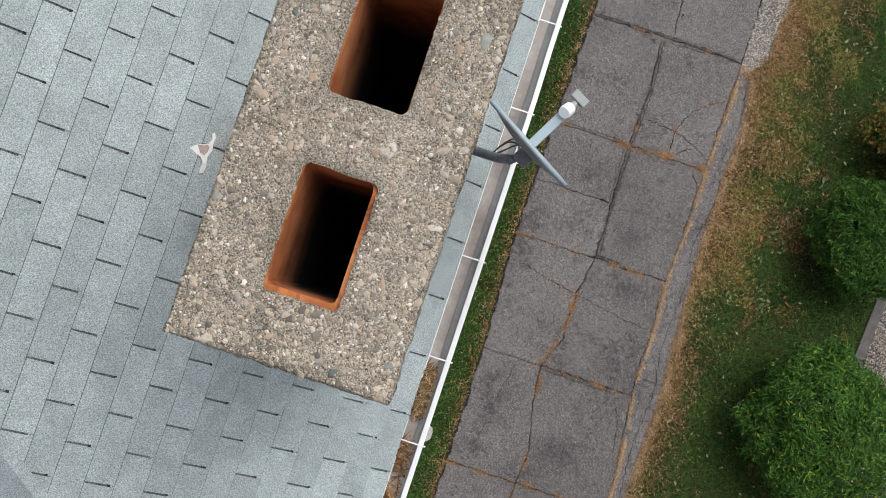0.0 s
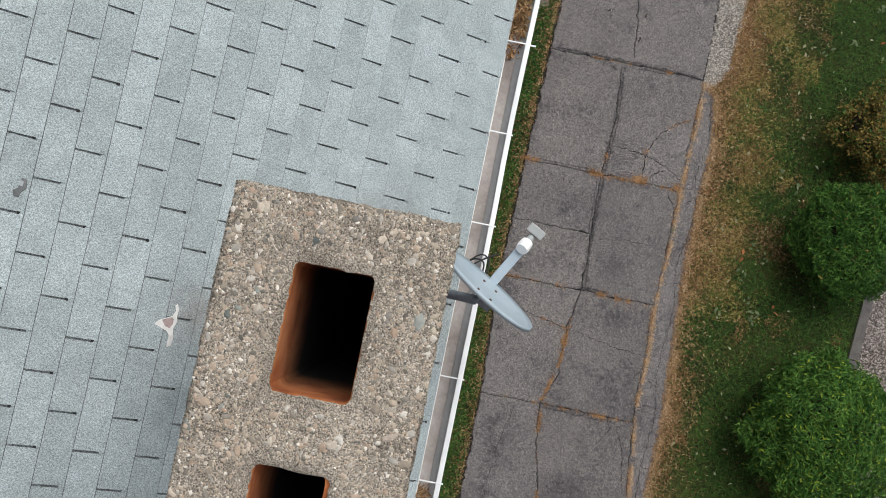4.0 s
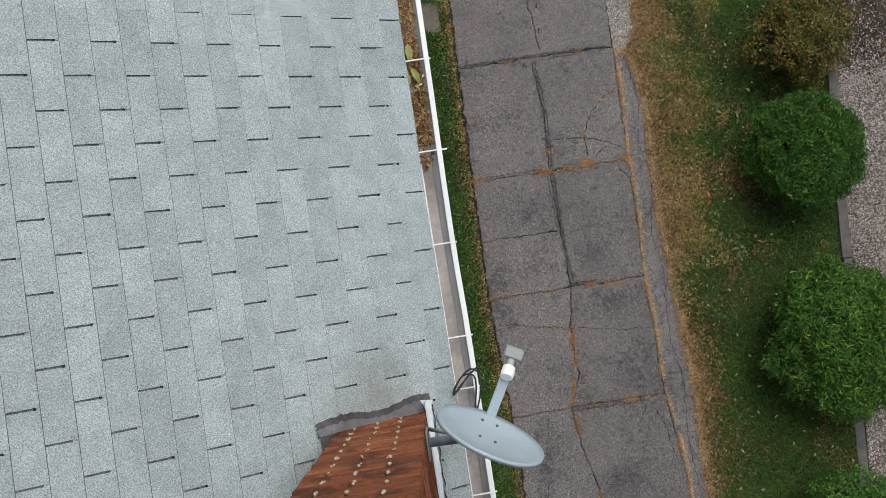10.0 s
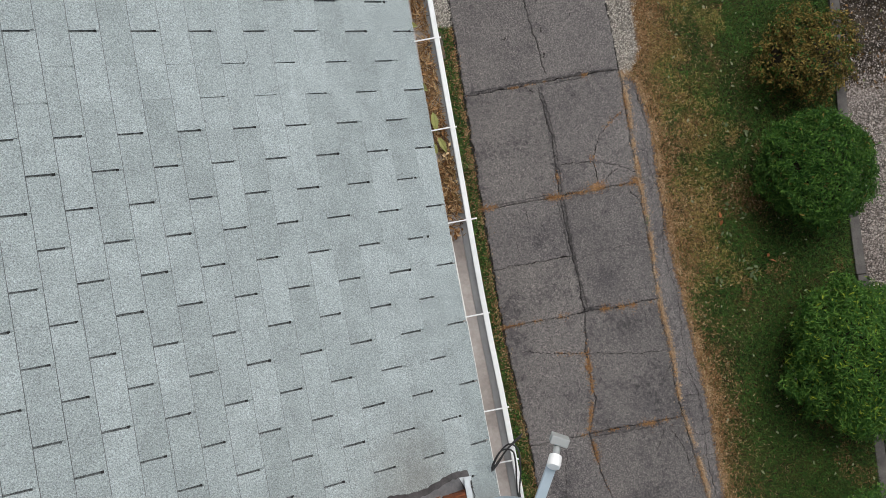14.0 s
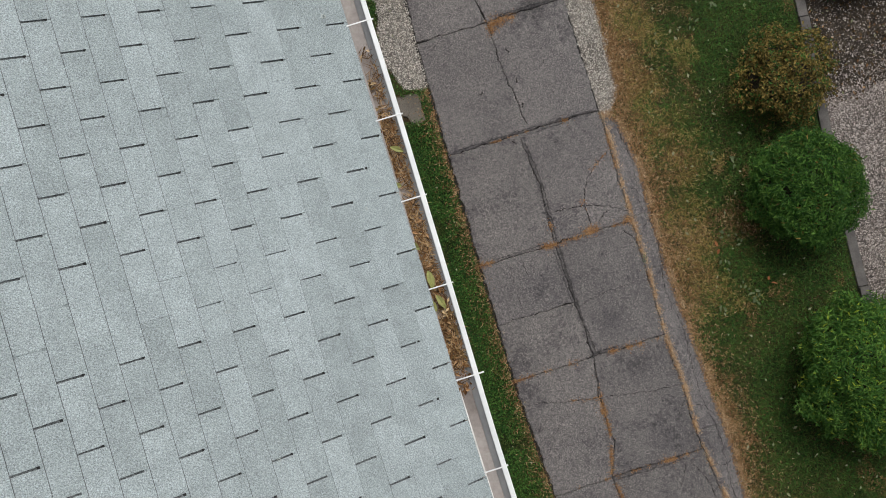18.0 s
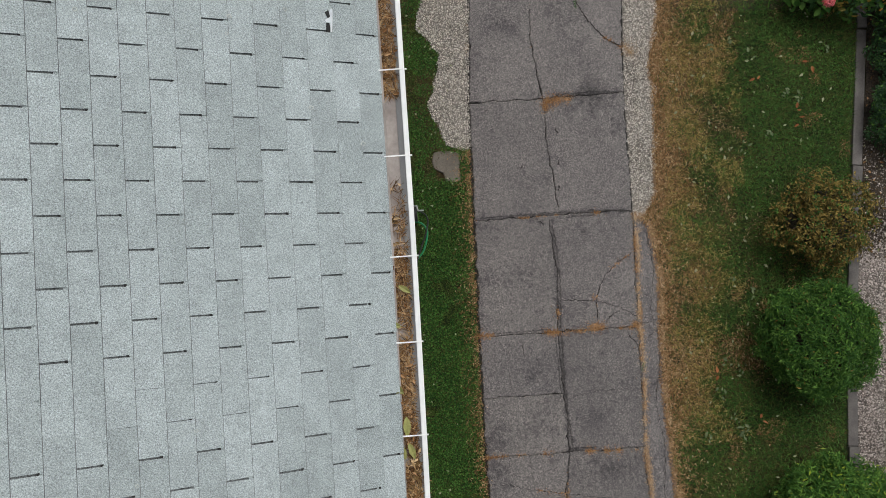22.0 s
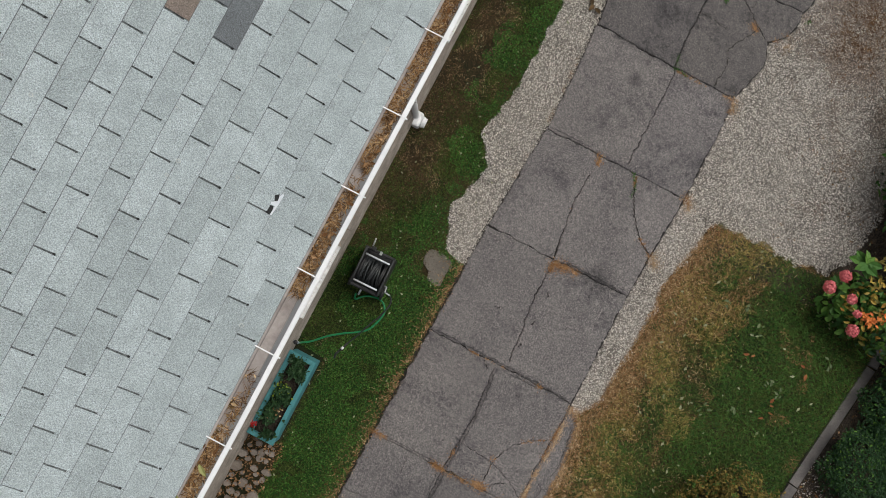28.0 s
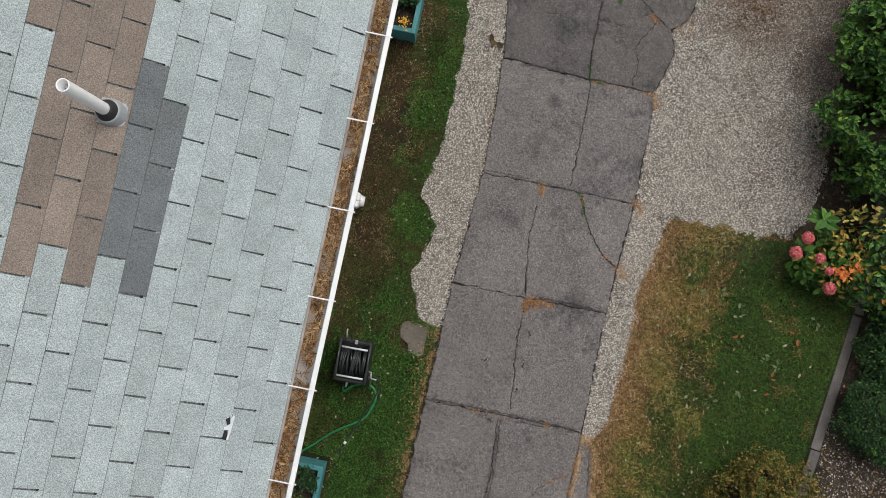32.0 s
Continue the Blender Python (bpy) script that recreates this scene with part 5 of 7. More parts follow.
part("strap", tube("strap", [(-0.705, 6.455, 0.43), (-0.705, 6.455, 0.40)], 0.053, WHITE_METAL, 14), spout, "", SI)

# ---- chimney ----
CX0, CX1, CY0, CY1 = -0.618, -0.192, -0.315, 0.612
CAP_Z = 9.47
chimney = empty("chimney", "red brick chimney with a pebble-aggregate cap and two clay flues", "chimney", at=(-0.385, 0.15, 0.0))
CI = Matrix.Translation(-chimney.location)
bm = bmesh.new()
for q in ((CX0 + 0.017, CX0 + 0.06, CY0 + 0.017, CY1 - 0.017), (CX1 - 0.06, CX1 - 0.017, CY0 + 0.017, CY1 - 0.017), (CX0 + 0.06, CX1 - 0.06, CY0 + 0.017, CY0 + 0.06), (CX0 + 0.06, CX1 - 0.06, CY1 - 0.06, CY1 - 0.017)):
    add_box(bm, *q, -0.1, CAP_Z - 0.10)
part("mortar_core", bm_mesh("mortar_core", bm, MORTAR), chimney, "", CI)
COURSE = 0.0745
brick_cache = {}


def brick(parent, axis, u0, u1, face, out, z, seed):
    """One brick of a face: along x or y from u0 to u1; face: the wall's plane; out: +1 or -1."""
    key = (axis, round(u1 - u0, 3), out, seed % 3)
    if key not in brick_cache:
        L, r = u1 - u0, random.Random(seed % 3 * 7 + int((u1 - u0) * 1000))
        bm = bmesh.new()
        if axis == "x":
            add_box(bm, 0, L, -0.05 if out > 0 else 0, 0 if out > 0 else 0.05, 0, COURSE - 0.016)
        else:
            add_box(bm, -0.05 if out > 0 else 0, 0 if out > 0 else 0.05, 0, L, 0, COURSE - 0.016)
        bmesh.ops.bevel(bm, geom=bm.edges[:], offset=0.006, segments=2, affect="EDGES", profile=0.5)
        for v in bm.verts:
            v.co += Vector((r.uniform(-1, 1), r.uniform(-1, 1), r.uniform(-1, 1))) * 0.0014
        brick_cache[key] = bm_mesh("brick", bm, BRICK)
    r = random.Random(seed)
    j = r.uniform(-0.003, 0.003)
    at = (u0, face + j, z) if axis == "x" else (face + j, u0, z)
    return brick_cache[key], Matrix.Translation(at)


zc, row = CAP_Z - 0.10 - COURSE, 0
WX = CX1 - CX0
SV, SF = [], []
lumps = []
while zc > 6.75:
    cuts = [0, 0.45, 1.0] if row % 2 else [0, 0.20, 0.72, 1.0]
    for a, b in zip(cuts[:-1], cuts[1:]):
        me, m = brick(chimney, "x", CX0 + a * WX + (0.004 if a else 0), CX0 + b * WX - (0.004 if b < 1 else 0), CY1, 1, zc, row * 10 + int(a * 10))
        part("brick", me, chimney, "", CI @ m)
        if a:
            lumps.append((CX0 + a * WX + random.uniform(-0.006, 0.006), CY1, zc + 0.03))
    n_e = [0, 0.115, 0.335, 0.555, 0.775, 0.874] if row % 2 else [0, 0.225, 0.445, 0.665, 0.874]
    for a, b in zip(n_e[:-1], n_e[1:]):
        me, m = brick(chimney, "y", CY0 + a + 0.004, CY0 + b - 0.004, CX1, 1, zc, row * 10 + int(a * 10) + 5)
        part("brick", me, chimney, "", CI @ m)
        me, m = brick(chimney, "y", CY0 + a + 0.004, CY0 + b - 0.004, CX0, -1, zc, row * 10 + int(a * 10) + 3)
        k = len(SV)
        SV += [tuple(m @ v.co) for v in me.vertices]
        SF += [tuple(i + k for i in p.vertices) for p in me.polygons]
    for a, b in zip(cuts[:-1], cuts[1:]):
        me, m = brick(chimney, "x", CX0 + 0.054 + a * (WX - 0.108), CX0 + 0.054 + b * (WX - 0.108) - 0.008, CY0, -1, zc, row * 10 + int(a * 10) + 1)
        k = len(SV)
        SV += [tuple(m @ v.co) for v in me.vertices]
        SF += [tuple(i + k for i in p.vertices) for p in me.polygons]
    zc -= COURSE
    row += 1
tagged(part("far_side_bricks", mesh_of("far_side_bricks", SV, SF, BRICK), chimney, "", CI), kind="stuff")
lp = np.array(lumps)
lp = np.repeat(lp, 3, 0) + rng.normal(scale=(0.0045, 0.0006, 0.011), size=(len(lp) * 3, 3))
V, F = scattered(PEB, PEB_F, turns(len(lp)) * rng.uniform(0.0028, 0.0078, len(lp))[:, None, None] * np.array([1.2, 0.8, 1.0]), lp + np.array([0, -0.0015, 0]))
tagged(part("mortar_lumps", mesh_of("mortar_lumps", V, F, MORTAR_PALE), chimney, "pale mortar squeezed from the joints", CI), kind="stuff")

# cap with two flue holes
KX0, KX1, KY0, KY1 = -0.622, -0.108, -0.365, 0.684
FLUES = ((-0.364, 0.387, 0.093, 0.148), (-0.368, -0.057, 0.083, 0.142))


def rounded_rect(cx, cy, hx, hy, r, n):
    """n points round a rectangle with rounded corners, from equal angles of its centre."""
    pts = []
    for i in range(n):
        a = 2 * math.pi * i / n
        d = Vector((math.cos(a), math.sin(a)))
        lo, hi = 0.0, 2.0
        for _ in range(30):
            t = (lo + hi) / 2
            qx, qy = abs(d.x * t), abs(d.y * t)
            ox, oy = max(qx - (hx - r), 0), max(qy - (hy - r), 0)
            inside = qx <= hx and qy <= hy and (math.hypot(ox, oy) <= r)
            lo, hi = (t, hi) if inside else (lo, t)
        pts.append((cx + d.x * lo, cy + d.y * lo))
    return pts


def cap_z(x, y):
    e = min(x - KX0, KX1 - x, y - KY0, KY1 - y)
    return CAP_Z - 0.012 * max(0, 1 - e / 0.03) ** 2 + 0.004 * noise.noise((x * 22, y * 22, 0)) + 0.003 * noise.noise((x * 70, y * 70, 3))


V, F = [], []
SEG, RINGS = 240, 9
for (fx, fy, hx, hy), (ya, yb) in zip(FLUES, ((0.168, KY1), (KY0, 0.168))):
    lap = -0.004 if fy > 0.2 else 0.003
    inner = [(px_ + (0.004 * (px_ > fx) if fy > 0.2 else 0.005) + 0.003 * noise.noise((px_ * 90, py_ * 90, 1.0)) + 0.002 * noise.noise((px_ * 40, py_ * 40, 2.0)), py_ - (0.0 if fy > 0.2 else 0.007) + 0.004 * noise.noise((px_ * 40, py_ * 40, 6.0))) for px_, py_ in rounded_rect(fx, fy, hx + lap, hy + lap, 0.016, SEG)]
    base = len(V)
    for i in range(SEG):
        ix, iy = inner[i]
        d = Vector((ix - fx, iy - fy))
        tx = ((KX1 if d.x > 0 else KX0) - fx) / d.x if abs(d.x) > 1e-6 else 1e9
        ty = ((yb if d.y > 0 else ya) - fy) / d.y if abs(d.y) > 1e-6 else 1e9
        t = min(tx, ty)
        ox, oy = fx + d.x * t, fy + d.y * t
        for r in range(RINGS):
            u = r / (RINGS - 1)
            x, y = ix + (ox - ix) * u, iy + (oy - iy) * u
            edge = u == 1 and not abs(oy - 0.168) < 1e-4
            if edge:
                x += 0.004 * noise.noise((x * 30, y * 30, 7)) + 0.004 * noise.noise((x * 95, y * 95, 7))
                y += 0.004 * noise.noise((x * 30, y * 30, 11)) + 0.004 * noise.noise((x * 95, y * 95, 11))
            V.append((x, y, cap_z(x, y) - (0.006 if r == 0 else 0)))
        edge_pt = V[-1]
        V.append((edge_pt[0], edge_pt[1], CAP_Z - 0.10 + 0.006 * noise.noise((edge_pt[0] * 30, edge_pt[1] * 30, 4))))
        V.append((fx + d.x * 1.05, fy + d.y * 1.05, CAP_Z - 0.10))
    R2 = RINGS + 2
    for i in range(SEG):
        a, b = base + i * R2, base + (i + 1) % SEG * R2
        for r in range(R2 - 1):
            F.append((a + r, a + r + 1, b + r + 1, b + r))
part("cap", mesh_of("cap", V, F, CAP, True), chimney, "weathered concrete cap full of river pebbles", CI)
def aggregate(name, cnt, base, faces, low, spread, most, flat, sunk, mat, label):
    """Stones pressed into the cap, worn nearly flush with it."""
    x, y = rng.uniform(KX0 + 0.006, KX1 - 0.006, cnt), rng.uniform(KY0 + 0.006, KY1 - 0.006, cnt)
    s = (low + rng.gamma(1.05, spread, cnt)).clip(0, most)
    ok = np.minimum(np.minimum(x - KX0, KX1 - x), np.minimum(y - KY0, KY1 - y)) > 0.7 * s
    for fx, fy, hx, hy in FLUES:
        ok &= (np.abs(x - fx) > hx + 0.012 + s) | (np.abs(y - fy) > hy + 0.012 + s)
    x, y, s = x[ok], y[ok], s[ok]
    z = np.array([cap_z(a, b) for a, b in zip(x, y)])
    M = np.einsum("nij,njk->nik", yaws(rng.uniform(0, 6.28, len(x))), turns(len(x)) * 0.16 + np.eye(3) * 0.85) * (s[:, None, None] * np.stack([rng.uniform(1.0, 1.35, len(x)), rng.uniform(0.7, 0.95, len(x)), np.full(len(x), flat)], 1)[:, None, :])
    V, F = scattered(base, faces, M, np.stack([x, y, z - s * sunk], 1))
    tagged(part(name, mesh_of(name, V, F, mat), chimney, label, CI), kind="stuff")


aggregate("cap_grit", 30000, OCTA, OCTA_F, 0.0022, 0.0011, 0.007, 0.5, 0.10, CAP_STONE, "fine tan and grey grit set in the cap")
aggregate("cap_pebbles", 1700, PEB, PEB_F, 0.0055, 0.0024, 0.0150, 0.40, 0.16, CAP_STONE, "tan, grey and white pebbles set in the cap")
aggregate("cap_stones", 46, PEB, PEB_F, 0.012, 0.003, 0.021, 0.30, 0.16, CAP_STONE_COOL, "large grey and greenish stones set flush in the cap")
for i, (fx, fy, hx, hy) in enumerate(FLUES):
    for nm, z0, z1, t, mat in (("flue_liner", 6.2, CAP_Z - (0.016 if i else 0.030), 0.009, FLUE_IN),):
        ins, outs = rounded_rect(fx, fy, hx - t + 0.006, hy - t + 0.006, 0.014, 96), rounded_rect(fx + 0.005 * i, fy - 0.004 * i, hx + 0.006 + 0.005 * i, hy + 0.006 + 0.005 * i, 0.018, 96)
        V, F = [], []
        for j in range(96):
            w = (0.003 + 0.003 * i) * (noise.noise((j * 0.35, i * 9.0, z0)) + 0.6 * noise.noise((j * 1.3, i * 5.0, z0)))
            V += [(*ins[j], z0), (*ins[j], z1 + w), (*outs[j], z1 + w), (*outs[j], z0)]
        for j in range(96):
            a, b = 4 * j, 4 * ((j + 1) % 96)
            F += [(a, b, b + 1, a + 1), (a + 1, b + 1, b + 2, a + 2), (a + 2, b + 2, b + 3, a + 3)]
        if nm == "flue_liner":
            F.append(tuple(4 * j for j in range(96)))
        part(nm, mesh_of(nm, V, F, mat, False), chimney, "terracotta clay flue liner, inside painted black for soot and shade", CI)

# flashing round the chimney foot
flash = empty("chimney_flashing", "dark tarred metal flashing at the chimney foot", "flashing", at=on_roof(-0.4, 0.65))
FI = Matrix.Translation(-flash.location)


def flashing(name, pts, up, mat, label):
    P = [on_roof(x, y, up + u) for x, y, u in pts]
    k = len(P)
    return part(name, mesh_of(name, P + [p - Vector((0, 0, 0.004)) for p in P], [tuple(range(k))] + [(i, i + k, (i + 1) % k + k, (i + 1) % k) for i in range(k)], mat), flash, label, FI)


def ragged(x0, x1, y, n, amp, seed):
    r = random.Random(seed)
    return [(x0 + (x1 - x0) * i / n, y + r.uniform(-amp, amp)) for i in range(n + 1)]


lower = [(x, y + 0.010 * math.sin(x * 19) + 0.018 * max(0, (x + 0.40) / 0.24)) for x, y in ragged(-0.70, -0.165, 0.676, 34, 0.0045, 3)]
flashing("tar_edge", [(x, y, 0) for x, y in lower] + [(-0.15, 0.60, 0), (-0.70, 0.60, 0)], 0.011, LEAD, "black roofing tar smeared over shingles")
flashing("metal_apron", [(x, y - 0.034 + 0.005 * (i % 2), 0) for i, (x, y) in enumerate(lower)][:32] + [(-0.20, 0.605, 0.0), (-0.69, 0.605, 0.0)], 0.016, APRON, "grey folded metal apron")
flashing("side_strip", [(CX1 + 0.002, -0.40, 0), (CX1 + 0.030, -0.40, 0)] + [(CX1 + 0.028 + 0.006 * math.sin(i * 2.1), -0.35 + i * 0.1, 0) for i in range(10)] + [(CX1 + 0.04, 0.66, 0), (CX1 - 0.02, 0.67, 0), (CX1 + 0.002, 0.61, 0)], 0.013, ALUMINIUM, "bright aluminium side flashing")
caulk = [(CX1 + 0.036 + 0.004 * math.sin(i * 1.9) + 0.002 * math.sin(i * 5.3), -0.36 + i * 0.025) for i in range(41)]
flashing("caulk", [(x - 0.0022 - 0.0016 * math.sin(i * 2.7), y, 0) for i, (x, y) in enumerate(caulk)] + [(x + 0.0022 + 0.0018 * math.sin(i * 1.3), y, 0) for i, (x, y) in reversed(list(enumerate(caulk)))], 0.0175, FELT_AND_SLOT_SHADE, "cracked black caulk line")
for i in range(8):
    yy = -0.33 + i * 0.125
    part("step_flashing", box("step_flashing", CX1 + 0.002, CX1 + 0.005, yy, yy + 0.118, roof_z(CX1) + 0.01, roof_z(CX1) + 0.12, ALUMINIUM, 0), flash, "", FI)
flashing("upper_strip", [(-0.70, -0.42, 0), (-0.60, -0.42, 0), (-0.60, 0.60, 0), (-0.69, 0.60, 0)], 0.0125, LEAD, "")

# ---- satellite dish ----
dish = empty("satellite_dish", "light grey satellite dish on a steel arm bolted to the chimney", "satellite dish", at=(-0.10, 0.555, 7.60))
DI = Matrix.Translation(-dish.location)
dc = Vector((0.066, 0.582, 7.89))
dn = Vector((0.50, 0.835, 0.20)).normalized()
dx = Vector((-0.858, 0.513, 0.0)).normalized()
dx = (dx - dn * dx.dot(dn)).normalized()
dy = dn.cross(dx)
DM = Matrix((dx, dy, dn)).transposed().to_4x4()
DM.translation = dc
V, F = [], []
DR_N, DR_S = 10, 56
A, B, DEEP = 0.226, 0.238, 0.036
for side in (0, 1):
    for r in range(DR_N + 1):
        u = r / DR_N
        for k in range(DR_S):
            a = 2 * math.pi * k / DR_S
            z = DEEP * u * u - DEEP * 0.5 - (0.0035 if side else 0) + (0.004 if r == DR_N and not side else 0) - (0.012 if r == DR_N and side else 0)
            rr = u if r < DR_N else u * 1.012
            V.append((A * rr * math.cos(a), B * rr * math.sin(a), z))
    o = side * (DR_N + 1) * DR_S
    for r in range(DR_N):
        for k in range(DR_S):
            q = (o + r * DR_S + k, o + r * DR_S + (k + 1) % DR_S, o + (r + 1) * DR_S + (k + 1) % DR_S, o + (r + 1) * DR_S + k)
            F.append(q if not side else q[::-1])
o1, o2 = DR_N * DR_S, (2 * DR_N + 1) * DR_S
F += [(o1 + k, o1 + (k + 1) % DR_S, o2 + (k + 1) % DR_S, o2 + k) for k in range(DR_S)]
reflector = part("reflector", mesh_of("reflector", V, F, DISH_GREY, True), dish, "shallow light grey reflector", DI @ DM)
for bx, by in ((-0.033, -0.02), (0.033, -0.02), (-0.033, -0.17), (0.033, -0.17)):
    bz = DEEP * ((bx / A) ** 2 + (by / B) ** 2) - DEEP * 0.5
    part("bolt", tube("bolt", [(bx, by, bz - 0.002), (bx, by, bz + 0.005)], 0.0062, RUST, 8), reflector, "rusty bolt head")
arm0, arm1 = dc - dy * 0.232 - dn * 0.02, Vector((0.194, 0.812, 7.70))
ad = (arm1 - arm0).normalized()
aside = Vector((0, 0, 1)).cross(ad).normalized()
AM = Matrix((aside, ad, aside.cross(ad))).transposed().to_4x4()
AM.translation = arm0
part("feed_arm", box("feed_arm", -0.021, 0.021, -0.06, (arm1 - arm0).length, -0.011, 0.011, DISH_GREY, 0.004), dish, "square light grey feed arm", DI @ AM)
lm = AM.copy()
lm.translation = arm1
back = (dc - arm1).normalized()
part("feed_horn", tube("feed_horn", [arm1 + back * 0.030 + Vector((0, 0, 0.025)), arm1 + back * 0.012 + Vector((0, 0, 0.025)), arm1 - back * 0.02 + Vector((0, 0, 0.025))], [0.026, 0.029, 0.027], PLASTIC_WHITE, 24, smooth=False), dish, "white round feed cap", DI)
part("feed_neck", tube("feed_neck", [arm1 - back * 0.02 + Vector((0, 0, 0.025)), arm1 - back * 0.075 + Vector((0, 0, 0.028))], 0.015, PLASTIC_GREY, 14), dish, "", DI)
part("receiver_box", box("receiver_box", -0.038, 0.038, 0.060, 0.098, 0.0, 0.055, PLASTIC_GREY, 0.004), dish, "grey receiver block", DI @ lm)
part("mast", tube("mast", [(CX1 + 0.004, 0.550, 7.585), (-0.02, 0.548, 7.60), (0.035, 0.545, 7.68)], 0.021, STEEL, 16), dish, "grey steel mast", DI)
part("foot_plate", box("foot_plate", CX1 + 0.002, CX1 + 0.010, 0.49, 0.605, 7.48, 7.70, STEEL, 0.002), dish, "", DI)
part("strut", tube("strut", [(CX1 + 0.01, 0.575, 7.36), (-0.04, 0.555, 7.56)], 0.009, STEEL, 10), dish, "", DI)
clamp = part("clamp", box("clamp", -0.030, 0.030, -0.040, 0.035, -0.075, -0.022, STEEL, 0.004), dish, "bolted steel clamp behind the reflector", DI @ DM @ Matrix.Translation((-0.03, -0.12, 0)))
for by in (-0.15, -0.10):
    part("bolt", tube("bolt", [(-0.065, by, -0.05), (0.012, by, -0.05)], 0.0045, STEEL, 8), clamp, "", Matrix.Translation((0.03, 0.12, 0)))
cable = empty("antenna_cable", "looped black coaxial cable hanging from the dish", "cable", at=(0.03, 0.68, 6.9))
KI = Matrix.Translation(-cable.location)
part("loop", tube("loop", curve_points([(0.06, 0.57, 7.52), (0.050, 0.60, 7.30), (0.085, 0.66, 7.10), (0.10, 0.75, 7.02), (0.06, 0.785, 7.0), (0.0, 0.74, 6.98), (-0.045, 0.665, 6.96), (-0.01, 0.69, 6.95), (0.05, 0.75, 6.94), (0.13, 0.80, 6.94)], 60), 0.0042, RUBBER, 8), cable, "", KI)
part("loop", tube("loop", curve_points([(0.055, 0.58, 7.50), (0.045, 0.60, 7.25), (0.075, 0.70, 7.03), (0.07, 0.75, 6.99), (0.02, 0.755, 6.97), (-0.03, 0.70, 6.95), (-0.042, 0.668, 6.945), (0.0, 0.705, 6.94), (0.07, 0.765, 6.93), (0.14, 0.81, 6.93)], 60), 0.0042, RUBBER, 8), cable, "", KI)

# ---- vent pipe ----
vx, vy = -1.0, 5.93
vent = empty("vent_pipe", "white plastic plumbing vent with a black rubber collar", "vent pipe", at=on_roof(vx, vy))
part("pipe", lathe("pipe", [(0.0285, -0.05), (0.0285, 0.505), (0.0275, 0.510), (0.024, 0.510), (0.023, 0.505), (0.023, 0.15), (0.0, 0.15)], PLASTIC_WHITE, 28), vent, "", None)
part("collar", lathe("collar", [(0.050, 0.035), (0.047, 0.060), (0.036, 0.072), (0.031, 0.085), (0.029, 0.085)], RUBBER, 28), vent, "black rubber collar", None)
boot = part("boot", lathe("boot", [(0.070, -0.035), (0.060, 0.030), (0.056, 0.045), (0.051, 0.046), (0.049, 0.035)], BOOT, 28), vent, "grey lead boot", None)
roof_b = [(-1.04, 5.87), (-0.945, 5.88), (-0.935, 5.90), (-0.935, 5.965), (-0.945, 5.985), (-1.04, 5.99)]
P = [on_roof(a, b, 0.010) - vent.location for a, b in roof_b]
part("flange", mesh_of("flange", P + [p - Vector((0, 0, 0.003)) for p in P], [tuple(range(6))] + [(i, i + 6, (i + 1) % 6 + 6, (i + 1) % 6) for i in range(6)], BOOT), vent, "grey metal flange")

# pale lichen spots on the shingles
spots = empty("lichen_spot", "small pale lichen rings on the shingles", "lichen", kind="stuff", at=on_roof(-0.4, 5.5))
r = random.Random(4)
for k in range(56):
    x, y = r.uniform(-1.5, -0.03), r.uniform(1.8, 7.4)
    if y < 4.4 and k % 3:
        continue
    s = r.uniform(0.006, 0.013)
    wob = [r.uniform(0.80, 1.12) for _ in range(12)]
    P = [on_roof(x + s * q * w * math.cos(j * math.pi / 6), y + s * q * w * math.sin(j * math.pi / 6), 0.0105) for q in (1.0, 0.58) for j, w in enumerate(wob)]
    P += [p - Vector((0, 0, 0.002)) for p in P[:12]]
    part("spot", mesh_of("spot", P, [(j, (j + 1) % 12, (j + 1) % 12 + 12, j + 12) for j in range(12)] + [(j, j + 24, (j + 1) % 12 + 24, (j + 1) % 12) for j in range(12)], LICHEN), spots, "", Matrix.Translation(-spots.location))

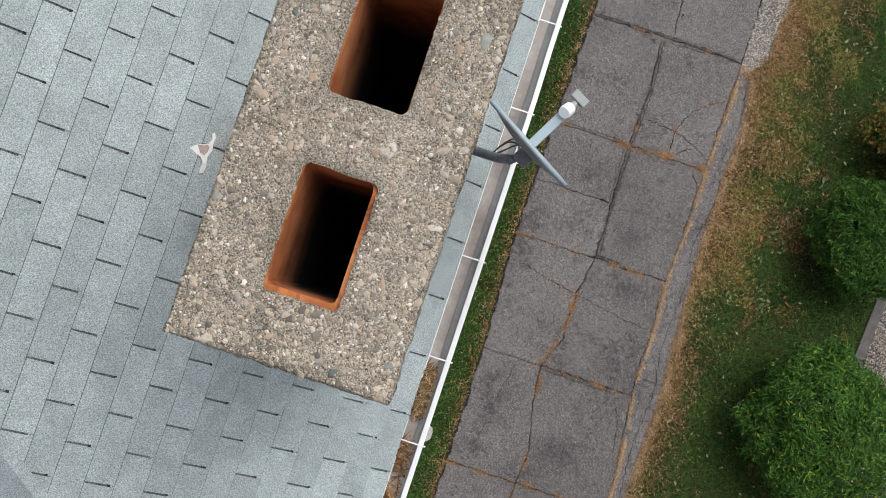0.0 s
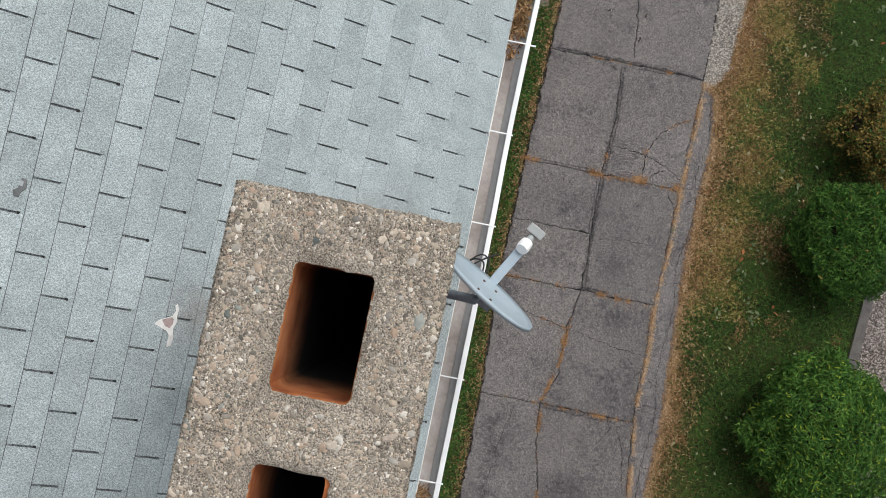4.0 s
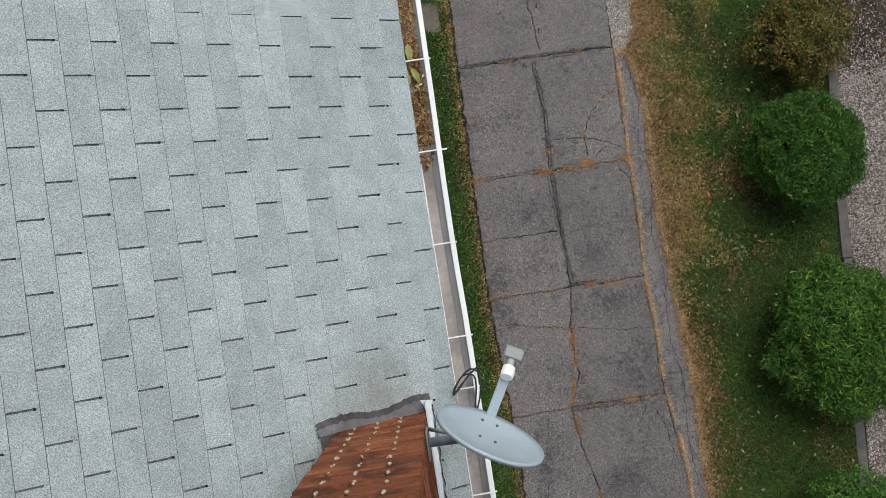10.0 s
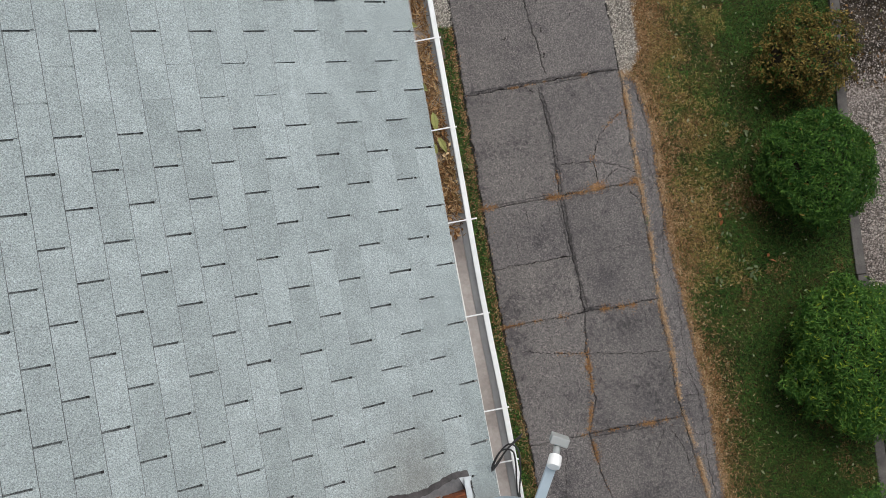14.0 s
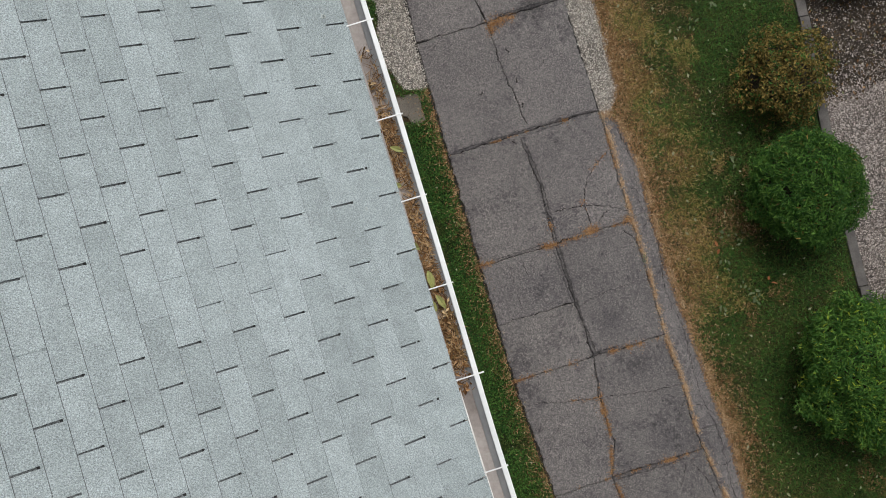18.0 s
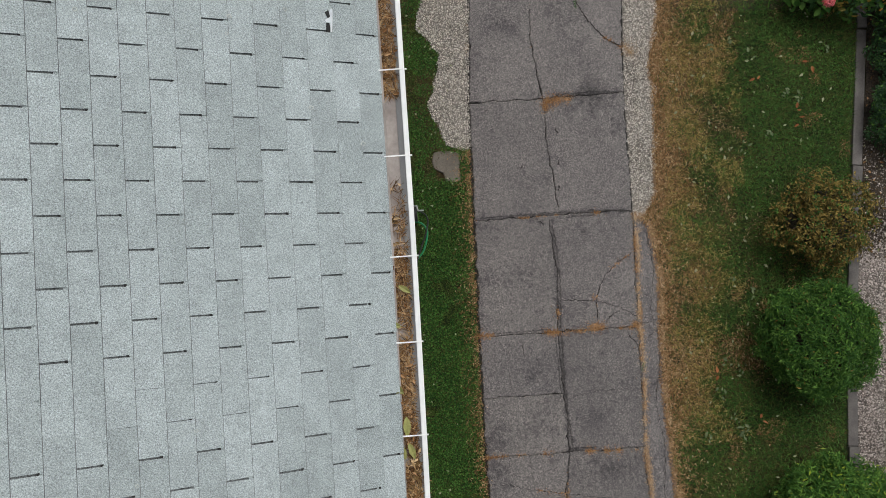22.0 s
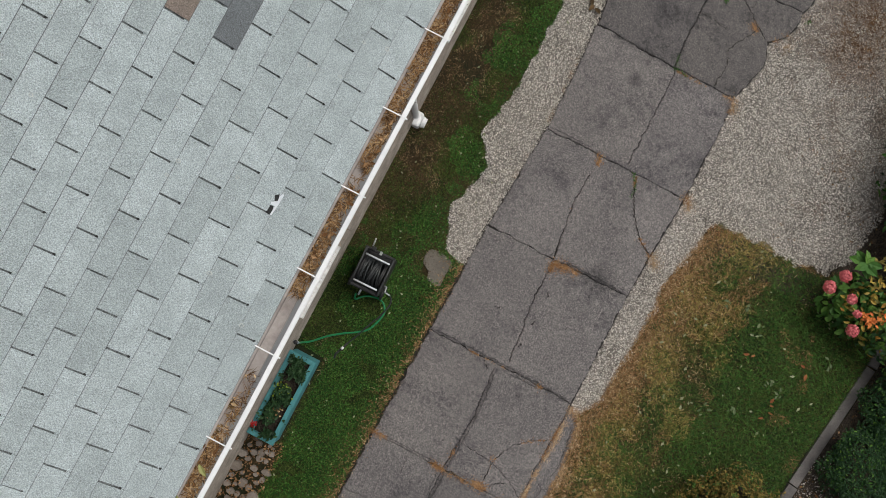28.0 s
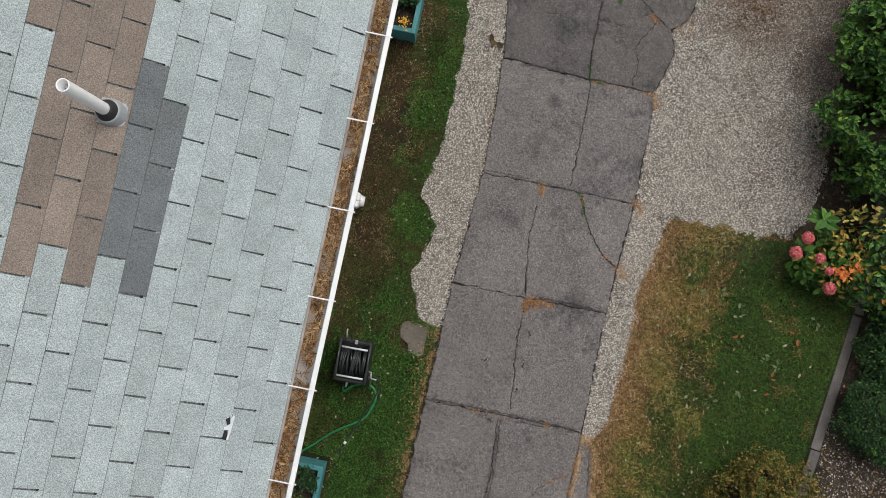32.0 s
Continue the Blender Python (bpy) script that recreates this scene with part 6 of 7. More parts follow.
# ---- shrubs ----
def shrub(name, label, cx, cy, rx, ry, h, count, size, mats, seed, lumpy=0.2, aspect=0.34, group="", category="shrub", shell=(0.72, 1.03), base_z=0.05, gaps=-0.64, solid=True, broad=False):
    """A clipped or loose shrub: twigs and a crown of many single leaves with an uneven outline."""
    global rng
    rng = np.random.default_rng(seed)
    thing = empty(name, label, category, group, at=(cx, cy, 0))
    d = rng.normal(size=(count, 3))
    d /= np.linalg.norm(d, axis=1)[:, None]
    d[:, 2] = np.where(d[:, 2] < -0.35, -d[:, 2], d[:, 2])
    lump = np.array([1 + lumpy * noise.noise(Vector(v) * 1.9 + Vector((seed, 0, 0))) + lumpy * 0.7 * noise.noise(Vector(v) * 4.5 + Vector((0, seed, 0))) for v in d])
    deep = rng.uniform(shell[0], shell[1], count) ** 0.5
    cz = h * 0.52
    P = d * lump[:, None] * deep[:, None] * np.array([rx, ry, h * 0.5]) + np.array([0, 0, cz])
    hole = np.array([noise.noise(Vector(v) * 3.1 + Vector((seed * 2.0, 4.0, 1.0))) for v in d])
    keep = (hole > gaps + 0.25 * rng.random(count)) & (P[:, 2] > base_z * 0.3)
    P, d = P[keep], d[keep]
    which = rng.random(len(P))
    edges = np.cumsum([m[1] for m in mats])
    for i, (mat, _) in enumerate(mats):
        lo = edges[i - 1] if i else 0
        pick = (which >= lo) & (which < edges[i])
        if pick.sum() < 3:
            continue
        V, F = leaves(P[pick], d[pick] * 0.75 + np.array([0, 0, 0.55]), size, aspect, 0.62, broad)
        tagged(part("crown", mesh_of("crown", V, F, mat), thing), kind="stuff")
    for k in range(9):
        a = 2.4 * k + seed
        r = rng.uniform(0.25, 0.8)
        part("stem", tube("stem", [(0.03 * math.cos(a), 0.03 * math.sin(a), -0.02), (rx * r * 0.45 * math.cos(a), ry * r * 0.45 * math.sin(a), h * 0.4), (rx * r * math.cos(a + 0.2), ry * r * math.sin(a + 0.2), h * 0.72)], [0.016, 0.011, 0.005], BARK, 6), thing)
    if not solid:
        return thing
    # solid body for the inner twigs, with the crown's inner shade painted on
    core = lathe("twig_core", [(0.001, h * 0.80), (0.45 * rx, h * 0.74), (0.70 * rx, h * 0.55), (0.66 * rx, h * 0.3), (0.25 * rx, 0.0)], TWIG_SHADE, 14)
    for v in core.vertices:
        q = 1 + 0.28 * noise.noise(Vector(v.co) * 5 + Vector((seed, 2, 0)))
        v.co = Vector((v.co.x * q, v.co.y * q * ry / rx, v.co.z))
    part("twig_core", core, thing, "solid dark core for inner twigs and their shade")
    return thing


shrub("boxed_shrub", "rounded glossy green shrub at the lawn edge", 4.86, 2.28, 0.74, 0.72, 0.95, 17000, (0.045, 0.078), [(BUSH, 0.66), (BUSH_BRIGHT, 0.32), (BUSH_DULL, 0.02)], 3, 0.26, 0.27, group="rounded shrubs", gaps=-0.8)
shrub("boxed_shrub", "large rounded bright green shrub at the lawn edge", 4.93, -0.12, 0.90, 0.96, 1.10, 23000, (0.048, 0.085), [(BUSH, 0.24), (BUSH_BRIGHT, 0.70), (YELLOW_GREEN, 0.06)], 5, 0.26, 0.27, group="rounded shrubs", gaps=-0.8)
shrub("boxed_shrub", "rounded bright green shrub at the lawn edge", 4.75, -2.55, 0.80, 0.80, 1.0, 11000, (0.04, 0.07), [(BUSH, 0.4), (BUSH_BRIGHT, 0.6)], 9, group="rounded shrubs")
shrub("browning_shrub", "sparse shrub turning brown in autumn", 5.08, 3.78, 0.60, 0.56, 0.75, 9500, (0.032, 0.058), [(BUSH_DULL, 0.84), (BUSH, 0.16)], 11, 0.55, 0.45, gaps=-0.62)
shrub("leafy_shrub", "broad-leaved dark green shrub behind the gravel", 6.08, 8.50, 0.98, 0.80, 1.1, 9800, (0.052, 0.104), [(BUSH, 0.62), (DARK_LEAF, 0.15), (BUSH_BRIGHT, 0.21), (YELLOW_GREEN, 0.02)], 13, 0.55, 0.52, gaps=-0.35, broad=True)
shrub("leafy_shrub", "broad-leaved green shrub behind the gravel", 5.99, 9.75, 1.0, 1.0, 1.2, 11000, (0.052, 0.104), [(BUSH, 0.60), (DARK_LEAF, 0.18), (BUSH_BRIGHT, 0.22)], 17, 0.5, 0.52, gaps=-0.4, broad=True)
shrub("leafy_shrub", "low dark green shoots at the gravel edge", 5.34, 8.62, 0.32, 0.30, 0.42, 420, (0.06, 0.11), [(BUSH, 0.5), (DARK_LEAF, 0.5)], 29, 0.5, 0.5, gaps=-0.3, solid=False, broad=True)
shrub("leafy_shrub", "dark green leafy shrub beside the hydrangea", 6.15, 6.90, 0.55, 0.62, 0.80, 1500, (0.06, 0.11), [(BUSH_BRIGHT, 0.22), (BUSH, 0.40), (DARK_LEAF, 0.30), (AUTUMN_LEAF, 0.08)], 19, 0.45, 0.55, gaps=-0.35, solid=False, broad=True)
shrub("autumn_shrub", "thin shrub with yellow and orange autumn leaves", 5.56, 6.90, 0.32, 0.38, 0.66, 420, (0.055, 0.10), [(AUTUMN_LEAF, 0.40), (OLIVE_LEAF, 0.38), (BUSH, 0.22)], 31, 0.4, 0.5, gaps=-0.3, solid=False, broad=True)
shrub("autumn_shrub", "slender shrub with pale yellow leaves", 5.72, 7.42, 0.38, 0.20, 0.75, 170, (0.06, 0.11), [(YELLOW_LEAF, 0.5), (OLIVE_LEAF, 0.3), (BUSH, 0.2)], 33, 0.5, 0.5, gaps=-0.25, solid=False, broad=True)
for i, (x, y, rx, ry, h) in enumerate(((6.66, 6.0, 0.62, 0.75, 0.42), (6.57, 5.1, 0.62, 0.6, 0.38), (7.1, 5.5, 0.7, 0.9, 0.45), (6.9, 6.7, 0.6, 0.6, 0.45))):
    shrub("ground_cover", "low dark green ground cover in the garden bed", x, y, rx, ry, h, 9000, (0.03, 0.055), [(DARK_LEAF, 0.8), (BUSH, 0.2)], 23 + i, 0.3, 0.5, "ground cover plants", "ground cover")
rng = np.random.default_rng(77)

# ---- hydrangea with pink heads ----
hyd = shrub("hydrangea", "pink hydrangea with large green leaves", 5.32, 6.84, 0.34, 0.34, 0.50, 170, (0.09, 0.15), [(BUSH_BRIGHT, 0.35), (BUSH, 0.65)], 41, 0.45, 0.72, "", "flowering shrub", solid=False, broad=True)
for fx, fy, fr in ((4.870, 6.873, 0.078), (4.986, 7.084, 0.072), (5.182, 6.861, 0.060), (5.356, 6.516, 0.076), (5.317, 6.728, 0.043)):
    d = rng.normal(size=(520, 3))
    d /= np.linalg.norm(d, axis=1)[:, None]
    lump = np.array([1 + 0.30 * noise.noise(Vector(v) * 2.2 + Vector((fx * 9, fy * 9, 0))) for v in d])[:, None]
    V, F = leaves(d * lump * fr * rng.uniform(0.78, 1.05, (520, 1)) * np.array([1, 1, 0.7]) + np.array([fx - 5.32, fy - 6.84, 0.62]), d, (0.018, 0.030), 0.85, 0.3)
    part("flower_head", mesh_of("flower_head", V, F, PETAL), hyd, "round pink flower head")
    part("flower_stalk", tube("flower_stalk", [((fx - 5.32) * 0.3, (fy - 6.84) * 0.3, 0.05), (fx - 5.32, fy - 6.84, 0.58)], 0.006, BARK, 6), hyd)
big = np.array([(5.171 - 5.32 + 0.02 * math.cos(k * 0.9), 7.351 - 6.84 + 0.02 * math.sin(k * 0.9), 0.50 + 0.01 * k) for k in range(9)])
for fx, fy in ((5.457, 6.760), (5.631, 6.824), (5.50, 6.70)):
    d = rng.normal(size=(16, 3))
    V, F = leaves(d * 0.03 + np.array([fx - 5.32, fy - 6.84, 0.62]), np.tile((0, 0, 1.0), (16, 1)), (0.05, 0.08), 0.6, 0.4, True)
    part("turned_leaves", mesh_of("turned_leaves", V, F, ORANGE_LEAF), hyd, "orange-red turned leaves")
V, F = leaves(big, np.tile((0, 0, 1.0), (9, 1)), (0.15, 0.21), 0.62, 0.22, True)
part("large_leaf", mesh_of("large_leaf", V, F, BUSH_BRIGHT), hyd, "broad fresh green leaves")
rng = np.random.default_rng(78)

# ---- planters under the eave ----
def planter(y0, y1, blooms, label, bare=0.0):
    x0, x1, h, t = -0.712, -0.362, 0.42, 0.040
    cx, cy = (x0 + x1) / 2, (y0 + y1) / 2
    p = empty("planter_box", label, "planter", "planters by the wall", at=(cx, cy, 0))
    m = Matrix.Translation((-cx, -cy, 0))
    for a, b, c, d in ((x0, x0 + t, y0, y1), (x1 - t, x1, y0, y1), (x0 + t, x1 - t, y0, y0 + t), (x0 + t, x1 - t, y1 - t, y1)):
        part("side_board", box("side_board", a, b, c, d, -0.01, h - 0.004, TEAL, 0.004), p, "", m)
    for a, b, c, d in ((x0 - 0.012, x0 + 0.048, y0 - 0.012, y1 + 0.012), (x1 - 0.048, x1 + 0.012, y0 - 0.012, y1 + 0.012), (x0 + 0.049, x1 - 0.049, y0 - 0.012, y0 + 0.048), (x0 + 0.049, x1 - 0.049, y1 - 0.048, y1 + 0.012)):
        part("top_rail", box("top_rail", a, b, c, d, h, h + 0.022, TEAL, 0.004), p, "", m)
    V = [(x0 + t + (x1 - x0 - 2 * t) * i / 6, y0 + t + (y1 - y0 - 2 * t) * j / 16, h - 0.08 + 0.02 * noise.noise((i * 0.9, j * 0.9, y0))) for j in range(17) for i in range(7)]
    F = [(j * 7 + i, j * 7 + i + 1, j * 7 + i + 8, j * 7 + i + 7) for j in range(16) for i in range(6)]
    part("soil", mesh_of("soil", V, F, DIRT, True), p, "dark potting soil", m)
    k = 1800
    c = np.stack([rng.uniform(x0 + 0.04, x1 - 0.03, k), rng.uniform(y0 + 0.05 + bare, y1 - 0.04, k), rng.uniform(h - 0.06, h + 0.14, k)], 1)
    dens = np.array([noise.noise((q[0] * 6, q[1] * 5, 2.0 + y0)) for q in c])
    c = c[dens > -0.10]
    V, F = leaves(c, np.tile((0, 0, 1.0), (len(c), 1)), (0.04, 0.075), 0.6, 0.5)
    tagged(part("foliage", mesh_of("foliage", V, F, DARK_LEAF), p, "green bedding plants", m), kind="stuff")
    for bx, by, mat, nm, r in blooms:
        q = 90 if nm == "sprig" else 40
        c = np.stack([rng.normal(bx, r, q), rng.normal(by, r, q), rng.uniform(h - 0.02, h + 0.09, q)], 1)
        V, F = leaves(c, np.tile((0, 0, 1.0), (q, 1)), (0.02, 0.045), 0.75, 0.5)
        tagged(part(nm, mesh_of(nm, V, F, mat), p, "", m), kind="stuff")
    return p


planter(1.93, 3.07, [(-0.57, 2.58, YELLOW_GREEN, "sprig", 0.055), (-0.53, 2.33, STRAW, "dry_stalk", 0.045), (-0.705, 2.05, RED_PETAL, "red_flower", 0.018)], "teal wooden planter box with bedding plants")
planter(8.69, 9.87, [(-0.52, 8.80, YELLOW_PETAL, "yellow_flower", 0.045), (-0.5, 9.2, BUSH_BRIGHT, "sprig", 0.05)], "teal wooden planter box with yellow flowers", 0.28)

# ---- hose reel cart ----
reel = empty("hose_reel", "black hose reel cart wound with dark hose by the wall", "hose reel", at=(-0.27, 4.42, 0))
RZ = Matrix.Rotation(radians(1.5), 4, "Z")
def rp(name, me, label=""):
    return part(name, me, reel, label, RZ)
for sx in (-0.205, 0.175):
    rp("side_frame", box("side_frame", sx, sx + 0.032, -0.24, 0.26, 0.02, 0.44, RUBBER, 0.010))
    rp("top_rail", tube("top_rail", [(sx + 0.016, -0.24, 0.455), (sx + 0.016, 0.25, 0.455)], 0.011, DARK_PLASTIC, 10), "black rail with worn grey edges")
for yy in (-0.185, 0.175):
    rp("cross_bar", tube("cross_bar", [(-0.165, yy, 0.462), (0.165, yy, 0.462)], 0.0125, ALUMINIUM, 12), "bright metal cross bar")
rp("base_tray", box("base_tray", -0.19, 0.19, -0.25, 0.27, 0.03, 0.07, RUBBER, 0.01))
rp("end_board", box("end_board", -0.22, 0.20, 0.235, 0.275, 0.20, 0.40, RUBBER, 0.012), "black moulded end board")
rp("end_board", box("end_board", -0.20, 0.19, -0.265, -0.225, 0.20, 0.36, RUBBER, 0.012), "black moulded end board")
for sx in (-0.160, 0.140):
    rp("reel_flange", tube("reel_flange", [(sx, 0, 0.25), (sx + 0.02, 0, 0.25)], 0.190, RUBBER, 28, smooth=False))
for k in range(15):
    a = -0.128 + k * 0.0182
    rp("hose_coil", tube("hose_coil", [(min(max(a + 0.030 * math.sin(t + k * 1.7) * math.sin(k * 0.9), -0.135), 0.135), (0.158 + 0.016 * math.sin(k * 2.3)) * math.cos(t), 0.25 + (0.158 + 0.016 * math.sin(k * 2.3)) * math.sin(t)) for t in np.linspace(0, 6.2, 28)], 0.0115, DARK_PLASTIC, 8))
for sx in (-0.245, 0.210):
    rp("wheel", tube("wheel", [(sx, -0.19, 0.10), (sx + 0.03, -0.19, 0.10)], 0.10, RUBBER, 22, smooth=False))
rp("handle", tube("handle", [(-0.13, 0.27, 0.40), (-0.13, 0.40, 0.48)], 0.010, PLASTIC_GREY, 10), "grey handle end")
rp("latch", box("latch", -0.135, -0.075, 0.250, 0.300, 0.41, 0.47, RUBBER, 0.008))
rp("latch", box("latch", -0.010, 0.022, 0.230, 0.280, 0.42, 0.47, PLASTIC_GREY, 0.008))
rp("crank", tube("crank", [(0.205, -0.10, 0.25), (0.245, -0.10, 0.27), (0.26, -0.17, 0.34), (0.33, -0.175, 0.34)], 0.010, PLASTIC_GREY, 10))
rp("inlet", tube("inlet", [(-0.04, -0.25, 0.24), (-0.05, -0.34, 0.17)], 0.014, ALUMINIUM, 10), "metal hose coupling")
hose = empty("garden_hose", "green garden hose looped over the grass to the wall", "garden hose", at=(-0.2, 3.8, 0))
hm = Matrix.Translation((0.2, -3.8, 0))
part("tube", tube("tube", curve_points([(-0.345, 4.07, 0.17), (-0.33, 4.00, 0.06), (-0.25, 4.08, 0.035), (-0.128, 4.134, 0.035), (0.0, 4.13, 0.035), (0.085, 4.03, 0.035), (0.07, 3.88, 0.035), (0.0, 3.72, 0.035), (-0.097, 3.636, 0.035), (-0.26, 3.53, 0.035), (-0.422, 3.407, 0.035), (-0.58, 3.25, 0.04), (-0.66, 3.20, 0.24), (-0.672, 3.20, 0.40)], 80), 0.0125, HOSE_GREEN, 10), hose, "", hm)
tap = part("tap", tube("tap", [(-0.775, 3.20, 0.50), (-0.70, 3.20, 0.49), (-0.675, 3.20, 0.46), (-0.672, 3.20, 0.42)], [0.016, 0.018, 0.020, 0.015], STEEL, 10), hose, "outdoor tap", hm)
part("tap_wheel", tube("tap_wheel", [(-0.695, 3.20, 0.52), (-0.693, 3.20, 0.535)], 0.028, RUBBER, 10), tap)
wand = empty("spray_hose", "thin black hose with a spray nozzle on the grass", "hose nozzle", at=(0, 3.6, 0))
wm = Matrix.Translation((0, -3.6, 0))
part("tube", tube("tube", curve_points([(-0.10, 4.30, 0.25), (0.06, 4.24, 0.08), (0.106, 4.138, 0.065), (0.06, 3.95, 0.065), (0.012, 3.84, 0.065), (-0.082, 3.60, 0.065), (-0.15, 3.45, 0.06)], 40), 0.010, RUBBER, 8), wand, "", wm)
part("nozzle", tube("nozzle", [(-0.15, 3.45, 0.035), (-0.17, 3.39, 0.04), (-0.205, 3.30, 0.045)], [0.012, 0.015, 0.013], RUBBER, 10), wand, "black spray nozzle", wm)
part("collar", tube("collar", [(-0.176, 3.375, 0.043), (-0.19, 3.34, 0.045)], 0.0175, PLASTIC_WHITE, 10), wand, "white nozzle collar", wm)
part("grip", tube("grip", [(-0.205, 3.30, 0.045), (-0.225, 3.25, 0.04), (-0.215, 3.19, 0.035)], [0.013, 0.016, 0.013], RUBBER, 10), wand, "", wm)

# ---- stones ----
def stone(name, outline, z, mat, label, category, group=""):
    P = np.array(outline)
    c = P.mean(0)
    bm = bmesh.new()
    k = len(P)
    rings = []
    for sc, zz in ((1.0, -0.03), (1.0, z * 0.7), (0.94, z)):
        rings.append([bm.verts.new(((q - c)[0] * sc, (q - c)[1] * sc, zz + 0.006 * noise.noise((q[0] * 9, q[1] * 9, zz)))) for q in P])
    top = bm.verts.new((0, 0, z + 0.004))
    for a, b in zip(rings[:-1], rings[1:]):
        for i in range(k):
            bm.faces.new((a[i], a[(i + 1) % k], b[(i + 1) % k], b[i]))
    for i in range(k):
        bm.faces.new((rings[-1][i], rings[-1][(i + 1) % k], top))
    bm.normal_update()
    ob = part(name, bm_mesh(name, bm, mat))
    ob.location = (c[0], c[1], 0)
    return tagged(ob, label, category, group)


stone("stepping_stone", [(0.24, 5.04), (0.36, 5.06), (0.57, 5.02), (0.60, 4.94), (0.57, 4.85), (0.575, 4.66), (0.52, 4.63), (0.38, 4.65), (0.35, 4.76), (0.23, 4.83), (0.21, 4.93)], 0.032, CONCRETE, "flat grey flagstone set in the grass", "stepping stone")
stone("splash_block", [(0.18, -1.93), (0.38, -1.90), (0.42, -1.85), (0.42, -1.76), (0.40, -1.71), (0.35, -1.69), (0.18, -1.70)], 0.045, SPLASH, "pale concrete splash block in the grass", "splash block")
r = random.Random(8)
placed = []
tries = 0
while len(placed) < 60 and tries < 3000:
    tries += 1
    x, y = r.uniform(-0.74, -0.28), r.uniform(0.35, 1.85)
    s = r.choice((0.03, 0.04, 0.05, 0.06, 0.075, 0.10)) * r.uniform(0.8, 1.1)
    if all(math.hypot(x - a, y - b) > (s + c) * 0.86 for a, b, c in placed):
        placed.append((x, y, s))
        k = r.randint(8, 11)
        squash, tilt = r.uniform(0.65, 1.0), r.uniform(0, 3.1)
        stone("rock", [(x + s * w * math.cos(6.283 * i / k + tilt), y + s * w * squash * math.sin(6.283 * i / k + tilt)) for i in range(k) for w in (r.uniform(0.78, 1.16),)], s * r.uniform(0.6, 0.9), FIELDSTONE, "rough grey fieldstone in the heap by the wall", "rock", "rock heap")

# ---- lawn, weeds, litter ----
def lawn_x(y):
    return np.maximum(along(y, DRIVE_OUT) * (y < 4.02), along(y, GRAVEL_R) * (y >= 4.02)) + 0.0


def patches(x, y, s, seed):
    return np.array([noise.noise((a * s, b * s, seed)) + 0.5 * noise.noise((a * s * 2.7, b * s * 2.7, seed + 3)) for a, b in zip(x, y)])


def field(count, x0, x1, y0, y1):
    return rng.uniform(x0, x1, count), rng.uniform(y0, y1, count)


lawn = empty("lawn_grass", "patchy green lawn with dry straw-coloured parts", "lawn", kind="stuff")
x, y = field(240000, 2.8, 6.1, -4.2, 7.25)
ok = (x > lawn_x(frayed(x, y)) + 0.02 + np.where(y > 4.1, 0.045 * np.sin(y * 13) * np.sin(y * 5.1 + 1) + 0.014 * np.sin(y * 29) * np.sin(y * 7.7), 0)) & (x < along(y, KERB_L) + 0.01) & (y < 7.24)
x, y = x[ok], y[ok]
def dryness(x, y):
    """Gold along the drive, widest beside the gravel, greenest towards the far edge of the lawn."""
    e = x - lawn_x(y)
    reach = np.interp(y, [-4, 0, 1.2, 2.0, 2.7, 3.3, 4.2, 5.0, 6.0, 7.1], [0.40, 0.45, 0.45, 0.95, 0.95, 0.45, 0.60, 1.1, 1.35, 1.5])
    return 0.85 * patches(x, y, 1.7, 2.0) + 0.40 * patches(x, y, 6.0, 5.0) + 0.58 * np.clip(1 - e / reach, -0.5, 1) - 0.20 - np.where(y > 4.3, 0.75 * np.clip((e - 0.95) / 0.5, 0, 1), 0) - 0.30 * np.clip((2.1 - y) / 0.6, 0, 1)


dry = dryness(x, y)
green = dry + rng.normal(scale=0.55, size=len(x)) < 0.52
blades("grass", x[green], y[green], 0.004, (0.035, 0.085), (0.004, 0.0075), (0.25, 1.1), GRASS, lawn)
rusty = ~green & (rng.random(len(x)) < 0.52)
blades("rusty_grass", x[rusty], y[rusty], 0.006, (0.03, 0.07), (0.0035, 0.007), (0.02, 0.6), LITTER, lawn, "rust-brown dead grass")
pale = ~green & ~rusty
blades("dry_grass", x[pale], y[pale], 0.006, (0.03, 0.075), (0.0035, 0.007), (0.02, 0.6), STRAW, lawn, "dry straw-coloured grass")
x, y = field(78000, 2.8, 6.0, -4.2, 7.2)
ok = (x > lawn_x(frayed(x, y))) & (x < along(y, KERB_L))
x, y = x[ok], y[ok]
d = dryness(x, y)
ok = d + rng.normal(scale=0.50, size=len(x)) > 0.50
blades("dead_blades", x[ok], y[ok], 0.030, (0.025, 0.055), (0.005, 0.010), (0.0, 0.45), STRAW, lawn, "pale dead blades lying on the grass")
ok = d + rng.normal(scale=0.30, size=len(x)) < -0.30
blades("bright_grass", x[ok], y[ok], 0.020, (0.04, 0.085), (0.006, 0.010), (0.1, 0.8), CLOVER, lawn, "fresh green grass")
x, y = field(60000, 2.9, 5.4, 1.0, 7.2)
e = x - lawn_x(frayed(x, y))
ok = (e > 0.12) & (e < 1.15) & (x < along(y, KERB_L)) & (patches(x, y, 1.9, 15.0) + 0.45 - 0.8 * np.abs(e - 0.50) > rng.normal(0.28, 0.25, len(x)))
blades("olive_grass", x[ok], y[ok], 0.024, (0.03, 0.07), (0.005, 0.009), (0.05, 0.7), OLIVE_GRASS, lawn, "yellowing olive grass")
x, y = field(80000, 2.8, 4.3, -4.2, 7.2)
e = (x - lawn_x(y))
ok = (e > -0.04) & (rng.exponential(0.15, len(x)) > e - 0.04)
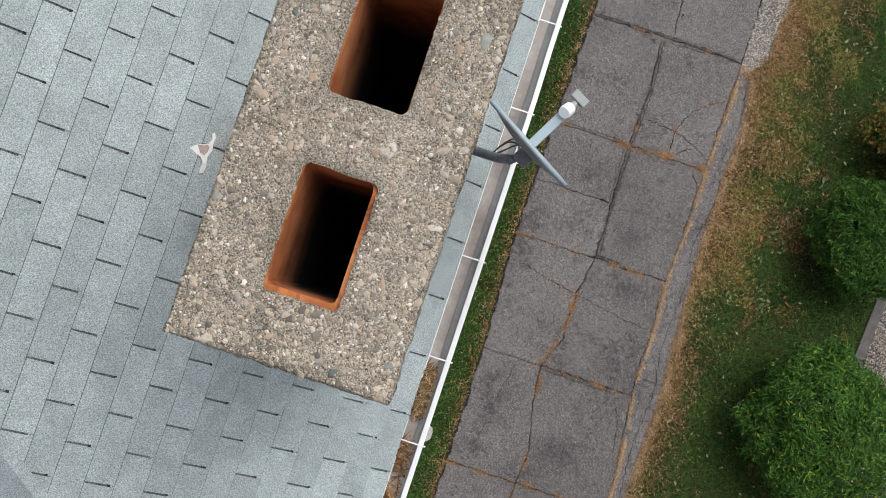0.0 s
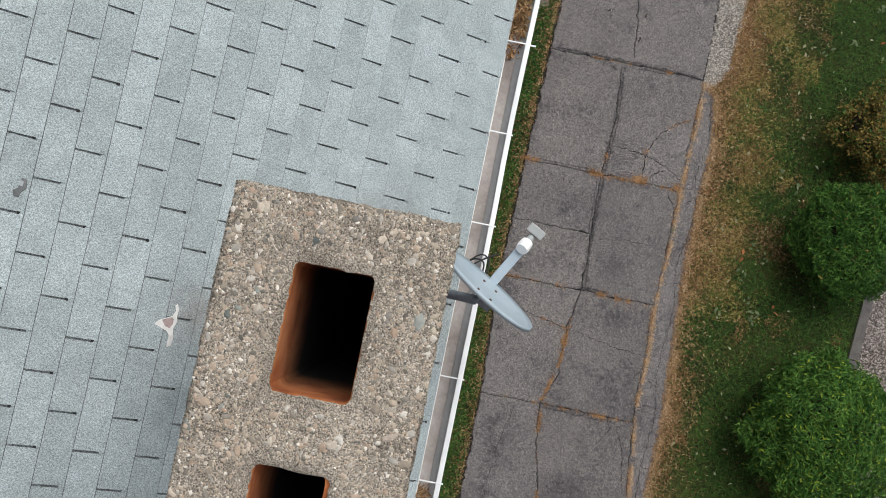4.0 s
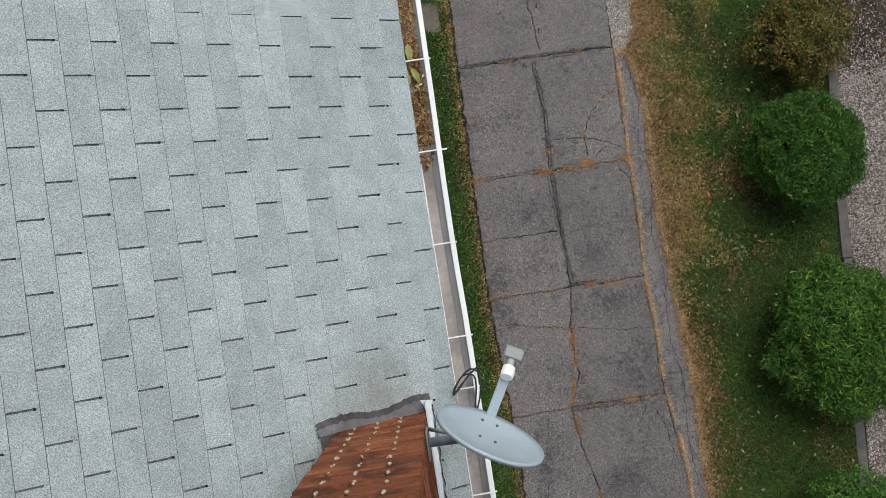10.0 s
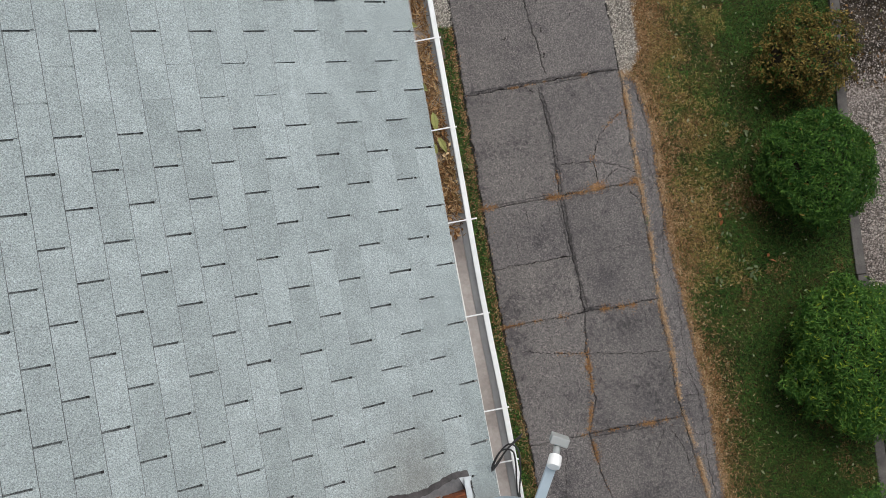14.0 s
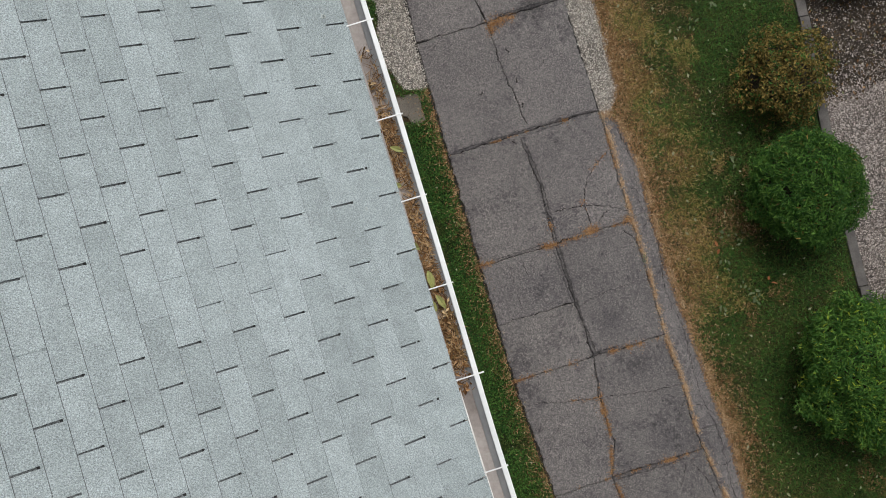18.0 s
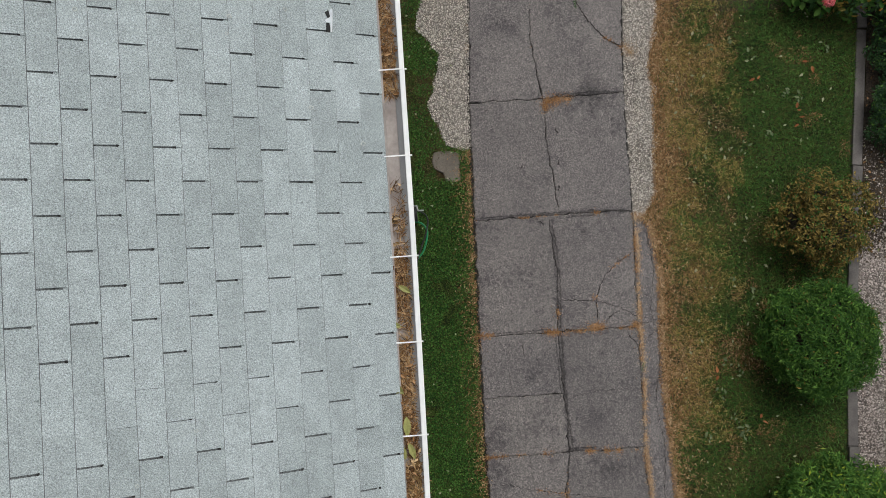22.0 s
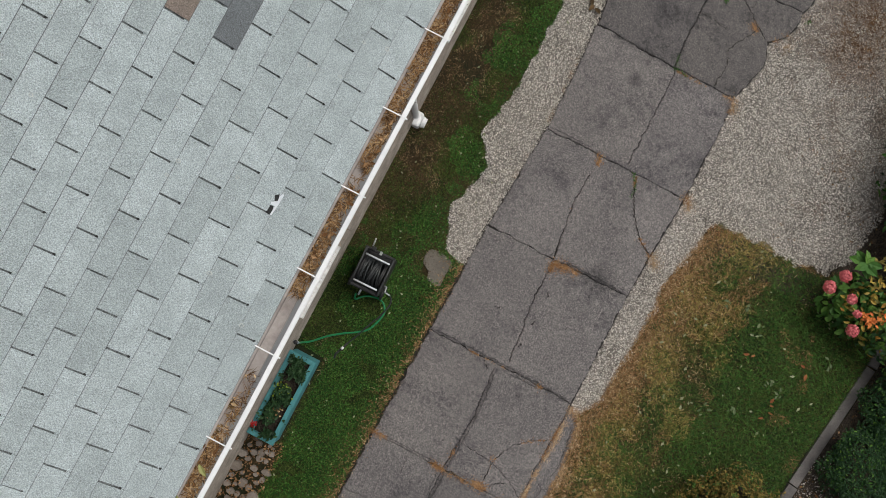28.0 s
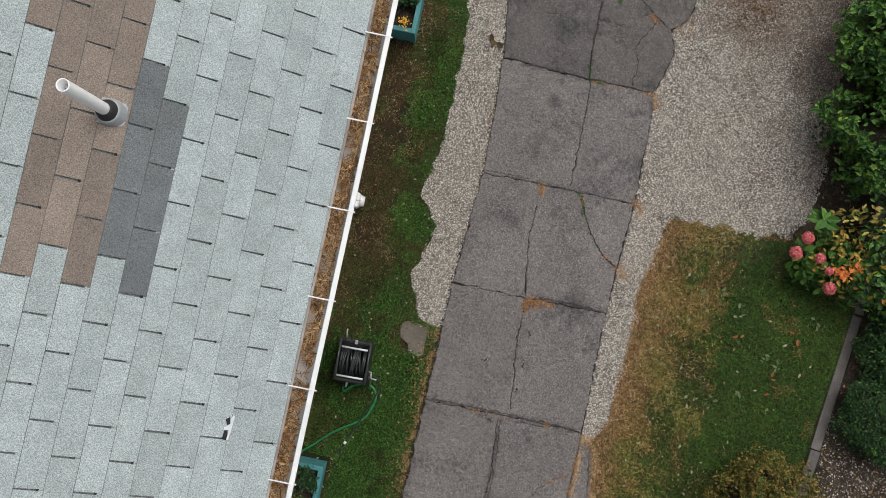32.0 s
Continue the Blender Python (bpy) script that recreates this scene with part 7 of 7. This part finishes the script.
blades("edge_litter", x[ok], y[ok], 0.034, (0.02, 0.055), (0.005, 0.010), (0.0, 0.4), LITTER, lawn, "rust-brown litter along the drive edge")
ok2 = ok & (rng.random(len(x)) < 0.45)
blades("pale_litter", x[ok2] + 0.01, y[ok2], 0.042, (0.022, 0.050), (0.005, 0.010), (0.0, 0.35), STRAW, lawn, "pale straw bits along the drive edge")
x, y = field(85000, 2.8, 5.9, -4.2, 7.1)
ok = (x > lawn_x(y)) & (x < along(y, KERB_L))
x, y = x[ok], y[ok]
ok = 0.9 * patches(x, y, 1.4, 8.0) + 0.08 + 0.8 * np.clip(dryness(x, y), -0.6, 0.3) + np.where((y < 3.4) & (y > 1.8), 0.14, 0) > 0.02
blades("thatch", x[ok], y[ok], 0.026, (0.02, 0.05), (0.004, 0.008), (0.0, 0.3), LITTER, lawn, "brown thatch")

strip = empty("side_grass", "green clover and grass strip between house and drive", "lawn", kind="stuff")
x, y = field(210000, -0.76, 0.9, -4.2, 11.2)
ok = (x < along(y, DRIVE_L) - 0.012) & ~in_left_gravel(x, y) & ~((x > 0.27) & (x < 0.54) & (y > 4.70) & (y < 4.99)) & ~((x < -0.28) & (y > 0.3) & (y < 1.88)) & ~((x < -0.33) & (y > 1.9) & (y < 3.14))
x, y = x[ok], y[ok]
bare = patches(x, y, 1.7, 5.0) - np.where(y < 4.7, 0.45, 0) + np.where((y > 5.2) & (x < 0.15), 0.12, 0.0) + np.where((x < -0.45) & (y > 4.8), 0.18, 0) + 0.32 * np.clip((-0.05 - x) / 0.4, 0, 1)
ok = bare < 0.80 + rng.normal(scale=0.22, size=len(x))
x, y, bare = x[ok], y[ok], bare[ok]
dryb = bare + rng.normal(scale=0.25, size=len(x)) > 0.62
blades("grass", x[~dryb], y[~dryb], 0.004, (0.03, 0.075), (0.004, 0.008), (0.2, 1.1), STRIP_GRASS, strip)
blades("dry_grass", x[dryb], y[dryb], 0.006, (0.02, 0.06), (0.003, 0.006), (0.0, 0.5), STRAW, strip, "dry grass")
x, y = field(120000, -0.72, 0.85, -4.2, 11.2)
ok = (x < along(y, DRIVE_L) - 0.03) & ~in_left_gravel(x, y) & ~((x > 0.25) & (x < 0.56) & (y > 4.68) & (y < 5.01)) & ~((x < -0.28) & (y > 0.3) & (y < 3.14))
x, y = x[ok], y[ok]
ok = patches(x, y, 2.1, 6.0) > np.where(y > 5.2, 0.10 - 0.45 * np.clip((x + 0.1) / 0.3, 0, 1), -0.45) + 0.6 * np.clip((-0.05 - x) / 0.4, 0, 1)
x, y = x[ok], y[ok]
V, F = leaves(np.stack([x, y, rng.uniform(0.012, 0.045, len(x))], 1), np.tile((0, 0, 1.0), (len(x), 1)), (0.014, 0.030), 0.8, 0.35)
part("clover", mesh_of("clover", V, F, CLOVER), strip, "low clover leaves")
x, y = field(70000, -0.74, 0.55, 4.6, 11.2)
ok = (x < along(y, DRIVE_L) - 0.03) & ~in_left_gravel(x, y)
x, y = x[ok], y[ok]
ok = patches(x, y, 1.5, 12.0) + np.where(x < -0.2, 0.32, -0.1) > rng.normal(0.28, 0.30, len(x))
blades("bare_litter", x[ok], y[ok], 0.030, (0.015, 0.045), (0.004, 0.009), (0.0, 0.3), SOIL_BITS, strip, "brown dead leaf bits over bare soil")
x, y = field(30000, 0.4, 0.95, -4.2, 11.2)
e = along(y, DRIVE_L) - x
ok = (e > 0.012) & (rng.exponential(0.10, len(x)) > e) & ~in_left_gravel(x, y)
blades("edge_litter", x[ok], y[ok], 0.048, (0.02, 0.05), (0.004, 0.008), (0.0, 0.4), LITTER, strip, "dry litter along the drive edge")
ok &= rng.random(len(x)) < 0.5
blades("pale_litter", x[ok] - 0.01, y[ok], 0.052, (0.02, 0.045), (0.004, 0.008), (0.0, 0.4), STRAW, strip, "pale straw bits along the drive edge")

# litter that has gathered in the drive's joints
litter = empty("joint_litter", "rust-brown dry litter in the driveway joints", "leaf litter", kind="stuff")
def litter_line(pts, wide, count, mat, z=0.040, sparse=0.16):
    P = np.array(curve_points(pts, 60))
    i = rng.integers(0, len(P) - 1, count)
    u = rng.random(count)[:, None]
    mid = P[i] * (1 - u) + P[i + 1] * u
    clump = np.array([noise.noise((a * 8, b * 8, 3.3)) + 0.6 * noise.noise((a * 23, b * 23, 1.1)) for a, b in mid])
    good = clump > rng.normal(sparse, 0.14, count)
    i, u, count = i[good], u[good], int(good.sum())
    q = P[i] * (1 - u) + P[i + 1] * u + rng.normal(scale=wide, size=(count, 2)) * rng.random(count)[:, None]
    return blades("dry_bits", q[:, 0], q[:, 1], z, (0.014, 0.036), (0.004, 0.008), (0.0, 0.35), mat, litter)
for pts, w, c in (([(1.50, 2.58), (1.9, 2.57), (2.3, 2.60)], 0.042, 1900), ([(2.1, 2.62), (2.3, 2.64)], 0.05, 350), ([(2.3, 2.58), (2.75, 2.58)], 0.025, 420), ([(0.62, 2.60), (0.90, 2.59)], 0.040, 420), ([(2.68, 2.62), (2.80, 2.52)], 0.05, 380),
                  ([(0.62, 1.03), (1.2, 1.04), (1.7, 1.04)], 0.025, 750), ([(1.35, 1.04), (1.70, 1.04)], 0.042, 700), ([(1.95, 1.03), (2.45, 1.0)], 0.042, 900), ([(2.4, 1.0), (2.7, 1.0)], 0.02, 200),
                  ([(1.0, -0.5), (1.7, -0.52), (2.65, -0.52)], 0.026, 900), ([(2.1, -0.52), (2.5, -0.53)], 0.045, 600), ([(1.68, 0.9), (1.66, 0.5)], 0.022, 260), ([(1.66, 0.5), (1.62, 0.0), (1.48, -0.5)], 0.030, 1300), ([(1.66, 0.52), (1.62, 0.3)], 0.05, 420),
                  ([(1.2, 0.60), (1.5, 0.53), (1.68, 0.50)], 0.03, 260),
                  ([(1.5, -0.55), (1.56, -1.2), (1.67, -1.7), (1.62, -2.05)], 0.034, 1500), ([(1.67, -1.7), (1.62, -2.05), (1.62, -2.6)], 0.04, 600),
                  ([(0.65, -2.05), (1.1, -2.05), (1.8, -2.02)], 0.034, 900), ([(1.8, -2.02), (2.7, -2.05)], 0.03, 600), ([(1.62, 7.16), (1.68, 7.09), (1.64, 6.95)], 0.040, 420), ([(2.62, 6.42), (2.82, 6.27)], 0.034, 420),
                  ([(1.63, 6.3), (1.62, 6.45)], 0.02, 100), ([(2.2, 7.12), (2.24, 6.98)], 0.02, 150), ([(1.95, 4.08), (2.35, 4.10)], 0.035, 420), ([(1.3, 4.10), (1.8, 4.10)], 0.016, 180), ([(2.03, 3.2), (2.23, 2.95)], 0.02, 90), ([(2.24, 3.02), (2.22, 2.90)], 0.04, 160),
                  ([(2.46, 3.37), (2.7, 3.52)], 0.02, 130), ([(1.72, 2.86), (1.70, 2.70)], 0.04, 150), ([(2.05, 8.64), (2.9, 8.62)], 0.020, 420), ([(2.90, 7.19), (2.98, 7.1)], 0.06, 260), ([(2.95, 9.5), (3.15, 9.75)], 0.05, 260), ([(2.65, 9.68), (2.75, 9.60)], 0.04, 140), ([(2.86, 8.6), (2.92, 8.45)], 0.05, 220)):
    litter_line(pts, w, c, LITTER, 0.0425)
litter_line([(1.76, 5.50), (1.77, 5.60), (1.90, 5.63), (2.10, 5.625)], 0.060, 1100, LITTER, 0.0425, -0.35)
for pts in ([(2.86, 8.64), (2.95, 8.50)], [(3.02, 9.52), (3.22, 9.60)], [(2.93, 7.20), (3.00, 7.05)], [(2.86, 6.30), (2.95, 6.18)]):
    litter_line(pts, 0.07, 330, PALE_STRAW, 0.034, -0.2)
for a, b, c in ((-4.5, -2.0, 1300), (-2.0, 0.3, 1900), (0.3, 2.5, 2100), (2.5, 4.05, 1700)):
    ys = np.linspace(a, b, 8)
    litter_line([(float(DR(q)) + 0.018 + 0.012 * math.sin(q * 5), q) for q in ys], 0.030, c, LITTER, 0.042)
    litter_line([(float(OUT(q)) + 0.02, q) for q in ys], 0.045, c, PALE_STRAW, 0.034, 0.0)
    litter_line([(float(DR(q)) + 0.030 + 0.015 * math.sin(q * 4), q) for q in ys], 0.034, int(c * 0.9), PALE_STRAW, 0.044, -0.22)
ys = np.linspace(4.1, 5.0, 6)
litter_line([(float(DL(q)) - 0.035, q) for q in ys], 0.04, 500, LITTER, 0.036)
litter_line([(float(DL(q)) - 0.02, q) for q in np.linspace(6.3, 8.3, 8)], 0.03, 300, LITTER, 0.032)
litter_line([(float(DL(q)) - 0.03, q) for q in np.linspace(-3, 2.6, 10)], 0.05, 1900, STRAW, 0.050)
litter_line([(float(DL(q)) - 0.03, q) for q in np.linspace(2.6, 5.0, 10)], 0.045, 1000, STRAW, 0.050)
moss = empty("joint_weeds", "small green weeds in the driveway joints", "weeds", kind="stuff")
for pts, c in (([(2.15, 7.16), (2.24, 7.02), (2.26, 6.85)], 120), ([(2.0, 8.66), (2.2, 8.64)], 90), ([(2.19, 9.78), (2.23, 9.80)], 50), ([(3.28, 10.02), (3.32, 10.05)], 60), ([(2.0, 8.72), (1.98, 8.85)], 50), ([(2.74, 2.0), (2.77, 2.1)], 30)):
    P = np.array(curve_points(pts, 40))
    q = P[rng.integers(0, 40, c)] + rng.normal(scale=0.012, size=(c, 2))
    V, F = leaves(np.stack([q[:, 0], q[:, 1], rng.uniform(0.042, 0.05, c)], 1), np.tile((0, 0, 1.0), (c, 1)), (0.008, 0.018), 0.7, 0.4)
    part("weed_leaves", mesh_of("weed_leaves", V, F, CLOVER), moss)

# fallen leaves on lawn and gravel
fallen = empty("fallen_leaves", "pale fallen leaves scattered over the lawn", "fallen leaves", kind="stuff")
x, y = field(240, 3.0, 5.7, -4, 7.0)
ok = (x > lawn_x(y) + 0.2) & (x < along(y, KERB_L))
V, F = leaves(np.stack([x[ok], y[ok], np.full(ok.sum(), 0.05)], 1), np.tile((0, 0, 1.0), (ok.sum(), 1)), (0.03, 0.075), 0.5, 0.2)
part("leaf", mesh_of("leaf", V, F, PALE_LEAF), fallen)
for group, mat, nm, lo, hi in (((("weed_leaves"), [(3.86, 2.06), (3.99, 1.95), (3.96, 1.18), (4.04, 1.12), (3.77, 1.71), (3.55, 1.09), (3.90, 1.29), (4.06, 3.14), (4.26, 2.94), (4.27, 6.24), (3.98, 6.20), (4.51, 6.04), (5.09, 5.39), (4.92, 5.55), (5.54, 5.99), (4.33, 4.80), (4.63, 4.98)]), WEED_LEAF, "pale green weed leaves in the lawn", 0.035, 0.080),
                              ((("orange_leaf"), [(3.75, 1.86), (4.21, 1.27), (5.03, 5.27), (5.09, 5.12), (4.59, 5.77), (5.25, 5.94)]), RUSSET_LEAF, "russet fallen leaf", 0.06, 0.10)):
    for wx, wy in group[1]:
        k = 4 if mat is WEED_LEAF else 2
        c = np.stack([rng.normal(wx, 0.035, k), rng.normal(wy, 0.045, k), rng.uniform(0.055, 0.075, k)], 1)
        V, F = leaves(c, np.tile((0, 0, 1.0), (k, 1)), (lo, hi), 0.5, 0.3, True)
        part(group[0], mesh_of(group[0], V, F, mat), fallen, nm)
V, F = leaves(np.array([(0.64, 8.90, 0.045), (0.67, 8.93, 0.048), (0.69, 8.90, 0.046)]), np.tile((0, 0, 1.0), (3, 1)), (0.09, 0.12), 0.6, 0.2, True)
part("brown_leaf", mesh_of("brown_leaf", V, F, SOIL_BITS), fallen, "dark brown leaf on the gravel")
x, y = field(150, -0.6, 0.6, -3, 10)
V, F = leaves(np.stack([x, y, np.full(len(x), 0.04)], 1), np.tile((0, 0, 1.0), (len(x), 1)), (0.02, 0.05), 0.6, 0.2)
part("leaf", mesh_of("leaf", V, F, PALE_LEAF), fallen)
x, y = rng.normal(4.02, 0.20, 1500), rng.normal(10.30, 0.36, 1500)
ok = patches(x, y, 3.0, 9.0) > rng.normal(-0.05, 0.3, len(x))
blades("leaf_mould", x[ok], y[ok], 0.030, (0.02, 0.05), (0.008, 0.018), (0.0, 0.35), MOULD, fallen, "rusty leaf mould over the gravel")
x, y = field(500, 4.0, 5.4, 7.2, 11)
ok = patches(x, y, 1.6, 3.0) > 0.05
V, F = leaves(np.stack([x[ok], y[ok], np.full(ok.sum(), 0.035)], 1), np.tile((0, 0, 1.0), (ok.sum(), 1)), (0.015, 0.035), 0.6, 0.2)
part("leaf", mesh_of("leaf", V, F, LITTER), fallen)

x, y = field(5200, 5.3, 7.2, 3.2, 10.5)
ok = (x > np.where(y < 6.7, along(y, KERB_L) + 0.16, along(y, GRAVEL_R) - 0.25)) & (patches(x, y, 2.3, 7.0) > -0.25)
x, y = x[ok], y[ok]
for mat, lo, hi, nm in ((LITTER, 0.0, 0.16, "brown_leaf"), (SOIL_BITS, 0.16, 0.92, "rotting_leaf"), (PALE_LEAF, 0.92, 1.0, "pale_leaf")):
    u = rng.random(len(x))
    ok = (u >= lo) & (u < hi)
    V, F = leaves(np.stack([x[ok], y[ok], rng.uniform(0.022, 0.036, ok.sum())], 1), np.tile((0, 0, 1.0), (ok.sum(), 1)), (0.022, 0.060), 0.55, 0.45)
    part(nm, mesh_of(nm, V, F, mat), fallen, "leaf litter on the garden bed")

x, y = field(900, -0.74, -0.24, 0.3, 1.9)
V, F = leaves(np.stack([x, y, rng.uniform(0.01, 0.05, len(x))], 1), np.tile((0, 0, 1.0), (len(x), 1)), (0.02, 0.05), 0.5, 0.4)
part("dead_leaf", mesh_of("dead_leaf", V, F, LITTER), fallen, "dead leaves between the rocks")

# needles and leaves in the gutter
debris = empty("gutter_debris", "brown pine needles and dead leaves lying in the gutter", "leaf litter", kind="stuff", at=(0, 0, 0))
for y0, y1, c, m2 in ((1.98, 3.35, 2600, 0.05), (3.35, 3.72, 300, 0.1), (4.18, 5.1, 1500, 0.06), (5.1, 8.0, 5200, 0.03), (8.0, 11, 2600, 0.03), (-0.72, -0.45, 420, 0.1), (-1.9, -0.85, 1500, 0.12), (-2.78, -1.9, 700, 0.15), (1.85, 2.1, 130, 0.3)):
    x, y = rng.uniform(-0.014, 0.080, c), rng.uniform(y0, y1, c)
    x = x + along(y, BOW)
    clump = patches(x, y, 9.0, 1.5)
    keep = clump > -0.45 + 0.3 * rng.random(c)
    x, y, clump = x[keep], y[keep], clump[keep]
    c = len(x)
    pick = rng.random(c) < m2
    blades("needles", x[~pick], y[~pick], 6.834 + 0.012 * clump[~pick].clip(-0.3, 0.9) + rng.uniform(0.0, 0.014, (~pick).sum()), (0.03, 0.085), (0.0028, 0.0055), (-0.10, 0.30), NEEDLES, debris)
    k = int(pick.sum())
    if k > 3:
        V, F = leaves(np.stack([x[pick], y[pick], rng.uniform(6.845, 6.858, k)], 1), np.tile((0, 0, 1.0), (k, 1)), (0.02, 0.045), 0.5, 0.5)
        part("dead_leaves", mesh_of("dead_leaves", V, F, LITTER if y0 != 3.35 else STRAW), debris)
for yy, xx, L in ((2.56, 0.045, 0.10), (2.70, 0.040, 0.15), (2.42, 0.05, 0.09), (2.33, 0.03, 0.08), (3.02, 0.045, 0.10), (3.22, 0.04, 0.07)):
    V, F = leaves(np.array([(xx + float(along(yy, BOW)) - 0.02, yy - L / 2, 6.872)]), np.array([(0.05, 0.1, 1.0)]), (L, L + 0.01), 0.38, 0.12, True)
    part("green_leaf", mesh_of("green_leaf", V, F, GUTTER_LEAF), debris, "large yellow-green fallen leaf")
x, y = rng.uniform(0.0, 0.075, 60), rng.uniform(2.0, 2.32, 60)
V, F = leaves(np.stack([x, y, rng.uniform(6.850, 6.864, 60)], 1), np.tile((0, 0, 1.0), (60, 1)), (0.025, 0.05), 0.5, 0.5)
part("yellow_leaves", mesh_of("yellow_leaves", V, F, STRAW), debris, "yellowing fallen leaves")
x, y = rng.normal(0.0, 0.012, 170), rng.normal(-0.60, 0.05, 170)
blades("dry_tuft", x, y, 6.868, (0.03, 0.09), (0.002, 0.004), (0.1, 0.8), STRAW, debris, "tuft of dry grass at the eave")
